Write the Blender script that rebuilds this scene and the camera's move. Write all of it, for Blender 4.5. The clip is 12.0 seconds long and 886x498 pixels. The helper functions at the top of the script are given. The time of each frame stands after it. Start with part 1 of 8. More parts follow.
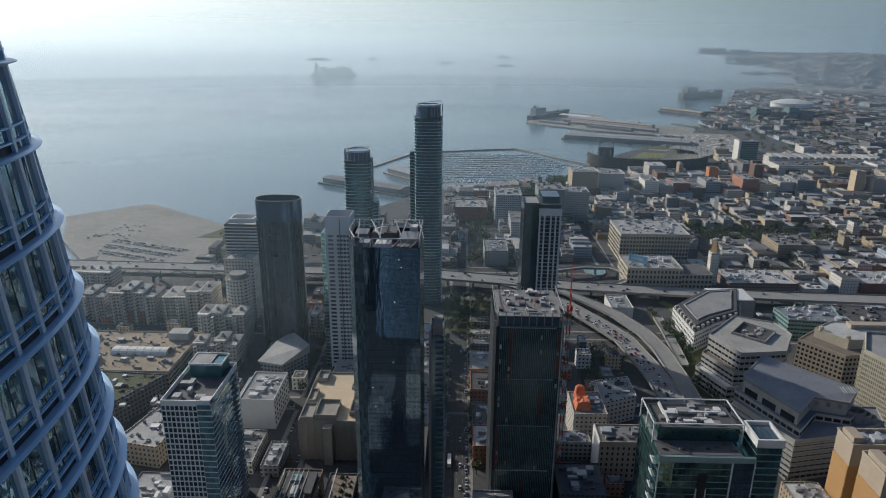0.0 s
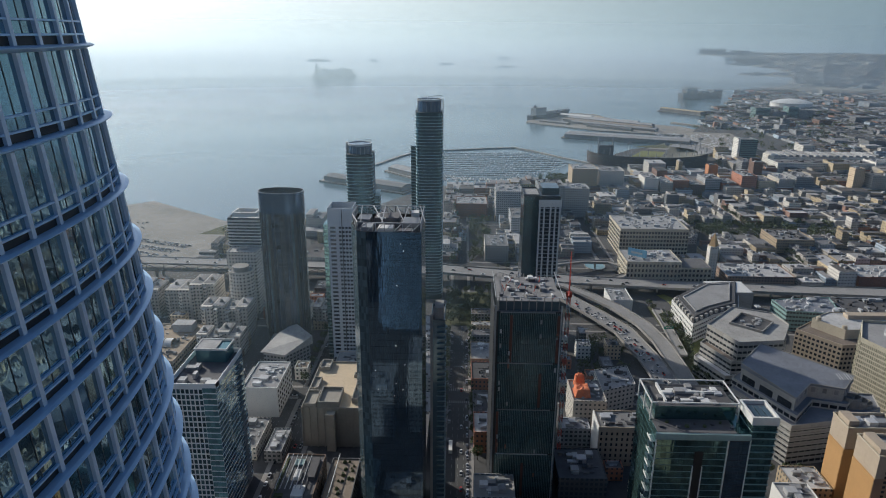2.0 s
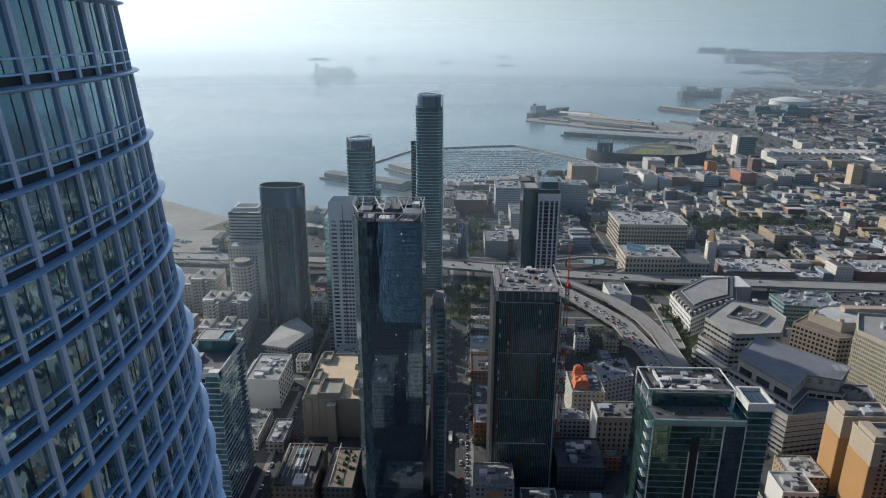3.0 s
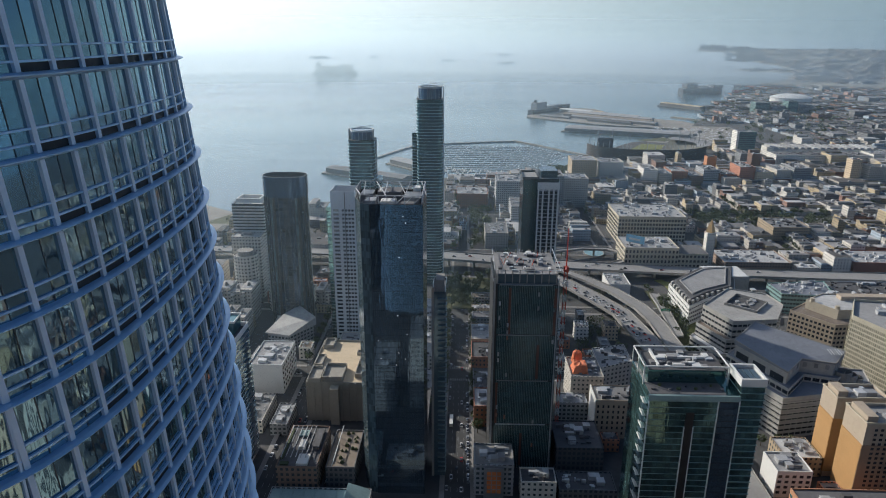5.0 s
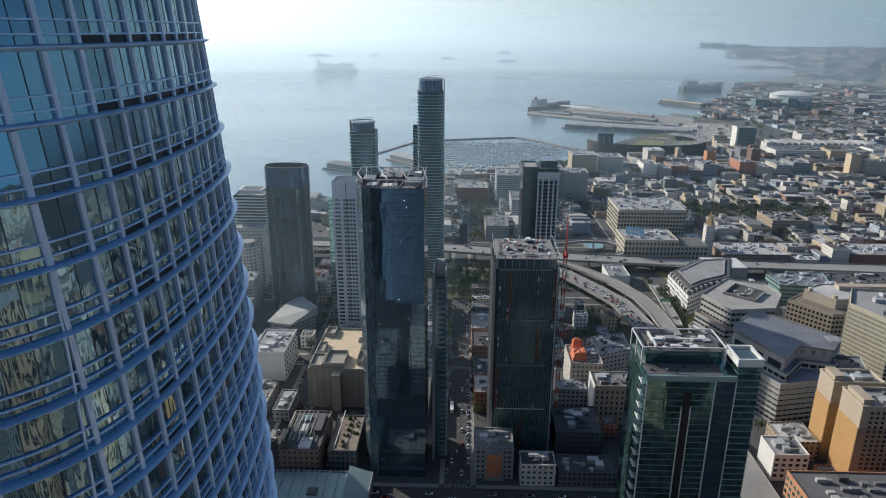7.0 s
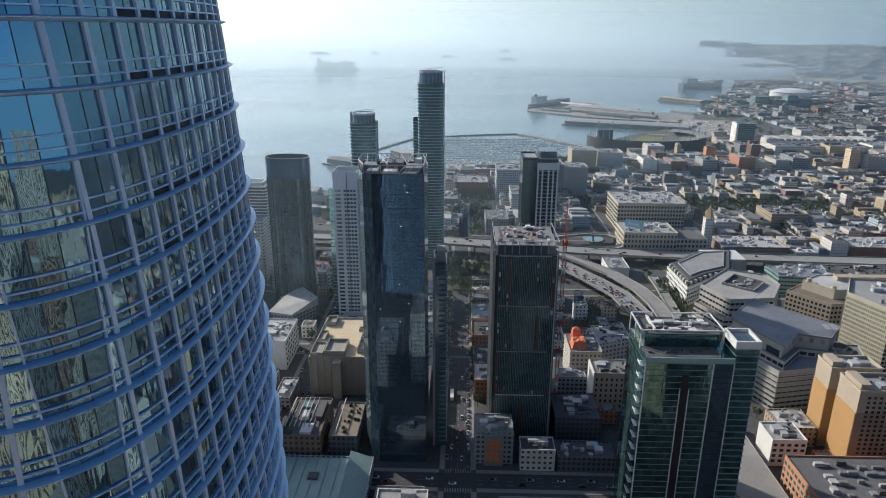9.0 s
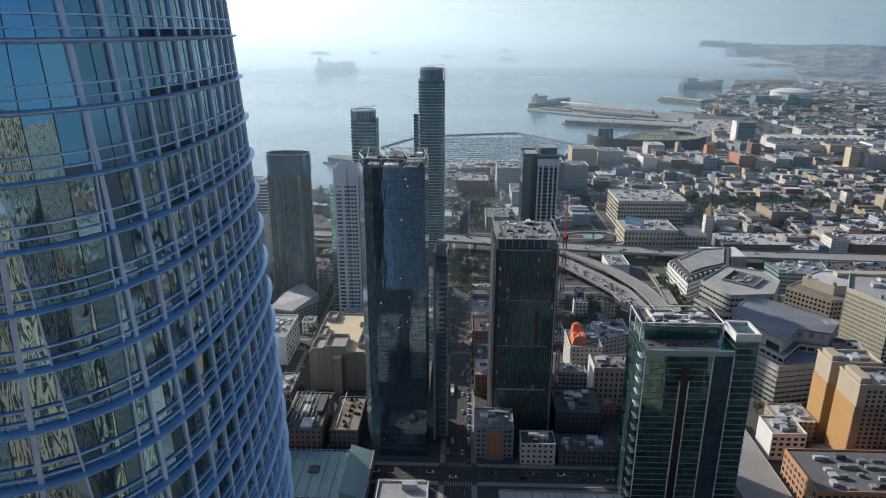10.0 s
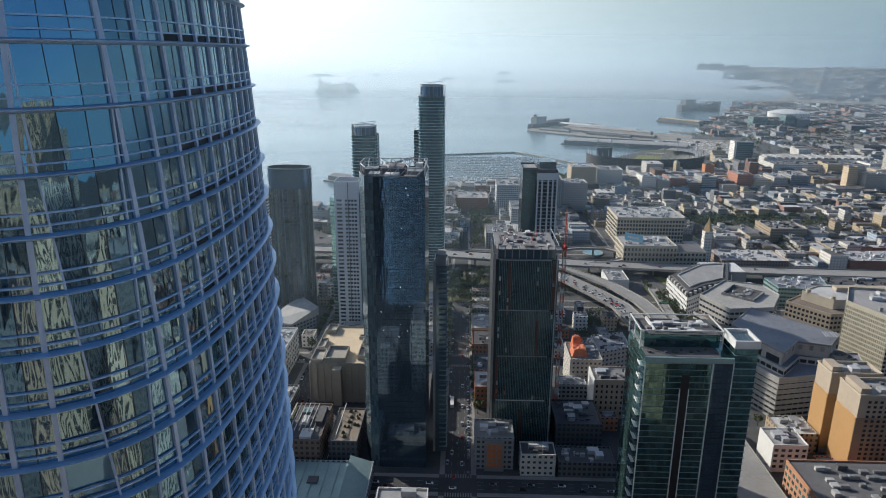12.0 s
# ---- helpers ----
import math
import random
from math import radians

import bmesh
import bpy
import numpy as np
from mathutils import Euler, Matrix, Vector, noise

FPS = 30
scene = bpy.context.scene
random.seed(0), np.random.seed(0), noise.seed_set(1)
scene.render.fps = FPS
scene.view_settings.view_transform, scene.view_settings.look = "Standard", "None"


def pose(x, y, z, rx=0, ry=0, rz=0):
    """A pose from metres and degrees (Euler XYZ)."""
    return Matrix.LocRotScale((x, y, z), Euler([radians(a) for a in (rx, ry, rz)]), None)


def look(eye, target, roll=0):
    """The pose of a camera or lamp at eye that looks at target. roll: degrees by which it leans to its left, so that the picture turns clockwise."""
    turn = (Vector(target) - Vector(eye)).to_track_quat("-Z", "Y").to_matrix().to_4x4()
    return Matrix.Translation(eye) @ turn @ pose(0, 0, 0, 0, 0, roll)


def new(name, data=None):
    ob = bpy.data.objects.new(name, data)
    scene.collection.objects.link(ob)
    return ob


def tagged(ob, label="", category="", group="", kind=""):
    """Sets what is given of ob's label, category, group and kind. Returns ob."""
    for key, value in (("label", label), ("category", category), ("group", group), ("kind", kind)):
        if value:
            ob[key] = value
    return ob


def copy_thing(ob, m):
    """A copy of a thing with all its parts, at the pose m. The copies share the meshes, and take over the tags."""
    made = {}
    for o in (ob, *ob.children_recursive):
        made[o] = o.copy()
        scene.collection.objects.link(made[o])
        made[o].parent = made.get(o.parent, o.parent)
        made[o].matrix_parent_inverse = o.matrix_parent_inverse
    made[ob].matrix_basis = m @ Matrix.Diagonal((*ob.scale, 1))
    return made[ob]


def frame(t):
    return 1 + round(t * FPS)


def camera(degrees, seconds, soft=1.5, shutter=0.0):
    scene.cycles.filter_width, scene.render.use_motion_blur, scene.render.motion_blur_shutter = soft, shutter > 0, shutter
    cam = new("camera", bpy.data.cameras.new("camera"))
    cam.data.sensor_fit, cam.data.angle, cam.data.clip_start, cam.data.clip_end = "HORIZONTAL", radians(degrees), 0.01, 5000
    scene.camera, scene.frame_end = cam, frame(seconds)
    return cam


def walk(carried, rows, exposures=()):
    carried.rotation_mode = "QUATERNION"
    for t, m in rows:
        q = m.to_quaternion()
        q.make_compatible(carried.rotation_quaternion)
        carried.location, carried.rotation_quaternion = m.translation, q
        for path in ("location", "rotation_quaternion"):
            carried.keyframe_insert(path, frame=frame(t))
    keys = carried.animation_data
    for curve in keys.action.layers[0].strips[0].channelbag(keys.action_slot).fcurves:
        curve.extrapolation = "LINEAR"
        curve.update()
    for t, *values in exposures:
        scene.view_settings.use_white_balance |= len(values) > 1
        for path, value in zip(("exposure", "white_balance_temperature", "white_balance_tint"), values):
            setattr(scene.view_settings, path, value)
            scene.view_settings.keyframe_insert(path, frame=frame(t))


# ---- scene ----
cam = camera(67.3, 12.0, 1.0)
PATH = [
    (0, (-0.672, -1.059, 289.347), (-0.724, 0.84, 288.723), 0.4),
    (0.5, (-0.678, -2.566, 287.671), (-0.731, -0.667, 287.048), 0.4),
    (1, (-0.655, -4.633, 285.992), (-0.707, -2.733, 285.371), 0.3),
    (1.5, (-0.653, -7.199, 284.283), (-0.706, -5.298, 283.664), 0.3),
    (2, (-0.645, -10.041, 282.636), (-0.699, -8.14, 282.018), 0.3),
    (2.5, (-0.598, -13.154, 280.984), (-0.652, -11.253, 280.365), 0.3),
    (3, (-0.685, -15.789, 279.401), (-0.738, -13.889, 278.781), 0.3),
    (5, (0.051, -25.765, 273.078), (-0.006, -23.865, 272.455), 0.2),
    (5.5, (-0.052, -27.431, 271.413), (-0.109, -25.532, 270.789), 0.2),
    (6, (-0.018, -29.116, 269.814), (-0.075, -27.217, 269.189), 0.2),
    (6.5, (0.036, -30.767, 268.234), (-0.021, -28.868, 267.609), 0.2),
    (7, (0.075, -32.307, 266.65), (0.017, -30.408, 266.024), 0.2),
    (9, (0.104, -37.15, 260.091), (0.046, -35.252, 259.463), 0.2),
    (9.5, (0.055, -38.139, 258.473), (-0.003, -36.242, 257.844), 0.2),
    (10, (0.047, -39.264, 256.826), (-0.012, -37.365, 256.199), 0.2),
    (10.5, (-0.014, -40.241, 255.257), (-0.071, -38.341, 254.634), 0.3),
    (11, (0.005, -41.225, 253.69), (-0.053, -39.32, 253.084), 0.3),
    (11.5, (0.016, -42.112, 252.143), (-0.042, -40.2, 251.557), 0.3),
    (12, (0.062, -43.12, 250.627), (0.003, -41.203, 250.062), 0.3),
]
walk(cam, [(t, look(eye, target, roll)) for t, eye, target, roll in PATH], [(0, -0.44, 6000, 10), (2.5, -0.2, 6000, 10), (6, -0.02, 6000, 10), (9, 0.12, 6000, 10), (12, 0.1, 6000, 10)])

# ---- world, sun, exposure ----
SUN_AZ, SUN_EL = 50.0, 25.0          # degrees left of straight ahead, and above the horizon
world = bpy.data.worlds.new("sky")
scene.world = world
world.use_nodes = True
wn, wl = world.node_tree.nodes, world.node_tree.links
sky = wn.new("ShaderNodeTexSky")
sky.sky_type = "NISHITA"
sky.sun_disc = False
sky.sun_elevation, sky.sun_rotation = radians(SUN_EL), radians(-SUN_AZ)
sky.altitude, sky.air_density, sky.dust_density, sky.ozone_density = 100.0, 1.0, 0.5, 1.4
# below the horizon the sky carries on as horizon haze
coord = wn.new("ShaderNodeTexCoord")
low = wn.new("ShaderNodeVectorMath")
low.operation = "MAXIMUM"
low.inputs[1].default_value = (-1, -1, 0.09)
wl.new(coord.outputs["Generated"], low.inputs[0])
wl.new(low.outputs[0], sky.inputs[0])
# bright forward-scattered haze round the sun
glow = wn.new("ShaderNodeVectorMath")
glow.operation = "DOT_PRODUCT"
glow.inputs[1].default_value = (-math.sin(radians(SUN_AZ)) * math.cos(radians(12)), math.cos(radians(SUN_AZ)) * math.cos(radians(12)), math.sin(radians(12)))
wl.new(coord.outputs["Generated"], glow.inputs[0])
power = wn.new("ShaderNodeMath")
power.operation, power.inputs[1].default_value = "POWER", 2.6
lift = wn.new("ShaderNodeMath")
lift.operation, lift.use_clamp = "MAXIMUM", False
lift.inputs[1].default_value = 0.0
wl.new(glow.outputs["Value"], lift.inputs[0])
wl.new(lift.outputs[0], power.inputs[0])
aura = wn.new("ShaderNodeVectorMath")
aura.operation = "SCALE"
aura.inputs[0].default_value = (7.9, 7.7, 7.3)
wl.new(power.outputs[0], aura.inputs["Scale"])
# the sky is deeper and bluer away from the sun
half = wn.new("ShaderNodeMapRange")
half.inputs[1].default_value, half.inputs[2].default_value = -0.9, 0.7
wl.new(glow.outputs["Value"], half.inputs[0])
tone = wn.new("ShaderNodeMix")
tone.data_type = "RGBA"
tone.inputs[6].default_value, tone.inputs[7].default_value = (0.36, 0.53, 0.72, 1), (1.06, 1.0, 0.96, 1)
wl.new(half.outputs[0], tone.inputs[0])
deep = wn.new("ShaderNodeVectorMath")
deep.operation = "MULTIPLY"
wl.new(sky.outputs[0], deep.inputs[0])
wl.new(tone.outputs[2], deep.inputs[1])
both = wn.new("ShaderNodeVectorMath")
wl.new(deep.outputs[0], both.inputs[0])
wl.new(aura.outputs[0], both.inputs[1])
wl.new(both.outputs[0], wn["Background"].inputs[0])
wn["Background"].inputs[1].default_value = 0.094
sun_way = Vector((-math.sin(radians(SUN_AZ)) * math.cos(radians(SUN_EL)), math.cos(radians(SUN_AZ)) * math.cos(radians(SUN_EL)), math.sin(radians(SUN_EL))))
sun = new("sun", bpy.data.lights.new("sun", "SUN"))
sun.data.energy, sun.data.angle, sun.data.color = 5.0, radians(0.55), (1.0, 0.89, 0.73)
sun.matrix_world = look(sun_way * 900, (0, 0, 0))
scene.view_settings.exposure = 0.0


# ---- materials ----
def nodes_of(name):
    m = bpy.data.materials.new(name)
    m.use_nodes = True
    return m, m.node_tree.nodes, m.node_tree.links, m.node_tree.nodes["Principled BSDF"]


def mathn(n, l, op, a, b=None, clamp=False):
    q = n.new("ShaderNodeMath")
    q.operation, q.use_clamp = op, clamp
    for k, v in enumerate((a, b)):
        if v is None:
            continue
        if isinstance(v, (int, float)):
            q.inputs[k].default_value = v
        else:
            l.new(v, q.inputs[k])
    return q.outputs[0]


def mixc(n, l, fac, a, b):
    q = n.new("ShaderNodeMix")
    q.data_type = "RGBA"
    for k, v in ((0, fac), (6, a), (7, b)):
        if isinstance(v, (int, float)):
            q.inputs[k].default_value = v
        elif isinstance(v, tuple):
            q.inputs[k].default_value = (*v, 1)
        else:
            l.new(v, q.inputs[k])
    return q.outputs[2]


def noisy(n, l, scale, detail=4.0, rough=0.6, vec=None):
    q = n.new("ShaderNodeTexNoise")
    q.inputs["Scale"].default_value, q.inputs["Detail"].default_value, q.inputs["Roughness"].default_value = scale, detail, rough
    if vec is None:
        vec = n.new("ShaderNodeNewGeometry").outputs["Position"]
    l.new(vec, q.inputs["Vector"])
    return q.outputs["Fac"]


def stretch(n, l, sx, sy, sz):
    q = n.new("ShaderNodeVectorMath")
    q.operation = "MULTIPLY"
    q.inputs[1].default_value = (sx, sy, sz)
    l.new(n.new("ShaderNodeNewGeometry").outputs["Position"], q.inputs[0])
    return q.outputs[0]


def plain(name, colour, rough=0.8, metal=0.0, vary=0.25, big=0.06, fine=1.2, bump=0.0, shift=0.0, island=False):
    """A surface with stains at two scales; shift makes whole objects differ in lightness."""
    m, n, l, p = nodes_of(name)
    a = noisy(n, l, big, 5)
    b = noisy(n, l, fine, 6)
    c = noisy(n, l, big * 4.3, 3)
    f = mathn(n, l, "ADD", mathn(n, l, "MULTIPLY", a, 0.45), mathn(n, l, "MULTIPLY", b, 0.3))
    f = mathn(n, l, "ADD", f, mathn(n, l, "MULTIPLY", c, 0.25))
    f = mathn(n, l, "MULTIPLY", mathn(n, l, "SUBTRACT", f, 0.5), 4.2 * vary)
    f = mathn(n, l, "MAXIMUM", mathn(n, l, "ADD", f, 1.0), 0.25)
    if shift:
        r = n.new("ShaderNodeNewGeometry").outputs["Random Per Island"] if island else n.new("ShaderNodeObjectInfo").outputs["Random"]
        f = mathn(n, l, "MULTIPLY", f, mathn(n, l, "ADD", mathn(n, l, "MULTIPLY", r, 2 * shift), 1 - shift))
    q = n.new("ShaderNodeVectorMath")
    q.operation = "SCALE"
    q.inputs[0].default_value = colour
    l.new(f, q.inputs["Scale"])
    l.new(q.outputs[0], p.inputs["Base Color"])
    p.inputs["Roughness"].default_value, p.inputs["Metallic"].default_value = rough, metal
    if bump:
        k = n.new("ShaderNodeBump")
        k.inputs["Strength"].default_value, k.inputs["Distance"].default_value = bump, 0.05
        l.new(b, k.inputs["Height"])
        l.new(k.outputs[0], p.inputs["Normal"])
    return m


def coated(name, colour, rough=0.04, metal=0.8, wave=0.02, scale=0.35, shift=0.25):
    """Mirror-coated glazing whose sheets are slightly wavy and differ a little from one another."""
    m, n, l, p = nodes_of(name)
    info = n.new("ShaderNodeObjectInfo")
    isl = n.new("ShaderNodeNewGeometry").outputs["Random Per Island"]
    r = mathn(n, l, "FRACT", mathn(n, l, "ADD", info.outputs["Random"], isl))
    f = mathn(n, l, "ADD", mathn(n, l, "MULTIPLY", r, 2 * shift), 1 - shift)
    q = n.new("ShaderNodeVectorMath")
    q.operation = "SCALE"
    q.inputs[0].default_value = colour
    l.new(f, q.inputs["Scale"])
    l.new(q.outputs[0], p.inputs["Base Color"])
    p.inputs["Roughness"].default_value, p.inputs["Metallic"].default_value = rough, metal
    k = n.new("ShaderNodeBump")
    k.inputs["Strength"].default_value, k.inputs["Distance"].default_value = 1.0, wave
    w = noisy(n, l, scale, 2, 0.5, stretch(n, l, 1.0, 1.0, 0.22))
    l.new(w, k.inputs["Height"])
    l.new(k.outputs[0], p.inputs["Normal"])
    return m


def facade(name, colour, bay=3.2, storey=3.6, wide=0.55, tall=0.5, glass=(0.06, 0.075, 0.085), shift=0.3, island=False, rough=0.8, base=4.0):
    """Painted or rendered wall with rows of windows, for buildings that stay far off."""
    m, n, l, p = nodes_of(name)
    g = n.new("ShaderNodeNewGeometry")
    pos, nor = n.new("ShaderNodeSeparateXYZ"), n.new("ShaderNodeSeparateXYZ")
    l.new(g.outputs["Position"], pos.inputs[0])
    l.new(g.outputs["True Normal"], nor.inputs[0])
    r = g.outputs["Random Per Island"] if island else n.new("ShaderNodeObjectInfo").outputs["Random"]
    side = mathn(n, l, "GREATER_THAN", mathn(n, l, "ABSOLUTE", nor.outputs[0]), 0.7)
    u = mathn(n, l, "ADD", mathn(n, l, "MULTIPLY", pos.outputs[1], side), mathn(n, l, "MULTIPLY", pos.outputs[0], mathn(n, l, "SUBTRACT", 1.0, side)))
    u = mathn(n, l, "ADD", u, mathn(n, l, "MULTIPLY", r, 9.0))
    fu = mathn(n, l, "FRACT", mathn(n, l, "DIVIDE", u, bay))
    fz = mathn(n, l, "FRACT", mathn(n, l, "DIVIDE", mathn(n, l, "SUBTRACT", pos.outputs[2], base), storey))
    mu = mathn(n, l, "LESS_THAN", mathn(n, l, "ABSOLUTE", mathn(n, l, "SUBTRACT", fu, 0.5)), wide / 2)
    mz = mathn(n, l, "LESS_THAN", mathn(n, l, "ABSOLUTE", mathn(n, l, "SUBTRACT", fz, 0.55)), tall / 2)
    up = mathn(n, l, "LESS_THAN", mathn(n, l, "ABSOLUTE", nor.outputs[2]), 0.4)
    win = mathn(n, l, "MULTIPLY", mathn(n, l, "MULTIPLY", mu, mz), up)
    a = noisy(n, l, 0.15, 5)
    st = noisy(n, l, 1.0, 4, 0.6, stretch(n, l, 1.5, 1.5, 0.12))
    f = mathn(n, l, "ADD", mathn(n, l, "MULTIPLY", a, 0.4), mathn(n, l, "MULTIPLY", st, 0.5))
    f = mathn(n, l, "ADD", f, 0.55)
    f = mathn(n, l, "MULTIPLY", f, mathn(n, l, "ADD", mathn(n, l, "MULTIPLY", r, 2 * shift), 1 - shift))
    q = n.new("ShaderNodeVectorMath")
    q.operation = "SCALE"
    q.inputs[0].default_value = colour
    l.new(f, q.inputs["Scale"])
    l.new(mixc(n, l, win, q.outputs[0], glass), p.inputs["Base Color"])
    l.new(mathn(n, l, "SUBTRACT", rough, mathn(n, l, "MULTIPLY", win, rough - 0.12)), p.inputs["Roughness"])
    k = n.new("ShaderNodeBump")
    k.inputs["Strength"].default_value, k.inputs["Distance"].default_value, k.invert = 0.8, 0.15, True
    l.new(win, k.inputs["Height"])
    l.new(k.outputs[0], p.inputs["Normal"])
    return m


M_ASPHALT = plain("asphalt", (0.055, 0.057, 0.06), 0.9, vary=0.35, big=0.03, fine=0.4)
M_GROUND = plain("city_ground", (0.075, 0.076, 0.078), 0.95, vary=0.5, big=0.02, fine=0.25)
M_PAVING = plain("paving", (0.26, 0.25, 0.24), 0.9, vary=0.3, big=0.08, fine=1.0)
M_CONCRETE = plain("concrete", (0.28, 0.27, 0.25), 0.85, vary=0.25, big=0.08, fine=0.8, shift=0.08)
M_DECK = plain("road_deck", (0.27, 0.265, 0.255), 0.9, vary=0.25, big=0.05, fine=0.5)
M_PIER = plain("pier_deck", (0.25, 0.235, 0.21), 0.9, vary=0.4, big=0.015, fine=0.12)
M_WHITE = plain("white_paint", (0.64, 0.64, 0.62), 0.6, vary=0.12, big=0.2, fine=2.0)
M_ROOFLIGHT = plain("pale_roof", (0.37, 0.37, 0.365), 0.85, vary=0.4, big=0.06, fine=0.5, shift=0.3)
M_ROOFGREY = plain("grey_roof", (0.25, 0.25, 0.25), 0.9, vary=0.35, big=0.07, fine=0.5, shift=0.35)
M_ROOFDARK = plain("dark_roof", (0.10, 0.10, 0.105), 0.9, vary=0.35, big=0.07, fine=0.5, shift=0.3)
M_PLANT = plain("roof_plant_metal", (0.42, 0.43, 0.44), 0.55, 0.3, vary=0.25, big=0.4, fine=2.5, shift=0.35)
# white metal: the blue of the skylight is put into both colours
M_ALU = plain("skylit_aluminium", (0.44, 0.63, 0.84), 0.42, 0.25, vary=0.10, big=0.05, fine=1.5, shift=0.05)
M_FIN = plain("skylit_fin_aluminium", (0.56, 0.65, 0.75), 0.45, 0.2, vary=0.10, big=0.05, fine=1.5, shift=0.06)
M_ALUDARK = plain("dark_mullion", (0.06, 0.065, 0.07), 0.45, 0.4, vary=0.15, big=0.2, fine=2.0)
M_SLOT = plain("dark_louvre", (0.015, 0.015, 0.017), 0.6, vary=0.3, big=0.3, fine=3.0)
M_TGLASS = coated("tower_glass", (0.21, 0.34, 0.41), 0.025, 0.85, 0.032, 0.6, 0.25)
M_DKGLASS = coated("dark_curtain_glass", (0.125, 0.18, 0.235), 0.05, 0.75, 0.035, 0.35, 0.18)
M_GNGLASS = coated("green_curtain_glass", (0.115, 0.21, 0.205), 0.05, 0.75, 0.04, 0.4, 0.45)
M_BLGLASS = coated("blue_grey_glass", (0.10, 0.15, 0.18), 0.08, 0.4, 0.03, 0.4, 0.35)
M_PALEGLASS = coated("pale_green_glass", (0.17, 0.33, 0.36), 0.08, 0.45, 0.03, 0.4, 0.3)
M_OVGLASS = coated("smoky_glass", (0.04, 0.062, 0.10), 0.05, 0.6, 0.06, 0.25, 0.6)
M_GRIDGLASS = coated("deep_teal_glass", (0.07, 0.13, 0.155), 0.06, 0.4, 0.03, 0.4, 0.5)
M_SIDEGLASS = coated("sky_blue_glass", (0.26, 0.42, 0.52), 0.06, 0.75, 0.03, 0.4, 0.25)
M_CROWN = coated("blue_crown_glass", (0.06, 0.115, 0.20), 0.12, 0.6, 0.03, 0.4, 0.2)
M_BANDGLASS = coated("dark_green_glass", (0.03, 0.085, 0.105), 0.06, 0.6, 0.03, 0.4, 0.35)
M_RIB = plain("grey_teal_rib", (0.22, 0.285, 0.29), 0.5, 0.3, vary=0.12, big=0.2, fine=2.0, shift=0.06)
M_RIBGLASS = coated("black_teal_glass", (0.05, 0.10, 0.11), 0.10, 0.25, 0.02, 0.4, 0.3)
# far ships' tone: the haze before them is put into the colour
M_HAZY = plain("haze_pale_ship", (0.85, 0.86, 0.87), 0.7, vary=0.1, big=0.02)
M_WINDOW = coated("window_glass", (0.05, 0.06, 0.075), 0.1, 0.5, 0.02, 0.5, 0.4)
M_BEIGE = plain("beige_concrete", (0.31, 0.29, 0.25), 0.85, vary=0.2, big=0.08, fine=0.8)
M_SAND = plain("sand_roof", (0.62, 0.50, 0.34), 0.9, vary=0.18, big=0.06, fine=0.6)
M_ORANGE = plain("orange_render", (0.40, 0.235, 0.095), 0.85, vary=0.12, big=0.08, fine=0.8)
M_TAN = plain("tan_render", (0.40, 0.335, 0.26), 0.85, vary=0.15, big=0.08, fine=0.8)
M_BRICK = plain("brick_red", (0.30, 0.15, 0.105), 0.9, vary=0.25, big=0.15, fine=1.2)
M_LEAF = plain("foliage", (0.065, 0.085, 0.035), 0.8, vary=0.6, big=0.25, fine=1.2, shift=0.35, island=True)
M_GRASS = plain("grass", (0.075, 0.08, 0.035), 0.95, vary=0.5, big=0.1, fine=0.8)
M_VERGE = plain("sunlit_turf", (0.17, 0.18, 0.06), 0.95, vary=0.5, big=0.12, fine=0.9)
M_BARK = plain("bark", (0.09, 0.07, 0.05), 0.95, vary=0.3)
M_STEEL = plain("grey_steel", (0.30, 0.31, 0.32), 0.5, 0.5, vary=0.2)
M_RED = plain("red_steel", (0.50, 0.07, 0.04), 0.5, vary=0.2)
M_HULL = plain("dark_hull", (0.05, 0.055, 0.07), 0.6, vary=0.3, big=0.03, fine=0.3)
M_TEAL = plain("green_patina_metal", (0.24, 0.34, 0.34), 0.55, 0.2, vary=0.2, big=0.1, fine=0.8)
M_SLABTEAL = plain("pale_teal_slab", (0.42, 0.58, 0.62), 0.5, 0.1, vary=0.15)
M_LINE = plain("worn_road_paint", (0.26, 0.26, 0.25), 0.8, vary=0.3, big=0.1, fine=1.0)
M_PALECONC = plain("pale_concrete", (0.36, 0.35, 0.325), 0.85, vary=0.3, big=0.07, fine=0.8, shift=0.06)
# bluish shade on the big pitched roof is put into this slate colour
M_BLUEROOF = plain("shade_blue_slate_roof", (0.19, 0.205, 0.235), 0.7, vary=0.3, big=0.06, fine=0.5)


def water_material():
    m, n, l, p = nodes_of("bay_water")
    p.inputs["Base Color"].default_value = (0.125, 0.19, 0.225, 1)
    p.inputs["IOR"].default_value = 1.4
    big = noisy(n, l, 1.0, 3, 0.5, stretch(n, l, 0.0012, 0.004, 0.004))
    l.new(mathn(n, l, "ADD", mathn(n, l, "MULTIPLY", big, 0.14), 0.10), p.inputs["Roughness"])
    a = noisy(n, l, 1.0, 6, 0.65, stretch(n, l, 0.05, 0.09, 0.05))
    k = n.new("ShaderNodeBump")
    k.inputs["Strength"].default_value, k.inputs["Distance"].default_value = 0.5, 0.12
    l.new(a, k.inputs["Height"])
    l.new(k.outputs[0], p.inputs["Normal"])
    return m


M_FARLAND = plain("far_land", (0.24, 0.24, 0.21), 0.95, vary=1.1, big=0.012, fine=0.07)
M_WATER = water_material()


# ---- mesh helpers ----
def mesh_of(name, bm, *mats):
    me = bpy.data.meshes.new(name)
    bm.normal_update()
    bm.to_mesh(me)
    bm.free()
    for m in mats:
        me.materials.append(m)
    return me


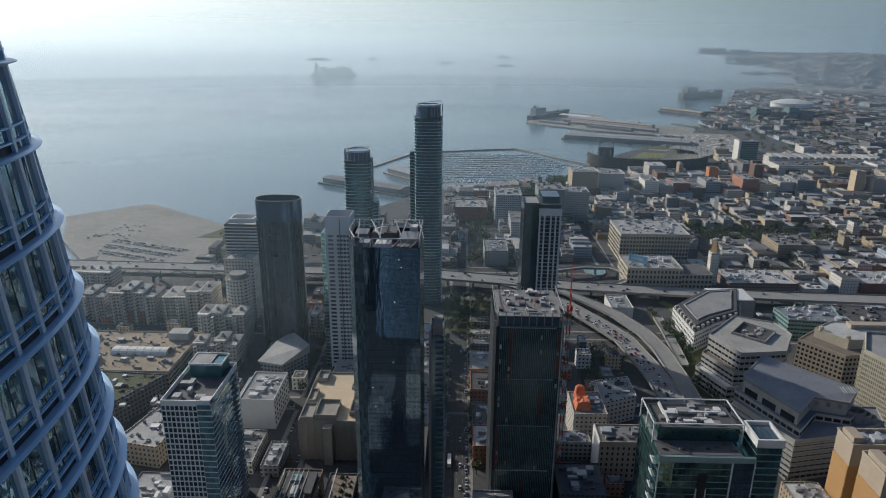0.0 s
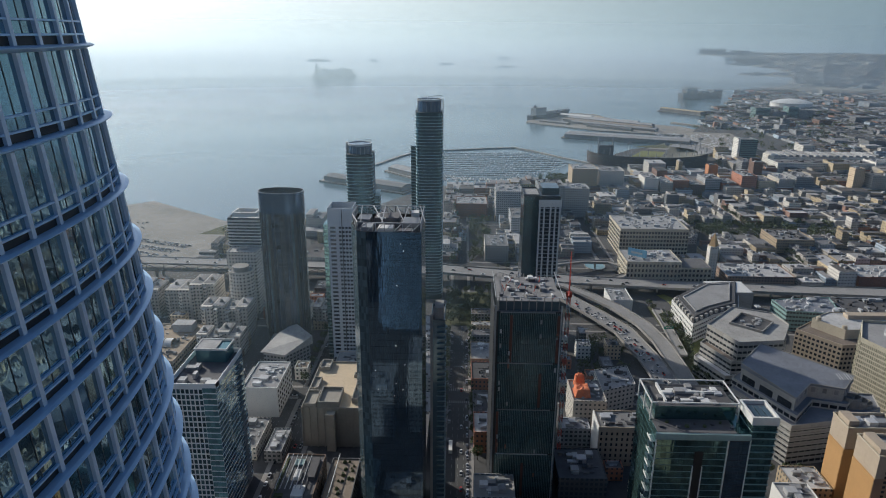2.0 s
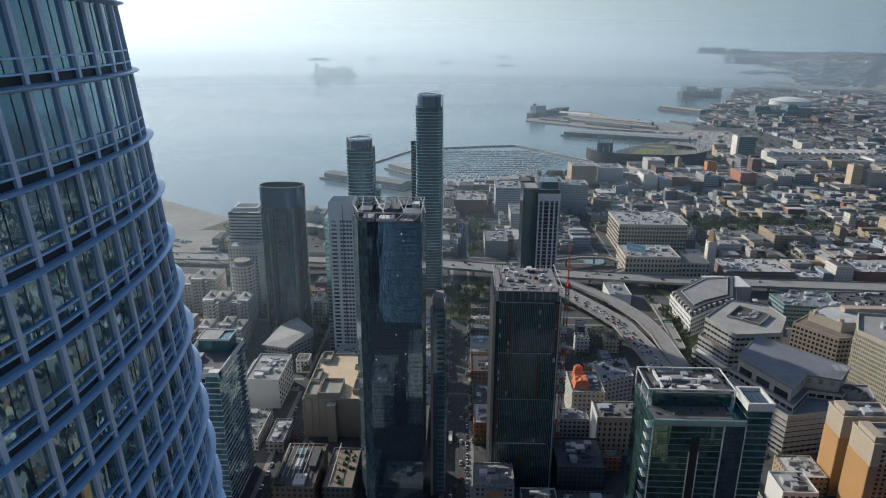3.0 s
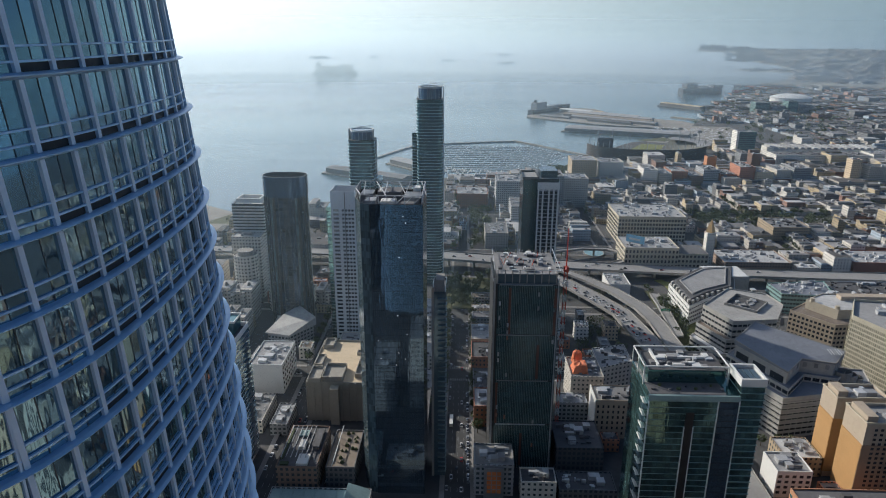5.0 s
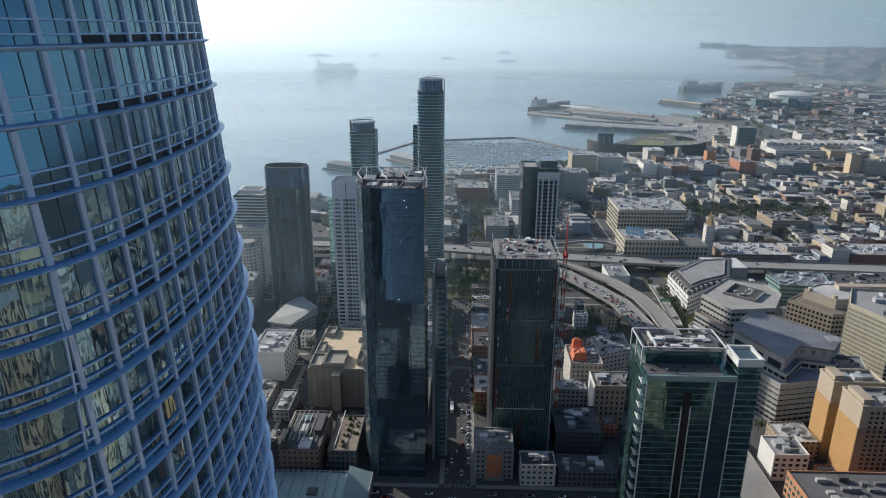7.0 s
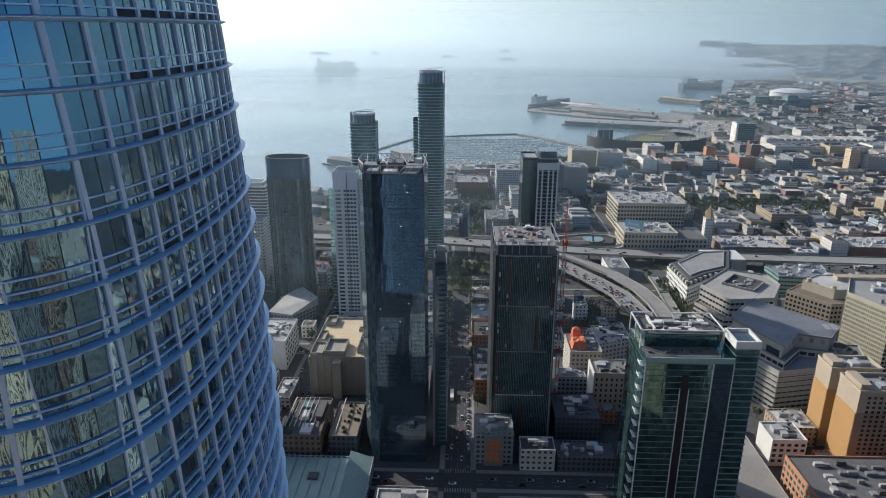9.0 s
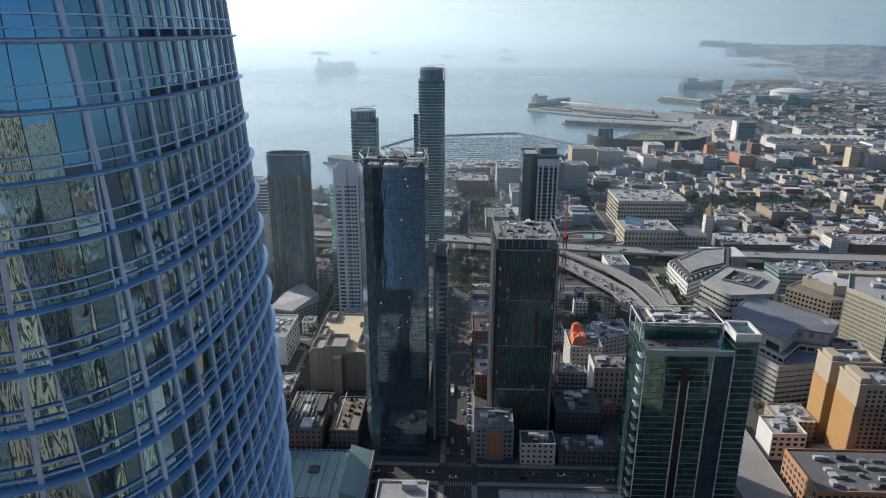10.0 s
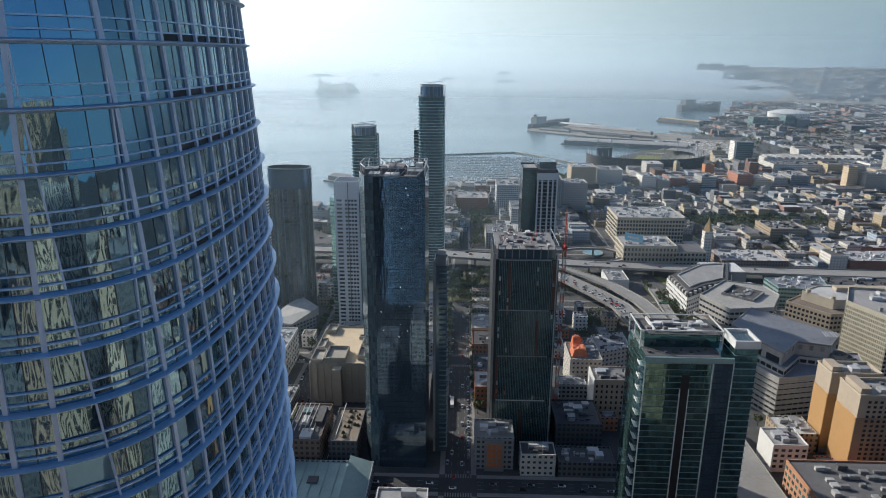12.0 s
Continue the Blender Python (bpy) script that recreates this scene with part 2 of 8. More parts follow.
def part(name, bm, material, parent, label=""):
    mats = material if isinstance(material, (list, tuple)) else [material]
    ob = new(name, mesh_of(name, bm, *mats))
    if parent is not None:
        ob.parent = parent
        ob.matrix_parent_inverse = parent.matrix_basis.inverted()
    return tagged(ob, label)


def piece(name, me, parent, m):
    """One more object on a shared mesh, under parent."""
    ob = new(name, me)
    ob.parent = parent
    ob.matrix_basis = parent.matrix_basis.inverted() @ m
    return ob


def thing(name, x, y, z, label, category, group="", kind=""):
    ob = new(name)
    ob.empty_display_size = 1.0
    ob.matrix_basis = Matrix.Translation((x, y, z))
    return tagged(ob, label, category, group, kind)


def box(bm, x0, x1, y0, y1, z0, z1, mat=0):
    v = [bm.verts.new((x, y, z)) for z in (z0, z1) for y in (y0, y1) for x in (x0, x1)]
    for q in ((0, 2, 3, 1), (4, 5, 7, 6), (0, 1, 5, 4), (1, 3, 7, 5), (3, 2, 6, 7), (2, 0, 4, 6)):
        bm.faces.new([v[i] for i in q]).material_index = mat
    return v


def prism(bm, pts, z0, z1, mat=0, top=True, roofmat=None):
    a = [bm.verts.new((x, y, z0)) for x, y in pts]
    b = [bm.verts.new((x, y, z1)) for x, y in pts]
    k = len(pts)
    for i in range(k):
        bm.faces.new((a[i], a[(i + 1) % k], b[(i + 1) % k], b[i])).material_index = mat
    if top:
        bm.faces.new(b).material_index = mat if roofmat is None else roofmat
        bm.faces.new(a[::-1]).material_index = mat


def inset(pts, d):
    """The counter-clockwise outline pts moved inwards by d."""
    out, k = [], len(pts)
    for i in range(k):
        p, q, r = Vector(pts[i - 1]), Vector(pts[i]), Vector(pts[(i + 1) % k])
        a, b = (q - p).normalized(), (r - q).normalized()
        na, nb = Vector((-a.y, a.x)), Vector((-b.y, b.x))
        w = (na + nb)
        w = w / max(w.dot(na), 0.3)
        out.append((q.x + w.x * d, q.y + w.y * d))
    return out


def parapet(bm, pts, z0, z1, thick=0.5, mat=0):
    """A low wall ring round a roof."""
    ins = inset(pts, thick)
    k = len(pts)
    o0 = [bm.verts.new((*p, z0)) for p in pts]
    o1 = [bm.verts.new((*p, z1)) for p in pts]
    i0 = [bm.verts.new((*p, z0)) for p in ins]
    i1 = [bm.verts.new((*p, z1)) for p in ins]
    for i in range(k):
        j = (i + 1) % k
        for q in ((o0[i], o0[j], o1[j], o1[i]), (o1[i], o1[j], i1[j], i1[i]), (i1[i], i1[j], i0[j], i0[i])):
            bm.faces.new(q).material_index = mat


def rect(x0, x1, y0, y1):
    return [(x0, y0), (x1, y0), (x1, y1), (x0, y1)]


def beam(bm, a, b, w=0.4, h=None, mat=0):
    """A square bar from a to b."""
    a, b = Vector(a), Vector(b)
    d = (b - a).normalized()
    s = d.cross(Vector((0, 0, 1)))
    s = Vector((1, 0, 0)) if s.length < 1e-3 else s.normalized()
    u = s.cross(d).normalized()
    h = w if h is None else h
    v = [bm.verts.new(p + s * (i * w / 2) + u * (j * h / 2)) for p in (a, b) for i, j in ((-1, -1), (1, -1), (1, 1), (-1, 1))]
    for q in ((0, 1, 2, 3), (7, 6, 5, 4), (0, 4, 5, 1), (1, 5, 6, 2), (2, 6, 7, 3), (3, 7, 4, 0)):
        bm.faces.new([v[i] for i in q]).material_index = mat


PANEL = {}


def panel_mesh(name, w, h, d, mat, bevel=0.0):
    """A flat sheet w wide (x), h high (z), standing proud of y = 0 by d towards -y; shared by all alike pieces."""
    key = (name, round(w, 3), round(h, 3), round(d, 3), mat.name)
    if key not in PANEL:
        bm = bmesh.new()
        e = min(bevel, w / 4, h / 4)
        f = [bm.verts.new(p) for p in ((-w / 2 + e, -d, e), (w / 2 - e, -d, e), (w / 2 - e, -d, h - e), (-w / 2 + e, -d, h - e))]
        k = [bm.verts.new(p) for p in ((-w / 2, 0, 0), (w / 2, 0, 0), (w / 2, 0, h), (-w / 2, 0, h))]
        bm.faces.new(f)
        for i in range(4):
            j = (i + 1) % 4
            bm.faces.new((k[i], k[j], f[j], f[i]))
        PANEL[key] = mesh_of(name, bm, mat)
    return PANEL[key]


def facing(x, y, z, ux, uy):
    """The pose of a panel at (x, y, z) whose width runs along (ux, uy); it faces to the right of that way."""
    return pose(x, y, z, 0, 0, math.degrees(math.atan2(uy, ux)))


def joined(name, me, parent, poses, label=""):
    """Many alike pieces in one mesh of kind stuff."""
    if not poses:
        return None
    v = np.array([p.co[:] for p in me.vertices])
    faces = [tuple(p.vertices) for p in me.polygons]
    allv, allf = [], []
    for i, m in enumerate(poses):
        a = np.array(m)
        allv.append(v @ a[:3, :3].T + a[:3, 3])
        k = i * len(v)
        allf += [tuple(q + k for q in f) for f in faces]
    out = bpy.data.meshes.new(name)
    out.from_pydata(np.concatenate(allv).tolist(), [], allf)
    for mt in me.materials:
        out.materials.append(mt)
    ob = new(name, out)
    if parent is not None:
        ob.parent = parent
        ob.matrix_parent_inverse = parent.matrix_basis.inverted()
    return tagged(ob, label, kind="stuff")


LATE = []      # pieces of facades, linked after everything else


def grid_pieces(name, parent, x, y, ux, uy, width, z0, z1, cols, rows, mat, fw=0.9, fh=0.9, d=0.12, most=90, skip=None, bevel=0.0, sill=None):
    """Rows and columns of alike panels on a face that starts at (x, y) and runs along (ux, uy)."""
    cw, rh = width / cols, (z1 - z0) / rows
    LATE.append((name, parent, x, y, ux, uy, cw, rh, z0, cols, rows, mat, fw, fh, d, most, skip, bevel, sill))


def lay_pieces():
    for name, parent, x, y, ux, uy, cw, rh, z0, cols, rows, mat, fw, fh, d, most, skip, bevel, sill in LATE:
        me = panel_mesh(name, cw * fw, rh * fh, d, mat, bevel)
        poses = []
        for r in reversed(range(rows)):
            for c in range(cols):
                if skip and skip(c, r):
                    continue
                s = (c + 0.5) * cw
                off = rh * (1 - fh) / 2 if sill is None else sill * rh
                poses.append(facing(x + ux * s, y + uy * s, z0 + r * rh + off, ux, uy))
        for m in poses[:most]:
            piece(name, me, parent, m)
        joined(name, me, parent, poses[most:])


# ---- the bay and the land ----
def bay():
    """Flat water out to the far haze."""
    bm = bmesh.new()
    prism(bm, [(4700 * math.sin(2 * math.pi * i / 72), -4700 * math.cos(2 * math.pi * i / 72)) for i in range(72)], -8, 0)
    tagged(part("water", bm, M_WATER, None), "calm grey-blue bay water under morning haze", "water", kind="structure")


def sheet(name, pts, z0, z1, mat, label, category, side=None):
    bm = bmesh.new()
    prism(bm, pts, z0, z1, 1 if side else 0, True, 0)
    bmesh.ops.triangulate(bm, faces=[f for f in bm.faces if len(f.verts) > 4])
    return tagged(part(name, bm, [mat, side] if side else mat, None), label, category, kind="structure")


bay()
SHORE = [(-900, -4300), (-900, 380), (-640, 620), (-520, 770), (-420, 880), (-350, 960), (-245, 985), (-170, 1040), (-95, 1165), (-40, 1235), (60, 1260), (150, 1290), (235, 1350), (290, 1430), (330, 1560), (430, 1690), (520, 1740), (660, 1960), (760, 2160), (880, 2460), (1080, 2800), (1300, 3270), (1560, 3650), (1880, 4040), (2250, 4420), (2500, 4800), (4600, 4800), (4600, -4300)]
sheet("ground", SHORE[::-1], -6, 4, M_GROUND, "grey asphalt and paved city ground", "ground", M_CONCRETE)


FAR_SHORE = [(4000, 23.6), (4450, 24.9), (5300, 25.2), (5360, 21.4), (5620, 21.6), (5680, 25.0), (6400, 24.0), (7000, 22.4), (7060, 20.8), (7700, 20.9), (8200, 22.5), (8800, 20.4), (10200, 20.2), (10400, 18.2), (12500, 18.6), (16000, 20.5)]


def far_reach(r):
    """How far off the land at radius r stands for: beyond 4 km it is raised and closed up towards the skyline to fit
    the camera's view.
    """
    return r if r < 4000 else 1.0 / (1 / 4000 - (min(r, 4840.0) - 4000) * 2.2e-7)


def far_ground(x, y):
    r = math.hypot(x, y)
    if r < 4000:
        return 4.0
    reach = far_reach(r)
    return 4 + 268 * (1 - r / reach) + (r / reach) * 26 * max(0.0, noise.noise((x * 0.003, y * 0.003, 4)))


def on_far_shore(x, y):
    reach = far_reach(math.hypot(x, y))
    az = math.degrees(math.atan2(x, y))
    return az > float(np.interp(reach, [q[0] for q in FAR_SHORE], [q[1] for q in FAR_SHORE]))


def far_hills():
    """The hazy shore in the south, raised towards the skyline to fit the camera's view."""
    bm = bmesh.new()
    rows = []
    radii = [3990 + 7 * j for j in range(115)]
    azs = [17.6 + 0.22 * i for i in range(135)]
    for r in radii:
        row = []
        for az in azs:
            x, y = r * math.sin(math.radians(az)), r * math.cos(math.radians(az))
            row.append((bm.verts.new((x, y, far_ground(x, y))), on_far_shore(x, y)))
        rows.append(row)
    for a, b in zip(rows, rows[1:]):
        for i in range(len(azs) - 1):
            q = (a[i], a[i + 1], b[i + 1], b[i])
            if all(p[1] for p in q):
                bm.faces.new([p[0] for p in q]).smooth = True
    bmesh.ops.delete(bm, geom=[v for v in bm.verts if not v.link_faces], context="VERTS")
    tagged(part("hill", bm, M_FARLAND, None), "low hazy built-up shore raised beyond the bay to fit the camera's view", "hill", kind="structure")


far_hills()

# ---- the round-cornered glass tower ----
TX, TY, TROT, TN = -51.30, 26.91, 0.043, 4.8
BULGE_X, BULGE_Y = 2.92, 0.5
RINGS = [309.6, 304.0, 298.4, 292.8, 287.2, 281.6, 276.08, 270.42, 265.5, 260.75, 256.05, 251.36, 246.6, 241.95, 237.45, 232.94, 228.3]
while RINGS[-1] > 14:
    RINGS.append(RINGS[-1] - 4.62)


def tower_half(z):
    q = (max(z, 120.0) - 260.0) / 30.0
    return 22.34 - 1.974 * q - 0.408 * q * q


def tower_local(a, z):
    h = tower_half(z)
    hx, hy = h, h + 2.585
    c, s = math.cos(a), math.sin(a)
    u = math.copysign(abs(c) ** (2 / TN), c)
    v = math.copysign(abs(s) ** (2 / TN), s)
    return u * (hx + BULGE_X * (1 - v * v)), v * (hy + BULGE_Y * (1 - u * u))


def tower_pt(a, z, out=0.0):
    """A point of the outline at angle a (0: towards +x) and its outward normal."""
    x, y = tower_local(a, z)
    x1, y1 = tower_local(a + 2e-3, z)
    x0, y0 = tower_local(a - 2e-3, z)
    nx, ny = y1 - y0, x0 - x1
    k = math.hypot(nx, ny)
    nx, ny = nx / k, ny / k
    x, y = x + nx * out, y + ny * out
    cr, sr = math.cos(TROT), math.sin(TROT)
    return Vector((TX + x * cr - y * sr, TY + x * sr + y * cr, z)), Vector((nx * cr - ny * sr, nx * sr + ny * cr, 0))


def dense_angles():
    """Angles from the middle of the -x side once round, packed closely where the sides are flat."""
    out = []
    for k in range(8):
        a0, a1 = math.pi + k * math.pi / 4, math.pi + (k + 1) * math.pi / 4
        for i in range(700):
            u = (i + 0.5) / 700
            out.append(a0 + (a1 - a0) * (u ** 3 if k % 2 == 0 else 1 - (1 - u) ** 3))
    return out + [3 * math.pi]


def even_angles(n):
    """Angles that cut the outline into n equal lengths, from the middle of the -x side."""
    dense = dense_angles()
    pts = [tower_pt(a, 240)[0] for a in dense]
    acc = [0.0]
    for p, q in zip(pts, pts[1:]):
        acc.append(acc[-1] + (q - p).length)
    out, k = [], 0
    for i in range(n):
        want = acc[-1] * i / n
        while acc[k + 1] < want:
            k += 1
        out.append(dense[k])
    return out


def side_angle(side, w, z):
    """The angle at which side (0: +x, 1: +y, 2: -x, 3: -y) has the offset w along it, counted counter-clockwise."""
    lo, hi = side * math.pi / 2 - 0.85, side * math.pi / 2 + 0.85
    for _ in range(26):
        mid = (lo + hi) / 2
        x, y = tower_local(mid, z)
        lo, hi = (mid, hi) if (y, -x, -y, x)[side] < w else (lo, mid)
    return (lo + hi) / 2


def joints_at(z):
    """All upright joints at a height, counter-clockwise: (angle, kind). Kinds: 0 fin, 1 thin joint, 2 slim corner fin.
    The finned bays keep their width all the way up; slivers beside the flush three-pane corners take up the taper."""
    drop = 252.5 - max(z, 120.0)
    firsts = [18.9, 18.4]
    edges = [18.9 + max(0.16, 0.055 * drop), 18.4 + max(0.2, 0.085 * drop)]
    out = []
    for side in range(4):
        first, edge = firsts[side % 2], edges[side % 2]
        out.append((side_angle(side, -edge, z), 2))
        offs = [-first] + [(3.16 if side % 2 == 0 else 3.08) * k for k in range(-5, 6)] + [first]
        for i, w in enumerate(offs):
            out.append((side_angle(side, w, z), 0))
            if i < len(offs) - 1:
                out.append((side_angle(side, (w + offs[i + 1]) / 2, z), 1))
        a0 = side_angle(side, edge, z)
        a1 = side_angle((side + 1) % 4, -edges[(side + 1) % 2], z)
        a1 += 2 * math.pi if a1 < a0 else 0
        out.append((a0, 2))
        steps = [a0 + (a1 - a0) * i / 24 for i in range(25)]
        pts = [Vector(tower_local(q, z)) for q in steps]
        run = [0.0]
        for p, q in zip(pts, pts[1:]):
            run.append(run[-1] + (q - p).length)
        out += [(float(np.interp(run[-1] * f, run, steps)), 1) for f in (1 / 3, 2 / 3)]
    return out


KIND = [k for _, k in joints_at(240)]
BAYS = len(KIND)
SIDE = BAYS // 4
SEEN = [i for i in range(BAYS) if tower_pt(joints_at(240)[i][0], 240)[1].dot(Vector((0.75, -0.66, 0))) > -0.2]


def ring_profile(bm, angs, z, prof):
    """Sweeps a profile of (out, up) points round the tower at height z."""
    rows = []
    for a in angs:
        p, nrm = tower_pt(a, z)
        rows.append([bm.verts.new((p.x + nrm.x * o, p.y + nrm.y * o, z + u)) for o, u in prof])
    k = len(prof)
    for a, b in zip(rows, rows[1:] + rows[:1]):
        for j in range(k):
            bm.faces.new((a[j], b[j], b[(j + 1) % k], a[(j + 1) % k]))


def glass_tower():
    t = thing("skyscraper", TX, TY, 4, "tall round-cornered blue glass office tower with metal sunshades tinted blue for skylight", "skyscraper")
    fine = even_angles(288)
    top = RINGS[0] + 5.6
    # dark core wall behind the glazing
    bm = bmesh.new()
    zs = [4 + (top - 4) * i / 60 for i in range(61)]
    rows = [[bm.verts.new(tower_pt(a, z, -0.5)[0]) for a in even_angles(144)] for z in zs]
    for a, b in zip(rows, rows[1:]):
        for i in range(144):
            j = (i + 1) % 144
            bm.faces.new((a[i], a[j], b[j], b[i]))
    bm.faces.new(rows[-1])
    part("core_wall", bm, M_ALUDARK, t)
    for z in RINGS:
        bm = bmesh.new()
        ring_profile(bm, fine, z, [(-0.45, -0.26), (0.15, -0.25), (0.78, -0.03), (0.80, 0.04), (0.52, 0.12), (-0.45, 0.17)])
        part("sunshade", bm, M_ALU, t, "broad curved metal sunshade tinted blue for skylight")
        for up, reach in ((0.80, 0.22), (1.72, 0.22)):
            bm = bmesh.new()
            ring_profile(bm, fine, z + up, [(reach - 0.2, -0.05), (reach, -0.07), (reach, 0.06), (reach - 0.2, 0.07)])
            part("rail_bar", bm, M_ALU, t, "slim pale metal bar")

    def quad(bm, a0, a1, b0, b1, z0, z1, o):
        p, q = tower_pt(a0, z0, o)[0], tower_pt(a1, z0, o)[0]
        r, s = tower_pt(b1, z1, o)[0], tower_pt(b0, z1, o)[0]
        bm.faces.new([bm.verts.new(v) for v in (p, q, r, s)])

    def fin(bm, a, b, z0, z1, w, o0, o1):
        p, nrm = tower_pt(a, z0)
        q, _ = tower_pt(b, z1)
        tng = Vector((-nrm.y, nrm.x, 0))
        v = []
        for base in (p, q):
            for o, s in ((o0, -w / 2), (o1, -w / 2), (o1, w / 2), (o0, w / 2)):
                v.append(bm.verts.new(base + nrm * o + tng * s))
        for f in ((0, 1, 5, 4), (1, 2, 6, 5), (2, 3, 7, 6), (3, 2, 1, 0), (4, 5, 6, 7)):
            bm.faces.new([v[j] for j in f])

    rest_p, rest_f, rest_s, rest_m = bmesh.new(), bmesh.new(), bmesh.new(), bmesh.new()
    single = 0
    for k, z in enumerate(RINGS):
        z0, z1 = z + 0.16, (RINGS[k - 1] if k else top) - 0.26
        low, high = joints_at(z0), joints_at(z1)
        for i in range(BAYS):
            j = (i + 1) % BAYS
            one = i in SEEN and 9 <= k <= 17 and single < 150
            single += one
            bm = bmesh.new() if one else rest_p
            a1, b1 = low[j][0], high[j][0]
            quad(bm, low[i][0], a1, high[i][0], b1, z0, z1, 0.0)
            if one:
                part("pane", bm, M_TGLASS, t)
            if i % SIDE > 4 and i % SIDE < SIDE - 7 and KIND[i] < 2:
                quad(rest_s, low[i][0], a1, low[i][0], a1, z + 0.17, z + 0.70, 0.03)
            kind = KIND[i]
            odd = kind == 1
            bm = bmesh.new() if one else (rest_m if odd else rest_f)
            w, o = ((0.40, 0.26), (0.07, 0.03), (0.16, 0.22))[kind]
            fin(bm, low[i][0], high[i][0], z0, z1, w, 0.0, o)
            if one:
                part("mullion" if odd else "fin", bm, M_ALUDARK if odd else M_FIN, t, "" if odd else "upright pale grey metal fin")
    tagged(part("pane", rest_p, M_TGLASS, t), kind="stuff")
    tagged(part("mullion", rest_m, M_ALUDARK, t), kind="stuff")
    tagged(part("spandrel", rest_s, M_SLOT, t), kind="stuff")
    tagged(part("fin", rest_f, M_FIN, t), kind="stuff")


glass_tower()


# ---- downtown and the south-of-market blocks ----
OCC = []


def clutter(t, x0, x1, y0, y1, z, rnd):
    """Small vents, skylights, ducts and stair heads scattered on a roof."""
    bm = bmesh.new()
    for k in range(int(5 + (x1 - x0) * (y1 - y0) / 60)):
        w, d, h = rnd.uniform(0.7, 3.0), rnd.uniform(0.7, 2.6), rnd.choice([0.4, 0.7, 1.0, 1.4, 2.4])
        if rnd.random() < 0.25:
            w, d = w * 2.6, 0.6
        x, y = rnd.uniform(x0 + 1.2, max(x0 + 1.3, x1 - 1.2 - w)), rnd.uniform(y0 + 1.2, max(y0 + 1.3, y1 - 1.2 - d))
        box(bm, x, x + w, y, y + d, z + 0.15, z + 0.15 + h)
    tagged(part("roof_clutter", bm, rnd.choice([M_PLANT, M_ROOFGREY, M_PLANT, M_ROOFDARK]), t), kind="stuff")


def tower_block(name, label, pts, z0, z1, wall, roof=None, para=1.2, plant=True, cat="tower", seed=1):
    """An Empty with wall, roof, parapet and roof plant; returns it."""
    OCC.append((min(p[0] for p in pts), max(p[0] for p in pts), min(p[1] for p in pts), max(p[1] for p in pts)))
    cx, cy = sum(p[0] for p in pts) / len(pts), sum(p[1] for p in pts) / len(pts)
    t = thing(name, cx, cy, z0, label, cat)
    bm = bmesh.new()
    prism(bm, pts, z0, z1, 0)
    if para:
        parapet(bm, pts, z1 - 0.01, z1 + para, 0.5)
    part("wall", bm, wall, t)
    roof = roof or M_ROOFGREY
    bm = bmesh.new()
    prism(bm, inset(pts, 0.6), z1, z1 + 0.15)
    part("roof", bm, roof, t)
    if plant:
        rnd = random.Random(seed)
        xs, ys = [p[0] for p in pts], [p[1] for p in pts]
        for _ in range(plant if plant is not True else 4):
            w, d, h = rnd.uniform(2, 7), rnd.uniform(2, 6), rnd.uniform(1.2, 3.2)
            x, y = rnd.uniform(min(xs) + 3, max(xs) - 3 - w), rnd.uniform(min(ys) + 3, max(ys) - 3 - d)
            bm = bmesh.new()
            box(bm, x, x + w, y, y + d, z1 + 0.15, z1 + 0.15 + h)
            part("roof_plant", bm, M_PLANT, t)
        if len(pts) == 4 and min(ys) > 240 and z1 < 60:
            clutter(t, min(xs) + 1, max(xs) - 1, min(ys) + 1, max(ys) - 1, z1, rnd)
    return t


F_PALE = facade("pale_facade", (0.53, 0.50, 0.45), 3.2, 3.6, 0.44, 0.42)
F_CREAM = facade("cream_facade", (0.56, 0.47, 0.33), 3.2, 3.5, 0.42, 0.42)
F_BROWN = facade("brown_facade", (0.23, 0.16, 0.12), 3.4, 3.7, 0.5, 0.5)
F_WHITE = facade("white_facade", (0.64, 0.62, 0.57), 3.4, 3.7, 0.46, 0.42)
F_GREY = facade("grey_facade", (0.34, 0.35, 0.36), 3.2, 3.4, 0.6, 0.5)
F_BRICK = facade("brick_facade", (0.36, 0.16, 0.10), 3.2, 3.8, 0.42, 0.45)
F_TAN = facade("tan_facade", (0.48, 0.38, 0.26), 3.2, 3.7, 0.42, 0.45)
F_DARK = facade("dark_facade", (0.13, 0.13, 0.135), 3.0, 3.6, 0.6, 0.55)


def ellipse(cx, cy, rx, ry, n=40, power=2.0):
    out = []
    for i in range(n):
        a = 2 * math.pi * i / n
        c, s = math.cos(a), math.sin(a)
        out.append((cx + rx * math.copysign(abs(c) ** (2 / power), c), cy + ry * math.copysign(abs(s) ** (2 / power), s)))
    return out


def cylinder(bm, cx, cy, r, z0, z1, n=16, r1=None):
    r1 = r if r1 is None else r1
    a = [bm.verts.new((cx + r * math.cos(2 * math.pi * i / n), cy + r * math.sin(2 * math.pi * i / n), z0)) for i in range(n)]
    b = [bm.verts.new((cx + r1 * math.cos(2 * math.pi * i / n), cy + r1 * math.sin(2 * math.pi * i / n), z1)) for i in range(n)]
    for i in range(n):
        bm.faces.new((a[i], a[(i + 1) % n], b[(i + 1) % n], b[i]))
    bm.faces.new(b)
    bm.faces.new(a[::-1])


def bands(t, pts, zs, out, h, mat, name="floor_band", label=""):
    """A thin slab edge round the building at each height."""
    ring = inset(pts, -out)
    for z in zs:
        bm = bmesh.new()
        prism(bm, ring, z, z + h)
        part(name, bm, mat, t, label)


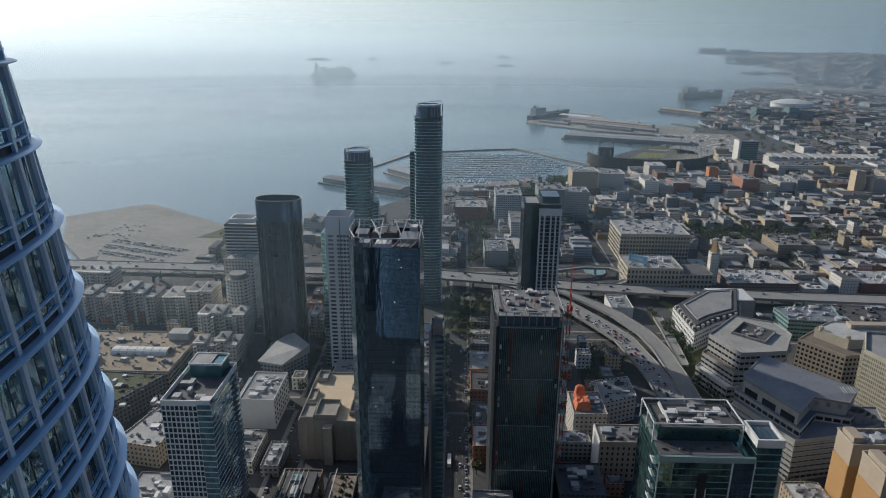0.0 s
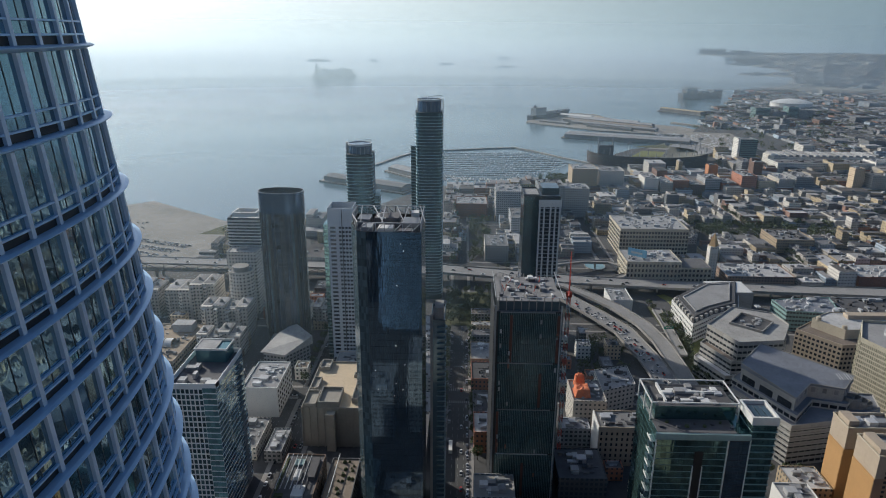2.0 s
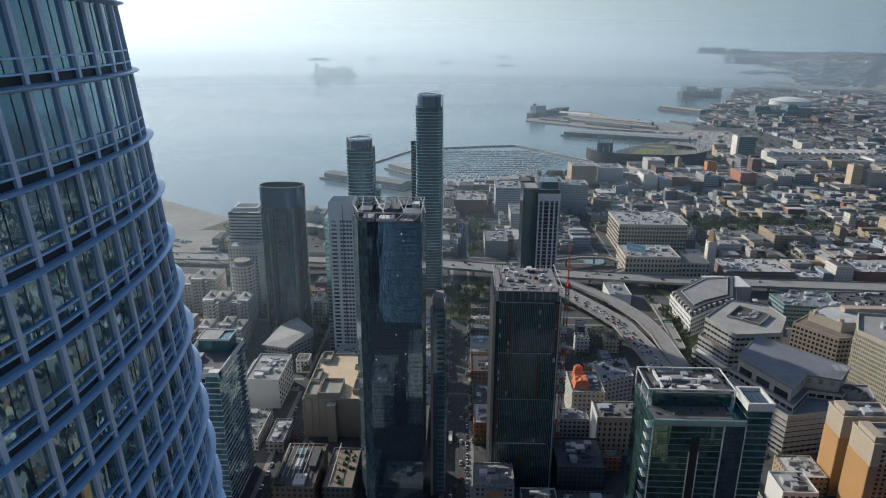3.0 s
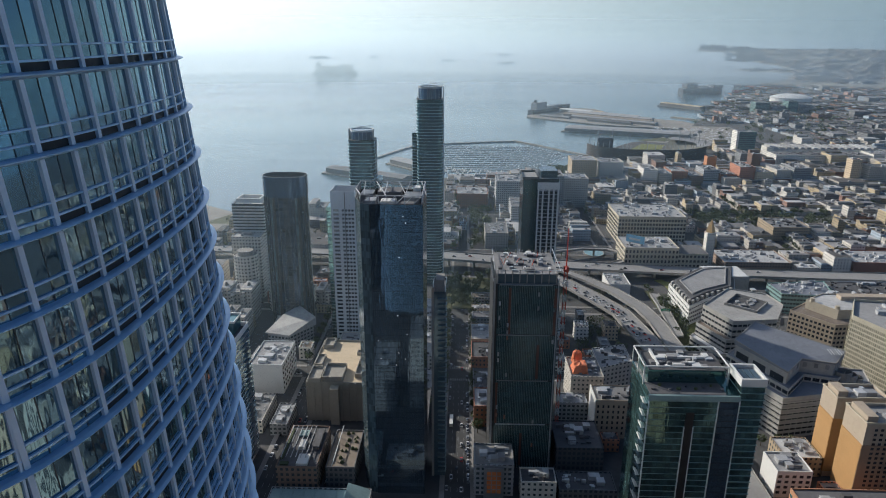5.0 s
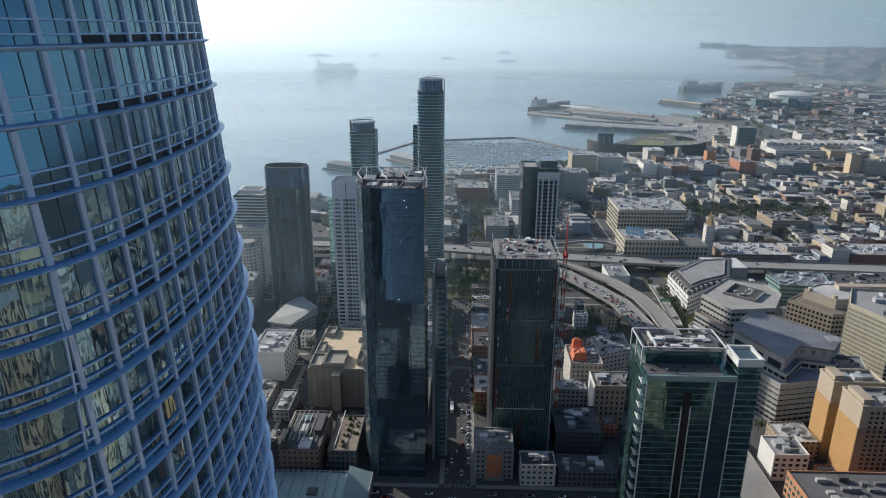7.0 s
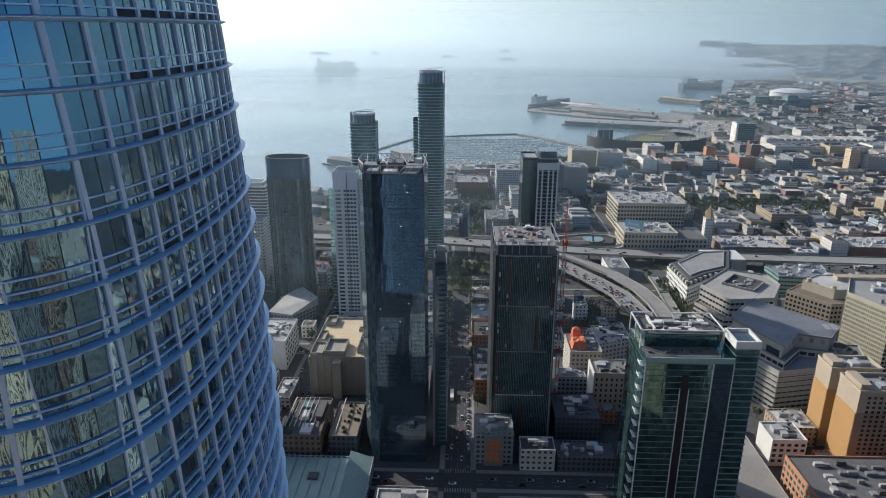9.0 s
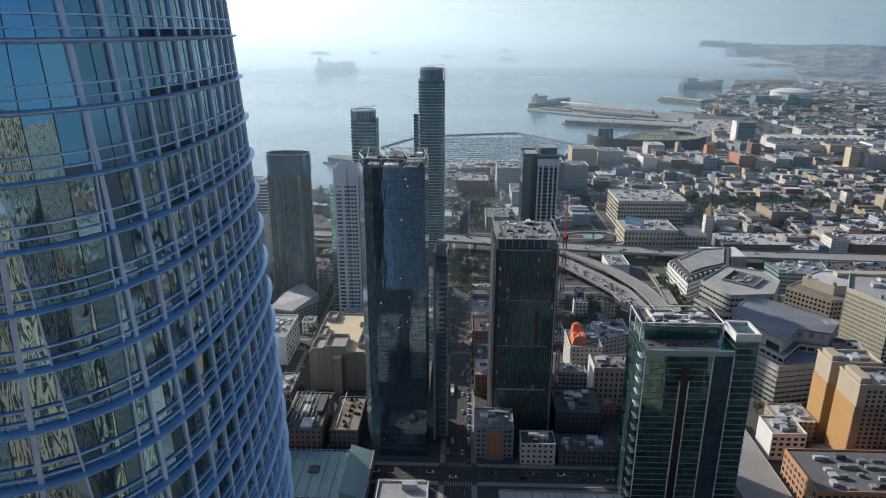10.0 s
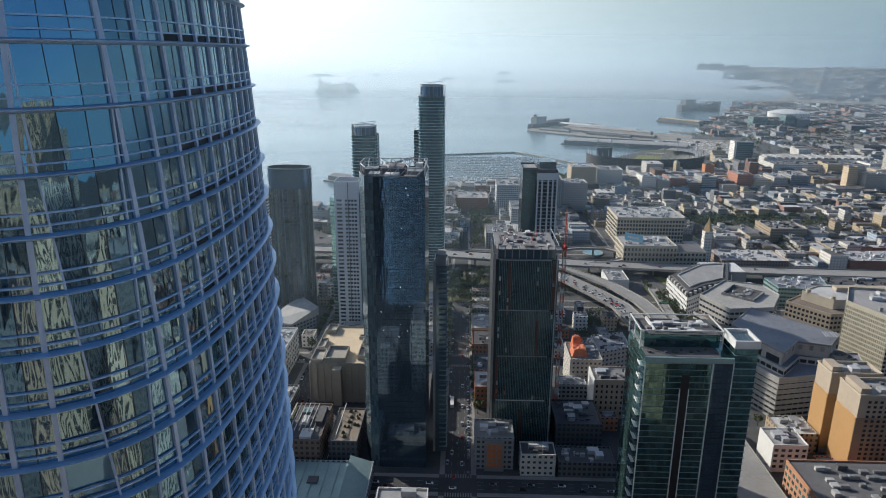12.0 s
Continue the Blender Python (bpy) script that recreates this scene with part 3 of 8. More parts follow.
def dark_tower():
    pts = [(-59.2, 330), (-54.4, 316), (-49.4, 314), (-21, 314), (-21, 350), (-59.2, 350)]
    t = tower_block("office_tower", "dark blue glass office tower with a shallow steel roof frame", pts, 4, 183, M_SLOT, M_ROOFDARK, para=3, plant=0)
    grid_pieces("pane", t, -49.4, 314, 1, 0, 28.4, 4, 186, 24, 48, M_DKGLASS, 0.95, 0.975, 0.15, 120)
    k = math.hypot(5, 2)
    grid_pieces("pane", t, -54.4, 316, 5 / k, -2 / k, k, 4, 186, 4, 48, M_BLGLASS, 0.95, 0.975, 0.15, 0)
    k = math.hypot(4.8, 14)
    grid_pieces("pane", t, -59.2, 330, 4.8 / k, -14 / k, k, 4, 186, 10, 48, M_BLGLASS, 0.95, 0.975, 0.15, 0)
    grid_pieces("pane", t, -21, 314, 0, 1, 36, 4, 186, 22, 48, M_DKGLASS, 0.95, 0.975, 0.15, 0)
    # shallow open frame round the sunken roof
    z0, z1 = 186.0, 190.6
    cor = [(-58.8, 331), (-54, 316.5), (-49, 314.5), (-21.4, 314.5), (-21.4, 349.5), (-58.8, 349.5)]
    for i in range(6):
        a, b = Vector(cor[i]), Vector(cor[(i + 1) % 6])
        n = max(1, round((b - a).length / 5))
        bm = bmesh.new()
        beam(bm, (*a, z1), (*b, z1), 0.45)
        part("frame_rail", bm, M_PLANT, t)
        for j in range(n):
            p, q = a.lerp(b, j / n), a.lerp(b, (j + 1) / n)
            for u, v in (((*p, z0), (*p, z1)), ((*p, z0), (*q, z1))):
                bm = bmesh.new()
                beam(bm, u, v, 0.35)
                part("frame_brace", bm, M_PLANT, t)
    for x0, x1, y0, y1, h, m in ((-47, -34, 332, 344, 5.5, M_ROOFDARK), (-32, -23, 326, 340, 4.0, M_STEEL), (-53, -47, 322, 330, 3, M_PLANT), (-44, -36, 320, 327, 3.2, M_WHITE), (-28, -24, 341, 347, 6.0, M_WHITE), (-33, -26, 318, 323, 2.5, M_ROOFDARK), (-57, -50, 336, 346, 3.5, M_STEEL)):
        bm = bmesh.new()
        box(bm, x0, x1, y0, y1, 183.15, 183 + h)
        part("roof_plant", bm, m, t)
    for j in range(6):
        bm = bmesh.new()
        beam(bm, (-56 + j * 6.5, 349, z1), (-50 + j * 5.4 + (4 if j % 2 else -2), 316, z1), 0.4)
        part("frame_tie", bm, M_PLANT, t)
    # window-cleaning cradle on a curved arm
    bm = bmesh.new()
    for k in range(7):
        a0, a1 = math.pi * (0.5 + k / 7), math.pi * (0.5 + (k + 1) / 7)
        beam(bm, (-40 + 5 * math.cos(a0), 330 + 6 * math.sin(a0), 190.4), (-40 + 5 * math.cos(a1), 330 + 6 * math.sin(a1), 190.4), 0.6)
    beam(bm, (-40, 336, 183), (-40, 336, 190.4), 0.6)
    part("cradle_arm", bm, M_WHITE, t)
    # bright specks on the glass, added as small glowing chips
    lamp, n_, l_, p_ = nodes_of("speck_glow")
    p_.inputs["Emission Color"].default_value = (1.0, 0.95, 0.85, 1)
    p_.inputs["Emission Strength"].default_value = 0.9
    rnd = random.Random(17)
    for i in range(10):
        x, z = -46.6 + 1.25 * rnd.randint(0, 15), 80 + 3.83 * rnd.randint(0, 26)
        bm = bmesh.new()
        box(bm, x, x + 0.4, 313.78, 313.82, z, z + 0.3)
        part("lit_lamp", bm, lamp, t, "small glowing chip for a bright speck on the glass")


def side_tower():
    pts = rect(-17, -9, 332, 356)
    t = tower_block("apartment_tower", "slim glass and pale concrete apartment tower with balconies", pts, 4, 128, M_BLGLASS, M_ROOFGREY, para=1.5, plant=1)
    bm = bmesh.new()
    box(bm, -15, -10, 334, 346, 128, 136)
    part("stair_core", bm, M_CONCRETE, t)
    for k in range(36):
        z = 8 + k * 3.35
        bm = bmesh.new()
        box(bm, -13.5, -8.2, 330.6, 335, z, z + 0.3)
        part("balcony", bm, M_RIB, t)
    bm = bmesh.new()
    box(bm, -17.3, -15.8, 331.5, 333, 4, 132)
    part("pier", bm, M_CONCRETE, t)


M_HOIST = plain("rusty_track", (0.13, 0.055, 0.04), 0.8, vary=0.3)


def ribbed_tower():
    x0, x1, y0, y1, z1 = 19.5, 58, 342, 384, 131
    t = tower_block("office_tower", "dark ribbed tower under construction with pale edge strips", rect(x0, x1, y0, y1), 4, z1, M_SLOT, M_CONCRETE, para=0, plant=0)
    lev = [(4, 36), (36.8, 67), (67.8, 98), (98.8, 130.5)]
    me = None
    for a, b in lev:
        grid_pieces("rib", t, x0 + 2.5, y0, 1, 0, x1 - x0 - 3, a, b, 34, 1, M_RIB, 0.15, 1.0, 0.4, 34)
        grid_pieces("pane", t, x0 + 2, y0, 1, 0, x1 - x0 - 2, a, b, 14, 8, M_RIBGLASS, 0.98, 0.94, 0.08, 28)
        grid_pieces("rib", t, x1, y0, 0, 1, y1 - y0, a, b, 46, 1, M_RIB, 0.14, 1.0, 0.4, 0)
        grid_pieces("rib", t, x0, y1, 0, -1, y1 - y0, a, b, 46, 1, M_RIB, 0.14, 1.0, 0.4, 0)
        bm = bmesh.new()
        box(bm, x0 + 3, x1 - 4, y0 - 0.6, y0, b + 0.1, b + 0.6)
        part("floor_band", bm, M_PLANT, t, "pale horizontal metal band")
    for x, w in ((x0 - 0.5, 1.3), (x1 - 1.0, 0.6)):
        bm = bmesh.new()
        box(bm, x, x + w, y0 - 0.9, y0 - 0.1, 4, z1 + 4)
        part("edge_strip", bm, M_STEEL if w > 1 else M_PLANT, t)
    bm = bmesh.new()
    box(bm, x0 - 0.7, x0, y0 - 0.4, y1, 4, z1 + 2)
    part("side_strip", bm, M_ALUDARK, t)
    # unfinished top floor: slab, posts and stacks of material
    rnd = random.Random(8)
    bm = bmesh.new()
    box(bm, x0 + 1, x1 - 1, y0 + 1, y1 - 1, z1 + 6, z1 + 6.4)
    part("top_slab", bm, M_ROOFGREY, t)
    for i in range(9):
        for y in (y0 + 1.5, y1 - 1.5):
            bm = bmesh.new()
            x = x0 + 2 + i * (x1 - x0 - 4) / 8
            beam(bm, (x, y, z1), (x, y, z1 + 8.5), 0.5)
            part("post", bm, M_CONCRETE, t)
    for i in range(40):
        x, y = rnd.uniform(x0 + 2, x1 - 5), rnd.uniform(y0 + 2, y1 - 4)
        w, d, h = rnd.uniform(0.8, 4), rnd.uniform(0.8, 4), rnd.uniform(0.4, 2)
        bm = bmesh.new()
        box(bm, x, x + w, y, y + d, z1 + 6.4, z1 + 6.4 + h)
        part("pallet", bm, rnd.choice([M_PLANT, M_WHITE, M_ROOFDARK, M_CONCRETE]), t)
    bm = bmesh.new()
    beam(bm, (x0, y0, z1 + 9), (x1, y0, z1 + 9), 0.3)
    beam(bm, (x0, y0, z1 + 9), (x0, y1, z1 + 9), 0.3)
    beam(bm, (x1, y0, z1 + 9), (x1, y1, z1 + 9), 0.3)
    part("edge_rail", bm, M_PLANT, t)
    bm = bmesh.new()
    box(bm, x0 + 2, x1 - 1.5, y0 + 1.6, y1 - 2, z1, z1 + 6)
    part("top_glazing", bm, M_BLGLASS, t, "unfinished blue-grey glass storey")
    for x, za, zb in ((28.2, 99, 129), (55.2, 99, 129), (46.2, 69, 92), (21.8, 37, 66), (38.0, 6, 30)):
        bm = bmesh.new()
        box(bm, x, x + 1.5, y0 - 0.55, y0 - 0.42, za, zb)
        part("hoist_track", bm, M_HOIST, t, "rusty brown hoist track")
    for i in range(26):
        bm = bmesh.new()
        x, y = rnd.uniform(x0 + 2, x1 - 4), rnd.uniform(y0 + 2, y1 - 3)
        beam(bm, (x, y, z1 + 6.4), (x + rnd.uniform(-2, 2), y + rnd.uniform(-2, 2), z1 + rnd.uniform(8, 11)), 0.3)
        part("scaffold_pole", bm, rnd.choice([M_PLANT, M_WHITE, M_RED, M_STEEL]), t)
    # hoist tracks and small platforms on the front
    for i in range(18):
        bm = bmesh.new()
        x, z = rnd.choice([27.5, 45.5, 22.5, 55.0]), rnd.uniform(12, 125)
        box(bm, x, x + 1.1, y0 - 1.0, y0 - 0.6, z, z + 2.6)
        part("hoist_platform", bm, rnd.choice([M_PLANT, M_PLANT, M_BRICK]), t)


def crane():
    t = thing("tower_crane", 66, 372, 4, "red and white lattice tower crane beside the ribbed tower", "crane")
    for k in range(24):
        z0, z1 = 4 + k * 5.2, 4 + (k + 1) * 5.2
        bm = bmesh.new()
        for sx, sy in ((-1, -1), (1, -1), (1, 1), (-1, 1)):
            beam(bm, (66 + sx, 372 + sy, z0), (66 + sx, 372 + sy, z1), 0.28)
        for (ax, ay), (bx, by) in (((-1, -1), (1, -1)), ((1, -1), (1, 1)), ((1, 1), (-1, 1)), ((-1, 1), (-1, -1))):
            beam(bm, (66 + ax, 372 + ay, z0), (66 + bx, 372 + by, z1), 0.18)
            beam(bm, (66 + bx, 372 + by, z0), (66 + ax, 372 + ay, z1), 0.18)
        part("mast_section", bm, M_RED if k % 2 else M_WHITE, t, "red mast section" if k % 2 else "white mast section")
    bm = bmesh.new()
    box(bm, 64.5, 67.5, 370.5, 373.5, 128.8, 132)
    part("cab", bm, M_RED, t)
    bm = bmesh.new()
    beam(bm, (66, 372, 132), (70, 396, 150), 0.7)
    beam(bm, (66, 372, 132), (64, 362, 133), 0.9)
    beam(bm, (66, 372, 132), (66, 369, 141), 0.4)
    beam(bm, (66, 369, 141), (70, 396, 150), 0.12)
    part("jib", bm, M_RED, t)


def green_tower():
    t = tower_block("residential_tower", "green glass residential tower with stepped white-edged roof terraces", rect(90, 127, 256, 290), 4, 109, M_GNGLASS, M_ROOFGREY, para=0.0, plant=0)
    z1 = 109
    grid_pieces("pane", t, 90.5, 256, 1, 0, 17.5, 4, 106, 8, 30, M_GNGLASS, 0.93, 0.88, 0.18, 160)
    grid_pieces("pane", t, 112.5, 256, 1, 0, 10.0, 4, 106, 5, 30, M_GNGLASS, 0.93, 0.88, 0.18, 70)
    grid_pieces("pane", t, 90, 290, 0, -1, 34, 4, 106, 14, 30, M_GNGLASS, 0.93, 0.85, 0.18, 0)
    grid_pieces("pane", t, 131, 272, 0, 1, 18, 4, 106, 7, 30, M_GNGLASS, 0.93, 0.85, 0.18, 0)
    for x0, x1 in ((108.2, 112.2), (123.0, 132.8)):      # dark strips laid on the front; the recesses' shade is in their colour
        bm = bmesh.new()
        box(bm, x0, x1, 255.6, 256, 4, 100 if x0 < 110 else 107)
        part("dark_strip", bm, M_SLOT, t)
    grid_pieces("dark_pane", t, 123.2, 255.6, 1, 0, 9.2, 4, 106, 4, 30, M_DKGLASS, 0.95, 0.9, 0.1, 0)
    for x in (90.0, 108.0, 112.3, 122.8, 132.6):
        bm = bmesh.new()
        box(bm, x - 0.22, x + 0.22, 255.2, 256, 4, 107 if x != 108.0 and x != 112.3 else 92)
        part("white_fin", bm, M_WHITE, t, "slim white upright fin")
    for k in range(30):
        z = 4 + (k + 1) * 102 / 30
        bm = bmesh.new()
        box(bm, 90.2, 122.6, 255.7, 255.9, z - 0.12, z + 0.1)
        part("floor_line", bm, M_TEAL, t)
    bm = bmesh.new()
    box(bm, 89.6, 132.5, 255.0, 256.3, 106.6, 109.4)
    part("cornice", bm, M_TEAL, t)
    # set-back upper floors with a white frame
    bm = bmesh.new()
    box(bm, 92, 129.5, 268, 289, 109, 116)
    part("upper_wall", bm, M_GNGLASS, t)
    bm = bmesh.new()
    box(bm, 92.2, 129.3, 268.2, 288.8, 115.9, 116.1)
    part("upper_roof", bm, M_ROOFDARK, t)
    bm = bmesh.new()
    box(bm, 90.6, 126.6, 257, 267.9, 109.1, 109.3)
    part("terrace_floor", bm, M_ROOFDARK, t)
    for a, b in (((90, 268, 118), (131, 268, 118)), ((90, 290, 118), (131, 290, 118)), ((90, 268, 118), (90, 290, 118)), ((131, 268, 118), (131, 290, 118)), ((90, 268, 108), (90, 268, 118)), ((90, 290, 108), (90, 290, 118)), ((131, 268, 108), (131, 268, 118)), ((90, 279, 108), (90, 279, 118))):
        bm = bmesh.new()
        beam(bm, a, b, 0.55)
        part("roof_frame", bm, M_WHITE, t, "white steel roof frame")
    rnd = random.Random(4)
    for _ in range(28):
        x, y = rnd.uniform(94, 124), rnd.uniform(270, 284)
        bm = bmesh.new()
        box(bm, x, x + rnd.uniform(1, 6), y, y + rnd.uniform(1, 4), 116, 116 + rnd.uniform(0.5, 2))
        part("roof_plant", bm, rnd.choice([M_PLANT, M_WHITE, M_ROOFGREY]), t)
    bm = bmesh.new()
    box(bm, 97, 98, 271, 288, 116, 117.6)
    box(bm, 104, 124, 280, 281, 116, 117.2)
    part("screen_wall", bm, M_WHITE, t)
    for i in range(9):        # planters and furniture on the terrace
        x = 93 + i * 4.1
        bm = bmesh.new()
        cylinder(bm, x, 263 + rnd.uniform(-2, 2), rnd.uniform(0.5, 1.1), 109.15, 110.2, 8)
        part("planter", bm, M_LEAF if i % 2 else M_ROOFDARK, t)
    for k in range(29):       # corner balconies
        z = 8 + k * 3.4
        bm = bmesh.new()
        box(bm, 88.2, 91.2, 258, 264, z, z + 0.25)
        box(bm, 88.2, 88.35, 258, 264, z + 0.25, z + 1.2)
        part("balcony", bm, M_BLGLASS if k % 2 else M_WHITE, t)
    # wing
    bm = bmesh.new()
    box(bm, 133, 144, 257, 272, 4, 116)
    box(bm, 127.05, 133, 258, 290, 4, 108)
    part("wing_wall", bm, M_GNGLASS, t)
    grid_pieces("wing_pane", t, 133, 257, 1, 0, 11, 4, 114, 4, 31, M_GNGLASS, 0.95, 0.8, 0.2, 0)
    grid_pieces("wing_pane", t, 144, 257, 0, 1, 15, 4, 114, 5, 31, M_GNGLASS, 0.95, 0.8, 0.2, 0)
    for k in range(31):
        z = 4 + (k + 1) * 110 / 31
        bm = bmesh.new()
        box(bm, 132.8, 144.5, 256.4, 272.2, z - 0.2, z + 0.1)
        part("wing_slab", bm, M_TEAL, t)
    bm = bmesh.new()
    parapet(bm, rect(132.4, 144.6, 256.4, 272.4), 114, 118, 1.0)
    part("wing_parapet", bm, M_WHITE, t, "white parapet round the wing roof")
    bm = bmesh.new()
    box(bm, 133.2, 143.8, 257.4, 271.5, 114, 116.2)
    part("wing_roof", bm, M_ROOFGREY, t)
    for i in range(3):
        bm = bmesh.new()
        box(bm, 134.6 + i * 2.9, 137 + i * 2.9, 259.5, 268.5, 116.6, 116.9)
        part("solar_panel", bm, M_BLGLASS, t, "blue solar panel")


def gridded_tower():
    t = tower_block("apartment_tower", "white gridded apartment tower with a pale green glass corner", rect(-163, -135.4, 313, 358), 4, 94, plain("bright_white_panels", (0.82, 0.83, 0.82), 0.5, vary=0.08), M_ROOFDARK, para=3.0, plant=5)
    grid_pieces("window", t, -163, 313, 1, 0, 20, 6, 94, 8, 25, M_GRIDGLASS, 0.70, 0.72, 0.1, 72)
    grid_pieces("corner_pane", t, -143, 313, 1, 0, 7.6, 4, 95, 3, 25, M_PALEGLASS, 0.95, 0.7, 0.5, 45)
    grid_pieces("window", t, -135.4, 313, 0, 1, 45, 6, 94, 15, 25, M_SIDEGLASS, 0.9, 0.72, 0.15, 25)
    bm = bmesh.new()
    box(bm, -158, -140, 344, 357.5, 94, 102)
    part("penthouse", bm, M_PALEGLASS, t)
    bm = bmesh.new()
    box(bm, -158.4, -146, 345, 357, 102.2, 102.8)
    part("penthouse_roof", bm, M_ROOFLIGHT, t)
    bm = bmesh.new()
    parapet(bm, rect(-159, -139, 343.5, 358), 102, 103.2, 0.6)
    part("penthouse_parapet", bm, M_WHITE, t)
    bm = bmesh.new()
    box(bm, -141.5, -135.4, 313.2, 318, 94.2, 97.2)
    part("corner_slab", bm, M_WHITE, t)
    for k in range(25):
        z = 7 + k * 3.55
        bm = bmesh.new()
        box(bm, -136, -133.6, 345, 352, z, z + 0.25)
        part("balcony", bm, M_CONCRETE, t)


def oval_tower():
    cx, cy, rx, ry = -160.4, 560, 19.6, 12
    pts = ellipse(cx, cy, rx, ry, 64, 2.6)
    t = tower_block("residential_tower", "dark oval glass apartment tower with a sunken roof", pts, 4, 144, M_ALUDARK, M_ROOFDARK, para=5.5, plant=0)
    ring = ellipse(cx, cy, rx, ry, 44, 2.6)
    for i in range(22, 44):
        a, b = ring[i], ring[(i + 1) % 44]
        k = math.hypot(b[0] - a[0], b[1] - a[1])
        grid_pieces("pane", t, a[0], a[1], (b[0] - a[0]) / k, (b[1] - a[1]) / k, k, 4, 148, 1, 44, (M_OVGLASS, M_WINDOW, M_OVGLASS, M_BLGLASS, M_OVGLASS, M_OVGLASS, M_SLOT)[i * 3 % 7], 0.9, 0.92, 0.15, 14)
    bm = bmesh.new()
    parapet(bm, ellipse(cx, cy, rx + 0.2, ry + 0.2, 48, 2.6), 149.2, 149.8, 0.6)
    part("rim", bm, M_STEEL, t)
    bm = bmesh.new()
    parapet(bm, ellipse(cx, cy, rx + 0.35, ry + 0.35, 64, 2.6), 131, 149, 0.3)
    part("crown_band", bm, M_CROWN, t, "plain dark glass crown")
    for i in range(22, 44):
        a = ring[i]
        bm = bmesh.new()
        d = Vector((a[0] - cx, a[1] - cy)).normalized()
        beam(bm, (a[0] + d.x * 0.2, a[1] + d.y * 0.2, 4), (a[0] + d.x * 0.2, a[1] + d.y * 0.2, 131), 0.35)
        part("mullion", bm, M_SLOT if i % 4 else M_ALUDARK, t)


def banded_tower(cx, y0, w, d, zb, zt, label, crown, side):
    """A slim tower with a curved front and a pale slab edge at every floor."""
    cy = y0 + d / 2
    pts = ellipse(cx, cy, w / 2, d / 2, 40, 4.5)
    t = tower_block("residential_tower", label, pts, zb, zt, M_BANDGLASS, M_ROOFDARK, para=0, plant=0)
    n = int((zt - zb - 4) / 3.25)
    bands(t, pts, [zb + 6 + k * 3.25 for k in range(n)], 0.25, 0.45, M_SLABTEAL, "slab_edge")
    for x in (cx - w / 2 - 0.3, cx + w / 2 - 0.5):
        bm = bmesh.new()
        box(bm, x, x + 0.8, cy - 2, cy + 6, zb, zt + (crown + 1 if (x > cx) == side else 1))
        part("edge_wall", bm, M_WHITE if (x > cx) == side else M_PLANT, t)
    # lower wing
    s = -1 if side else 1
    bm = bmesh.new()
    xa = cx + s * w / 2
    box(bm, min(xa, xa + s * 5), max(xa, xa + s * 5), cy - 4, cy + 9, zb, zt - (35 if side else 42))
    part("wing", bm, M_BANDGLASS, t)
    for k in range(n - 11):
        z = zb + 6 + k * 3.25
        bm = bmesh.new()
        box(bm, min(xa, xa + s * 5.4), max(xa, xa + s * 5.4), cy - 4.4, cy + 9, z, z + 0.45)
        part("wing_slab", bm, M_SLABTEAL, t)
    # crown
    bm = bmesh.new()
    r = w * 0.43
    cylinder(bm, cx, cy, r, zt, zt + crown, 28)
    part("crown", bm, M_CROWN, t)
    bm = bmesh.new()
    parapet(bm, ellipse(cx, cy, r + 0.4, r + 0.4, 28), zt + crown - 1.2, zt + crown + 0.6, 0.9)
    part("crown_rim", bm, M_PLANT, t)
    for i in range(10):
        a = math.pi + math.pi * i / 9
        bm = bmesh.new()
        x, y = cx + (r + 0.2) * math.cos(a), cy + (r + 0.3) * math.sin(a)
        beam(bm, (x, y, zt), (x, y, zt + crown), 0.25)
        part("crown_post", bm, M_PLANT, t)
    bm = bmesh.new()
    beam(bm, (cx - 2, cy, zt + crown), (cx - 2, cy, zt + crown + 3), 0.6)
    beam(bm, (cx - 6, cy, zt + crown + 2.2), (cx + w * 0.45, cy - 1, zt + crown + 4.2), 0.5)
    part("cleaning_crane", bm, M_PLANT, t)


def punched_tower():
    t = tower_block("apartment_tower", "slim pale grey apartment tower with rows of punched windows", rect(-113, -92, 525, 548), 4, 136, plain("pale_grey_panels", (0.55, 0.57, 0.60), 0.7, vary=0.1), M_ROOFDARK, para=7, plant=2)
    grid_pieces("window", t, -111.5, 525, 1, 0, 5.5, 8, 128, 1, 33, M_WINDOW, 0.85, 0.5, 0.06)
    grid_pieces("window", t, -104, 525, 1, 0, 11, 8, 128, 4, 33, M_WINDOW, 0.7, 0.5, 0.06, 60)
    bm = bmesh.new()
    box(bm, -101.2, -100.6, 524.8, 525, 8, 142)
    part("reveal", bm, M_SLOT, t)
    bm = bmesh.new()
    box(bm, -117.5, -113.05, 528, 548, 4, 128)
    part("glass_side", bm, M_GNGLASS, t)
    for k in range(36):
        bm = bmesh.new()
        box(bm, -118, -113, 527.5, 548, 7 + k * 3.35, 7.4 + k * 3.35)
        part("balcony", bm, M_CONCRETE, t)
    bm = bmesh.new()
    box(bm, -92, -88, 530, 548, 4, 132)
    part("glass_side", bm, M_BLGLASS, t)


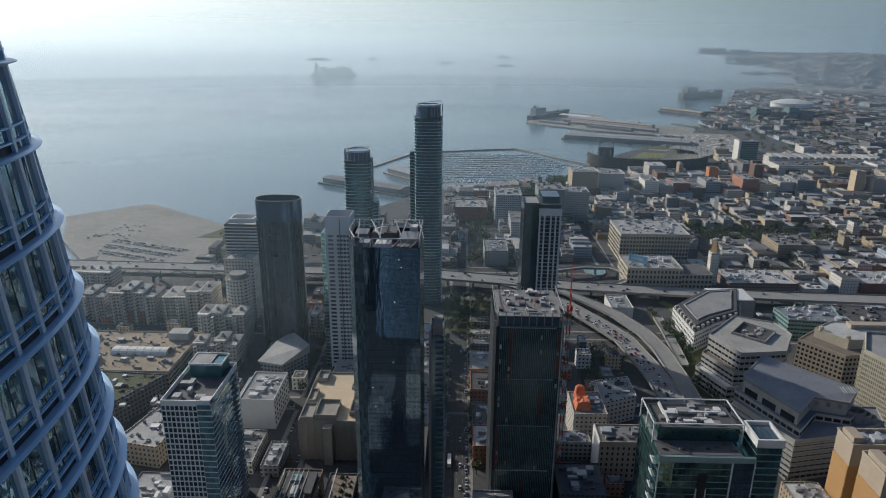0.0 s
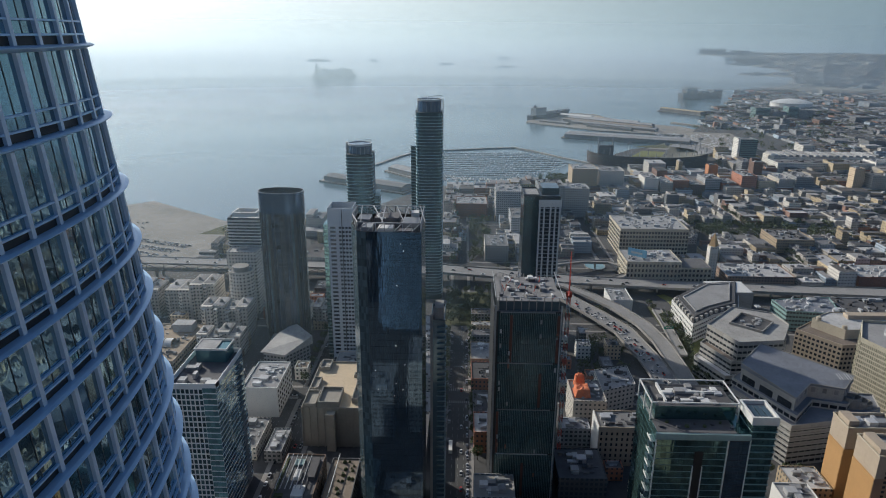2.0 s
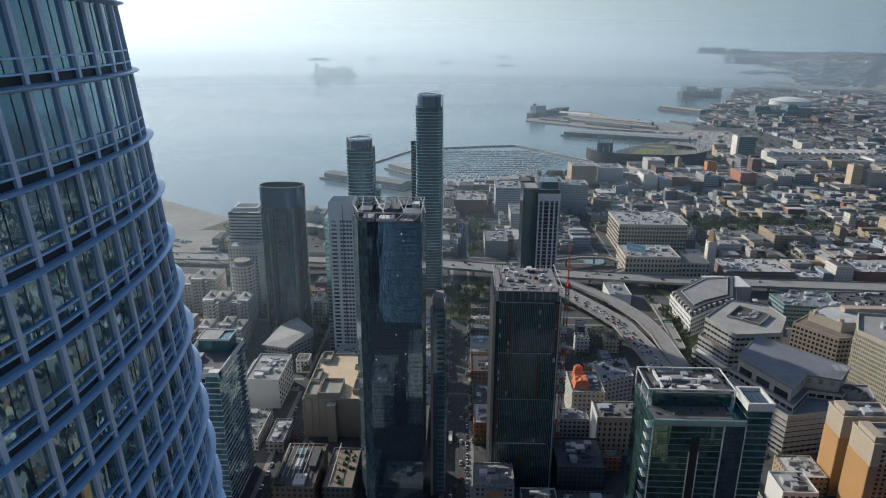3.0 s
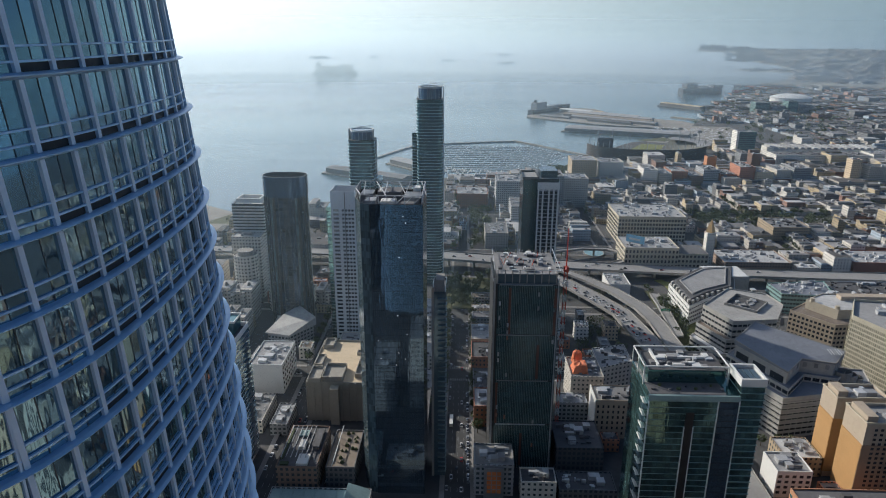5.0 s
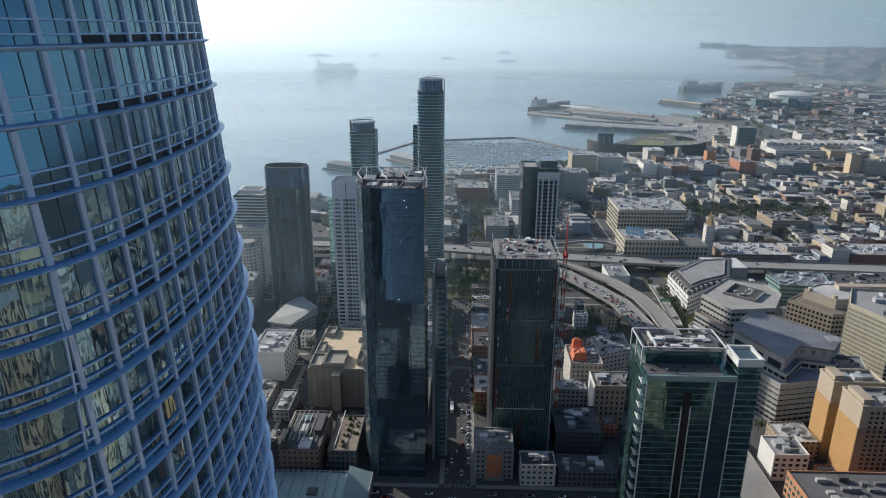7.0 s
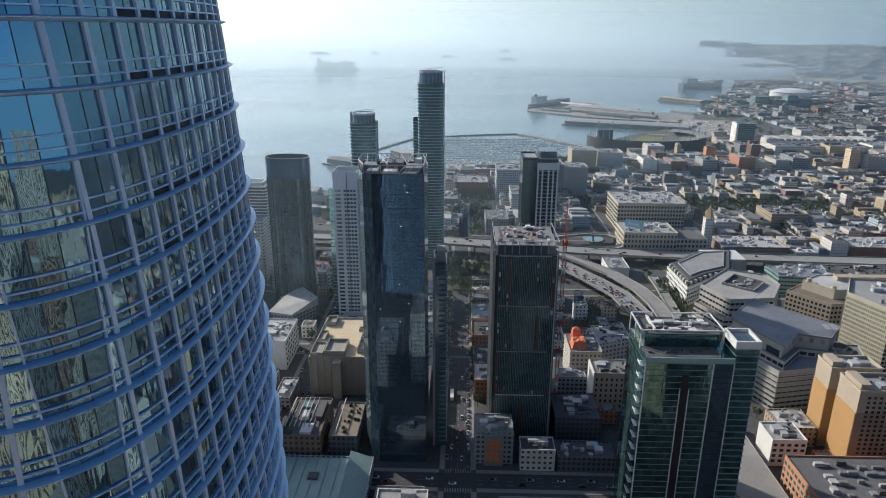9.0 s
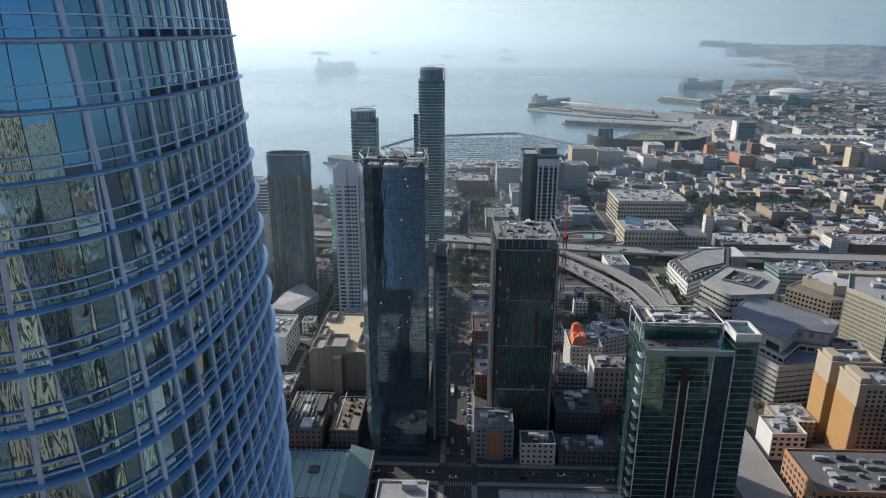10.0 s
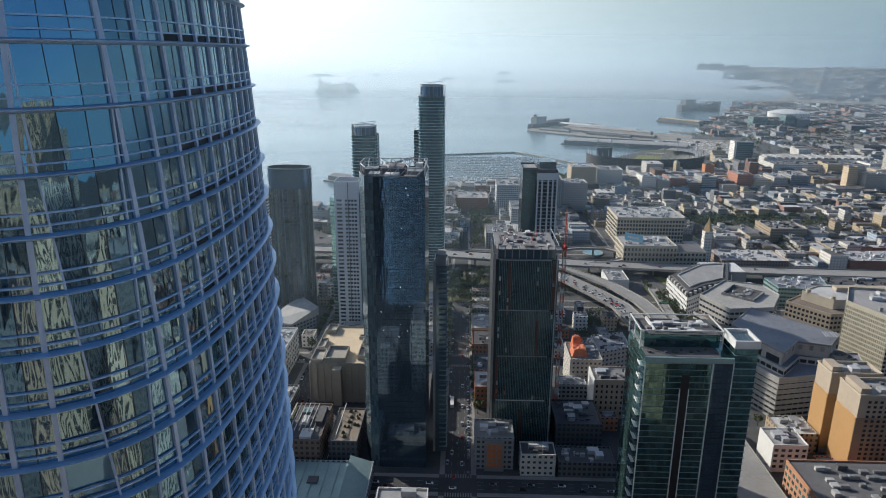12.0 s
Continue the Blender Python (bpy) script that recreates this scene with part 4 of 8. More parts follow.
def halved_tower():
    t = tower_block("apartment_tower", "slim apartment tower, half dark glass and half white columns", rect(51, 81, 527, 556), 4, 155, M_WINDOW, M_ROOFGREY, para=0, plant=0)
    grid_pieces("pane", t, 51.2, 527, 1, 0, 12.2, 4, 154, 8, 44, M_BANDGLASS, 0.8, 0.9, 0.2, 60)
    for x in (63.5, 67.3, 72.5, 76.5, 80.2):
        bm = bmesh.new()
        box(bm, x, x + 1.3, 526.2, 527, 4, 146)
        part("column", bm, M_WHITE, t, "white full-height column")
    for k in range(44):
        z = 6 + k * 3.3
        bm = bmesh.new()
        box(bm, 63.5, 81, 526.6, 527, z, z + 0.55)
        part("slab_edge", bm, M_PLANT, t)
    bm = bmesh.new()
    box(bm, 63.2, 82, 526, 556, 146, 152)
    part("crown_band", bm, M_WHITE, t, "pale crown band")
    bm = bmesh.new()
    box(bm, 66, 80, 531, 552, 155, 161)
    part("penthouse", bm, M_BLGLASS, t)
    bm = bmesh.new()
    parapet(bm, rect(50.7, 64, 526.6, 556), 155, 156.5, 0.5)
    part("parapet", bm, M_ALUDARK, t)


def exchange():
    """The windowless beige block with a sandy roof."""
    t = tower_block("warehouse", "windowless beige concrete exchange building with a sandy roof", rect(-110, -69, 392, 460), 4, 34, M_BEIGE, M_SAND, para=1.4, plant=0)
    for k in range(9):
        x = -110 + k * 5.0
        bm = bmesh.new()
        box(bm, x, x + 1.0, 391.2, 392, 4, 35)
        part("pilaster", bm, M_BEIGE, t)
    bm = bmesh.new()
    box(bm, -92, -86, 386, 392, 4, 33)
    part("lift_shaft", bm, M_BEIGE, t)
    for x0, x1, y0, y1, h in ((-109, -100, 393, 412, 3.5), (-99, -84, 394, 415, 4.5), (-76, -70, 400, 416, 4), (-76, -70, 420, 432, 3.5), (-109, -103, 416, 432, 3), (-108, -100, 446, 459, 3.5), (-80, -75, 436, 441, 2.5)):
        bm = bmesh.new()
        parapet(bm, rect(x0, x1, y0, y1), 34.1, 34.1 + h, 0.6)
        box(bm, x0 + 0.6, x1 - 0.6, y0 + 0.6, y1 - 0.6, 34.1, 33.8 + h * 0.6)
        part("roof_house", bm, M_BEIGE, t)
    for k in range(6):
        bm = bmesh.new()
        box(bm, -110.5, -110, 393 + k * 3.0, 395 + k * 3.0, 8, 30)
        part("window_strip", bm, M_WINDOW, t)
    grid_pieces("block", t, -69, 392, 0, 1, 68, 8, 32, 14, 1, M_BEIGE, 0.4, 1.0, 0.5, 14)


def low_block(name, label, pts, z1, wall, roof, n=4, seed=1, z0=4, cat="building", para=1.0):
    return tower_block(name, label, pts, z0, z1, wall, roof, para, n, cat, seed)


dark_tower()
side_tower()
ribbed_tower()
crane()
green_tower()
gridded_tower()
oval_tower()
banded_tower(-99.3, 614, 26, 27, 4, 172, "slim green banded tower with a round glass crown", 9, False)
banded_tower(-35, 668, 28, 28, 4, 206, "tallest slim green banded tower with a round glass crown", 12, True)
punched_tower()
halved_tower()
exchange()

# banded grey tower group
t = low_block("apartment_tower", "pale banded apartment tower with an open white roof frame", rect(-241, -208, 642, 670), 98, M_WINDOW, M_ROOFDARK, 0, para=3)
bands(t, rect(-241, -208, 642, 670), [8 + k * 3.3 for k in range(28)], 0.3, 1.5, M_WHITE, "floor_band")
bm = bmesh.new()
parapet(bm, inset(rect(-241, -208, 642, 670), 4.0), 101, 105.5, 1.6)
part("roof_frame", bm, M_WHITE, t, "open white roof frame")
t = low_block("apartment_tower", "pale apartment tower with a stepped top", rect(-238, -208, 622, 641), 70, F_PALE, M_ROOFLIGHT, 3, 3)
t = low_block("apartment_tower", "pale round apartment tower with a drum roof", ellipse(-218, 604, 12, 11, 24), 58, F_PALE, M_ROOFGREY, 0)
bm = bmesh.new()
cylinder(bm, -218, 604, 8, 58, 63, 20)
part("drum", bm, M_CONCRETE, t)

# ---- named lower buildings ----
def windows_on(t, pts, z0, z1, bay, storey, mat=None, fw=0.55, fh=0.5, most=24, sides=None, d=0.07):
    """Punched windows along the sides of an outline that is listed counter-clockwise."""
    k = len(pts)
    for i in range(k):
        if sides is not None and i not in sides:
            continue
        a, b = pts[i], pts[(i + 1) % k]
        ln = math.hypot(b[0] - a[0], b[1] - a[1])
        c, r = max(1, int(ln / bay)), max(1, int((z1 - z0) / storey))
        grid_pieces("window", t, a[0], a[1], (b[0] - a[0]) / ln, (b[1] - a[1]) / ln, ln, z0, z1, c, r, mat or M_WINDOW, fw, fh, d, most)


# white-walled building beside the street
t = low_block("building", "low building with a blank white end wall", rect(-163, -137, 428, 470), 28, M_WHITE, M_ROOFGREY, 6, 2)
windows_on(t, rect(-163, -137, 428, 470), 6, 27, 5, 4.2, sides=[1], fw=0.5)
bm = bmesh.new()
box(bm, -168, -163.2, 430, 470, 4, 24)
part("annex", bm, M_ROOFGREY, t)
# hall with a folded pale roof
t = low_block("hall", "low hall with a folded pale metal roof", [(-170, 504), (-151, 500), (-134, 525), (-152, 550), (-172, 545)], 17, F_GREY, M_ROOFGREY, 0)
bm = bmesh.new()
v = [bm.verts.new(p) for p in ((-173, 506, 19.0), (-150, 499, 19.5), (-132, 526, 25.5), (-153, 551, 26.5), (-166, 541, 21.0))]
w = [bm.verts.new((q.co.x, q.co.y, 18.0)) for q in v]
bm.faces.new((v[0], v[1], v[2], v[4]))
bm.faces.new((v[4], v[2], v[3]))
for i in range(5):
    bm.faces.new((w[i], w[(i + 1) % 5], v[(i + 1) % 5], v[i]))
part("folded_roof", bm, M_ROOFLIGHT, t, "pale folded roof")
# long mall-like block with a barrel skylight
pts = rect(-345, -238, 478, 552)
t = low_block("office_building", "long beige office block with a brown roof and skylight", pts, 22, M_TAN, plain("brown_roof", (0.30, 0.24, 0.17), 0.9, vary=0.3), 7, 6)
windows_on(t, pts, 5, 21, 4.2, 4.0, fw=0.7, fh=0.45, most=30, sides=[0, 1])
for i in range(7):
    bm = bmesh.new()
    for a in range(8):
        a0, a1 = math.pi * a / 8, math.pi * (a + 1) / 8
        x0 = -300 + i * 7
        p = [bm.verts.new((x0 + (6.6 if s else 0), 512 - 6.5 * math.cos(q), 22.2 + 4.5 * math.sin(q))) for s, q in ((0, a0), (1, a0), (1, a1), (0, a1))]
        bm.faces.new(p)
    part("skylight_bay", bm, M_WHITE, t, "white barrel skylight bay")
for x0, x1, y0, y1, h in ((-262, -244, 536, 548, 7), (-320, -304, 490, 500, 4), (-343, -325, 520, 540, 3)):
    bm = bmesh.new()
    box(bm, x0, x1, y0, y1, 22.1, 22.1 + h)
    part("roof_house", bm, M_ROOFLIGHT, t)
# garden-roofed block and neighbours on the left
for args in (("building", "low dark building with a planted roof terrace", [(-300, 424), (-262, 418), (-236, 470), (-300, 474)], 24, F_DARK, M_GRASS, 4, 9),
             ("building", "brown brick corner building with a flat pale roof", [(-236, 384), (-204, 378), (-196, 440), (-220, 448)], 20, F_TAN, M_ROOFLIGHT, 4, 10),
             ("building", "dark low building with roof plant", rect(-206, -172, 300, 360), 14, F_DARK, M_ROOFGREY, 8, 11),
             ("building", "low grey building with a flat roof", rect(-132, -120, 372, 400), 12, F_GREY, M_ROOFGREY, 4, 12),
             ("building", "low pale building with roof plant", rect(-172, -138, 374, 412), 13, F_PALE, M_ROOFGREY, 6, 13)):
    low_block(*args)


def stepped_flats(x, y, w, d, h, seed, label):
    """Pale apartment house with wings, bays and a stepped roof."""
    rnd = random.Random(seed)
    t = thing("apartment_house", x, y, 4, label, "apartment house")
    for i in range(4):
        x0 = x - w / 2 + i * w / 4
        hh = h - rnd.choice([0, 3, 6])
        bm = bmesh.new()
        box(bm, x0, x0 + w / 4 - 0.05, y - d / 2 + rnd.uniform(0, 5), y + d / 2, 4, 4 + hh)
        part("wing", bm, F_PALE, t)
        bm = bmesh.new()
        box(bm, x0 + 1, x0 + w / 4 - 1, y - d / 2 + 6, y + d / 2 - 1, 4 + hh, 4 + hh + 0.3)
        part("roof", bm, M_ROOFGREY, t)
        bm = bmesh.new()
        cylinder(bm, x0 + w / 8, y, 2.5, 4 + hh, 4 + hh + 3.5, 6, 1.0)
        part("roof_turret", bm, M_CONCRETE, t)
        bm = bmesh.new()
        box(bm, x0 + 2, x0 + 5, y - d / 2 - 1.2, y - d / 2 + 4, 4, 2 + hh)
        part("bay", bm, F_PALE, t)


for i, (x, y, w, d, h) in enumerate(((-385, 628, 44, 30, 32), (-330, 622, 46, 30, 36), (-272, 618, 50, 32, 38), (-222, 570, 44, 26, 34), (-215, 530, 40, 22, 26), (-395, 668, 40, 24, 40), (-180, 600, 26, 24, 30), (-130, 600, 30, 24, 26), (-100, 590, 16, 20, 30))):
    stepped_flats(x, y, w, d, h, 40 + i, "pale stepped apartment house with bay windows")

M_BROWNWALL = plain("brown_render", (0.27, 0.19, 0.13), 0.85, vary=0.15, big=0.08, fine=0.8)
M_CREAM = plain("cream_render", (0.44, 0.395, 0.31), 0.8, vary=0.15, big=0.1, fine=0.9)
# right-hand side: polygon offices
M_POLYROOF = plain("weathered_grey_roof", (0.33, 0.325, 0.31), 0.9, vary=0.4, big=0.06, fine=0.5)
M_STEPROOF = plain("brown_terrace_roof", (0.17, 0.14, 0.115), 0.9, vary=0.35, big=0.1, fine=0.8)
M_YELGLASS = coated("lit_gold_glass", (0.34, 0.33, 0.26), 0.12, 0.4, 0.02, 0.4, 0.25)
F_TEAL = facade("teal_facade", (0.16, 0.26, 0.25), 3.0, 4.2, 0.8, 0.45)
pts = [(211, 518), (224, 483), (262, 488), (281, 520), (277, 545), (247, 558)]
t = low_block("office_building", "pale polygonal office block with a square sunken roof court", pts, 46, M_PALECONC, M_POLYROOF, 0, para=1.2)
windows_on(t, pts, 30, 45, 4.0, 5.0, fw=0.8, fh=0.4, most=30, sides=[0, 1, 2])
bm = bmesh.new()
parapet(bm, [(230, 520), (251, 502), (269, 523), (249, 543)], 46.2, 48.4, 0.9)
part("court_kerb", bm, M_CONCRETE, t)
bm = bmesh.new()
prism(bm, [(231, 520), (251, 503), (268, 523), (249, 542)], 46.16, 46.4)
part("court_floor", bm, M_ROOFDARK, t)
rnd = random.Random(6)
for k in range(9):
    bm = bmesh.new()
    x, y = rnd.uniform(240, 258), rnd.uniform(514, 530)
    box(bm, x, x + rnd.uniform(1.5, 6), y, y + rnd.uniform(1.5, 5), 46.4, 46.4 + rnd.uniform(0.6, 1.8))
    part("roof_plant", bm, rnd.choice([M_PLANT, M_ROOFGREY]), t)
for k, (o, z) in enumerate(((6, 31), (12, 20))):
    bm = bmesh.new()
    q = [(x - o * 0.9, y - o * 0.7) for x, y in pts]
    prism(bm, q, 4, z)
    part("lower_step", bm, M_PALECONC, t)
    bm = bmesh.new()
    parapet(bm, inset(q, -0.2), z - 0.5, z + 1.2, 0.5)
    part("step_parapet", bm, M_PALECONC, t)
    bm = bmesh.new()
    prism(bm, inset(q, 0.5), z - 0.05, z + 0.1)
    part("step_roof", bm, M_STEPROOF if k == 0 else M_WHITE, t)
    windows_on(t, inset(q, -0.02), 5, z - 0.6, 4.4, 3.9, fw=0.82, fh=0.42, most=30, sides=[0, 1, 5], d=0.2)

pts = [(199, 430), (220, 380), (256, 388), (292, 404), (298, 424), (276, 426), (228, 464)]
t = low_block("office_building", "stepped concrete office block with a pitched roof coloured slate-blue as in shade", pts, 35, M_PALECONC, M_BLUEROOF, 0, para=1.2)
windows_on(t, pts, 5, 34, 4.2, 3.8, fw=0.8, fh=0.42, most=30, sides=[0, 1, 2], d=0.25)
for z in (12, 16, 20, 24, 28, 32):
    bm = bmesh.new()
    parapet(bm, inset(pts, -0.7), z, z + 1.1, 0.6)
    part("terrace_band", bm, M_PALECONC, t)
up = [(207, 435), (226, 392), (244, 411), (265, 405), (276, 416), (230, 458)]
bm = bmesh.new()
prism(bm, up, 35, 50)
part("upper_wall", bm, M_PALECONC, t)
mid = inset(up, -4.5)
bm = bmesh.new()
prism(bm, mid, 35.1, 40)
part("terrace_wall", bm, M_PALECONC, t)
bm = bmesh.new()
prism(bm, inset(mid, 0.4), 40, 40.15)
part("terrace_roof", bm, M_BLUEROOF, t)
bm = bmesh.new()
parapet(bm, mid, 39.9, 41, 0.4)
part("terrace_parapet", bm, M_PALECONC, t)
windows_on(t, mid, 35.6, 39.8, 5.0, 4.0, fw=0.8, fh=0.6, most=30, sides=[0, 1, 2, 3], d=0.15)
for j in (1, 2, 3):
    ln = (Vector(up[j + 1]) - Vector(up[j])).length
    for i in range(3):
        p, q = Vector(up[j]).lerp(Vector(up[j + 1]), (i + 0.25) / 3), Vector(up[j]).lerp(Vector(up[j + 1]), (i + 0.6) / 3)
        bm = bmesh.new()
        beam(bm, (p.x, p.y, 46.5), (q.x, q.y, 46.5), 0.5, 3.4)
        part("louvre", bm, M_ROOFGREY, t)
for i in range(3):
    a, b = up[0], up[1]
    bm = bmesh.new()
    f0, f1 = (i + 0.15) / 3, (i + 0.85) / 3
    p, q = Vector(a).lerp(Vector(b), f0), Vector(a).lerp(Vector(b), f1)
    beam(bm, (p.x - 0.2, p.y - 0.2, 42), (q.x - 0.2, q.y - 0.2, 42), 0.6, 6)
    part("loggia", bm, M_WINDOW, t)
bm = bmesh.new()
v = [bm.verts.new((x, y, z)) for (x, y), z in zip(inset(up, -0.8), (53.0, 50.2, 51.0, 50.6, 54.5, 57.5))]
w = [bm.verts.new((x, y, 49.6)) for x, y in inset(up, -0.8)]
for i in range(6):
    bm.faces.new((w[i], w[(i + 1) % 6], v[(i + 1) % 6], v[i]))
bm.faces.new(v)
bmesh.ops.triangulate(bm, faces=[f for f in bm.faces if len(f.verts) > 4])
part("pitched_roof", bm, M_BLUEROOF, t, "sloping roof coloured slate-blue as in shade")
for a, b in zip(inset(up, -0.8), inset(up, -0.8)[1:] + inset(up, -0.8)[:1]):
    k = inset(up, -0.8).index(a)
    zs = (53.0, 50.2, 51.0, 50.6, 54.5, 57.5)
    bm = bmesh.new()
    beam(bm, (*a, zs[k] + 0.15), (*b, zs[(k + 1) % 6] + 0.15), 0.7, 0.6)
    part("roof_edge", bm, M_CONCRETE, t)
for i in range(6):
    bm = bmesh.new()
    beam(bm, (264 + i * 1.8, 409, 55.2), (264 + i * 1.8, 416, 56.2), 0.35)
    part("roof_grille", bm, M_PLANT, t)
for i in range(3):
    bm = bmesh.new()
    parapet(bm, ellipse(274 + i * 5, 408, 6 - i, 5, 16), 35, 43 - i * 2, 0.6)
    part("round_turret", bm, M_CONCRETE, t)

t = low_block("office_tower", "beige gridded office tower with one side's glass coloured as if lit", [(299, 451), (312, 416), (352, 428), (345, 480), (318, 484)], 66, plain("beige_panels", (0.44, 0.405, 0.315), 0.7, vary=0.15), M_ROOFGREY, 6, 3, para=2)
q = [(299, 451), (312, 416), (352, 428), (345, 480), (318, 484)]
# gold panes on the lit sides hold the reflected light in their colour
windows_on(t, q, 6, 65, 1.5, 3.3, M_YELGLASS, 0.66, 0.66, 40, [0, 4])
windows_on(t, q, 6, 65, 3.4, 3.3, M_WINDOW, 0.7, 0.55, 20, [1])

for i, (x0, x1, y0, y1) in enumerate(((231, 262, 340, 357), (233, 268, 312, 334))):
    t = low_block("apartment_block", "tan apartment slab with a broad orange end wall", rect(x0, x1, y0, y1), 59, M_TAN, M_ROOFGREY, 3, 20 + i, para=1.6)
    bm = bmesh.new()
    box(bm, x0 - 0.4, x0, y0 + 0.3, y1 - 0.3, 8, 46)
    part("end_wall", bm, M_ORANGE, t, "orange painted end wall")
    # lower front; on the second slab its shade is put into a browner colour
    bm = bmesh.new()
    box(bm, x0 - 0.4, x1 if i else x0 + 13, y0 - 0.3, y0, 8, 46)
    part("front_panel", bm, M_BROWNWALL if i else M_ORANGE, t, "lower front coloured browner as in shade" if i else "orange painted lower front")
    windows_on(t, [(x0 + (4 if i else 14), y0 - 0.3), (x1, y0 - 0.3), (x1, y1), (x0, y1)], 8, 58, 3.4, 3.1, fw=0.5, fh=0.5, most=30, sides=[0], d=0.1)
    bm = bmesh.new()
    parapet(bm, rect(x0 - 0.5, x1 + 0.1, y0 - 0.4, y1 + 0.1), 60.2, 61.2, 0.7)
    part("coping", bm, M_CREAM, t)
    bm = bmesh.new()
    box(bm, x0 + 1, x0 + 7, y0 + 2, y1 - 3, 59.2, 64)
    part("lift_house", bm, M_TAN, t)

# foreground right
t = low_block("office_building", "terracotta office block with rooftop plant", rect(190, 262, 262, 300), 24, plain("terracotta_panels", (0.42, 0.22, 0.13), 0.85, vary=0.2), M_ROOFDARK, 0)
windows_on(t, rect(190, 262, 262, 300), 6, 23, 4, 4.2, M_GNGLASS, 0.6, 0.5, 40, [0, 3])
rnd = random.Random(71)
for k in range(26):
    x, y = 202 + (k % 7) * 8.0 + rnd.uniform(-4, 3), 266 + (k // 7) * 8 + rnd.uniform(-2.5, 2.5)
    bm = bmesh.new()
    box(bm, x, x + rnd.uniform(3, 6.5), y, y + rnd.uniform(1.5, 4), 24.15, 24.15 + rnd.uniform(1, 2.8))
    part("roof_plant", bm, rnd.choice([M_PLANT, M_ROOFLIGHT, M_STEEL, M_ROOFDARK]), t)
t = low_block("building", "white narrow building with a fire stair", rect(191, 212, 318, 338), 22, M_WHITE, M_ROOFGREY, 6, 23)
windows_on(t, rect(191, 212, 318, 338), 6, 21, 3.6, 3.6, sides=[0])
t = low_block("building", "small tan building with a flat pale roof", rect(206, 229, 339, 362), 17, F_TAN, M_ROOFLIGHT, 4, 24)
t = low_block("parking_deck", "pale concrete parking deck", rect(158, 186, 262, 362), 9, M_CONCRETE, M_DECK, 0, 25)

# middle blocks
for args in (("hotel", "pale building under scaffold with orange sheeting on its roof", rect(82, 106, 415, 446), 30, F_PALE, M_ROOFGREY, 5, 30),
             ("building", "pale corner building with a dark roof", [(108, 440), (136, 452), (136, 482), (108, 474)], 24, F_WHITE, M_ROOFGREY, 5, 31),
             ("building", "small grey building with a slate roof", rect(72, 92, 398, 412), 18, F_GREY, M_BLUEROOF, 1, 33),
             ("building", "low dark building with roof plant", rect(62, 92, 340, 372), 20, F_DARK, M_ROOFDARK, 9, 34),
             ("building", "black low building with tall windows", rect(60, 94, 308, 326), 13, F_DARK, M_ROOFDARK, 2, 35),
             ("building", "white corner building with bay windows", rect(37, 58, 308, 322), 18, F_WHITE, M_ROOFDARK, 3, 36),
             ("building", "grey building with an orange glazed front", rect(9, 33, 314, 336), 25, F_GREY, M_CONCRETE, 8, 37),
             ("building", "red brick building with a white roof", rect(10, 34, 388, 414), 20, F_BRICK, M_ROOFLIGHT, 2, 38),
             ("building", "dark low brick building with roof plant", rect(10, 40, 420, 455), 14, F_DARK, M_ROOFDARK, 4, 39),
             ("building", "brown low building with roof plant", rect(9, 42, 470, 500), 16, F_BRICK, M_ROOFDARK, 5, 41),
             ("building", "brown low building with a flat roof", rect(9, 44, 506, 540), 15, F_TAN, M_ROOFGREY, 5, 42),
             ("building", "low dark warehouse with a flat roof", rect(-62, -22, 372, 420), 15, F_DARK, M_ROOFDARK, 6, 43),
             ("building", "low dark warehouse with a flat roof", rect(-62, -22, 426, 456), 12, F_GREY, M_ROOFGREY, 5, 44),
             ("building", "pale corner building with a flat roof", rect(-105, -68, 470, 510), 18, F_PALE, M_ROOFGREY, 6, 47),
             ("building", "low pale building with a flat roof", rect(-60, -24, 470, 520), 16, F_PALE, M_ROOFGREY, 6, 48),
             ("building", "low grey building with a flat roof", rect(-62, -22, 540, 590), 18, F_GREY, M_ROOFLIGHT, 6, 49)):
    low_block(*args)
grid_pieces("orange_panel", low_block("shop_front", "small grey shop front with orange panels", rect(15, 27, 311.5, 313.5), 24, M_STEEL, M_ROOFDARK, 0, 5), 16.5, 311.5, 1, 0, 9, 7, 23, 3, 5, plain("orange_glazing", (0.55, 0.17, 0.05), 0.4, vary=0.2), 0.8, 0.75, 0.12, 15)
M_SHEET = plain("orange_sheet", (0.60, 0.17, 0.07), 0.7, vary=0.3, big=0.3, fine=0.8)
for x0, x1, y0, y1, h in ((84, 96, 420, 434, 6.5), (86, 94, 437, 444, 9.0)):
    rs = random.Random(int(h * 10))
    bm = bmesh.new()
    n = 7
    g = [[bm.verts.new((x0 + (x1 - x0) * i / n + rs.uniform(-0.4, 0.4), y0 + (y1 - y0) * j / n + rs.uniform(-0.4, 0.4), 30.2 + (0 if i in (0, n) or j in (0, n) else h * rs.uniform(0.75, 1.0)))) for i in range(n + 1)] for j in range(n + 1)]
    for j in range(n):
        for i in range(n):
            bm.faces.new((g[j][i], g[j][i + 1], g[j + 1][i + 1], g[j + 1][i]))
    tagged(part("roof_sheeting", bm, M_SHEET, None), "crumpled orange protective sheeting over a roof", "sheeting")
t = low_block("building", "pale building with a blank side wall whitened as if sunlit", rect(93, 128, 377, 398), 33, M_TAN, M_ROOFGREY, 7, 32)
windows_on(t, rect(93, 128, 377, 398), 6, 31, 3.4, 4.0, fw=0.35, fh=0.5, sides=[0])
# white strip on the sun side puts the sunlight into the wall's colour
bm = bmesh.new()
box(bm, 92.5, 92.97, 377, 398, 4, 34)
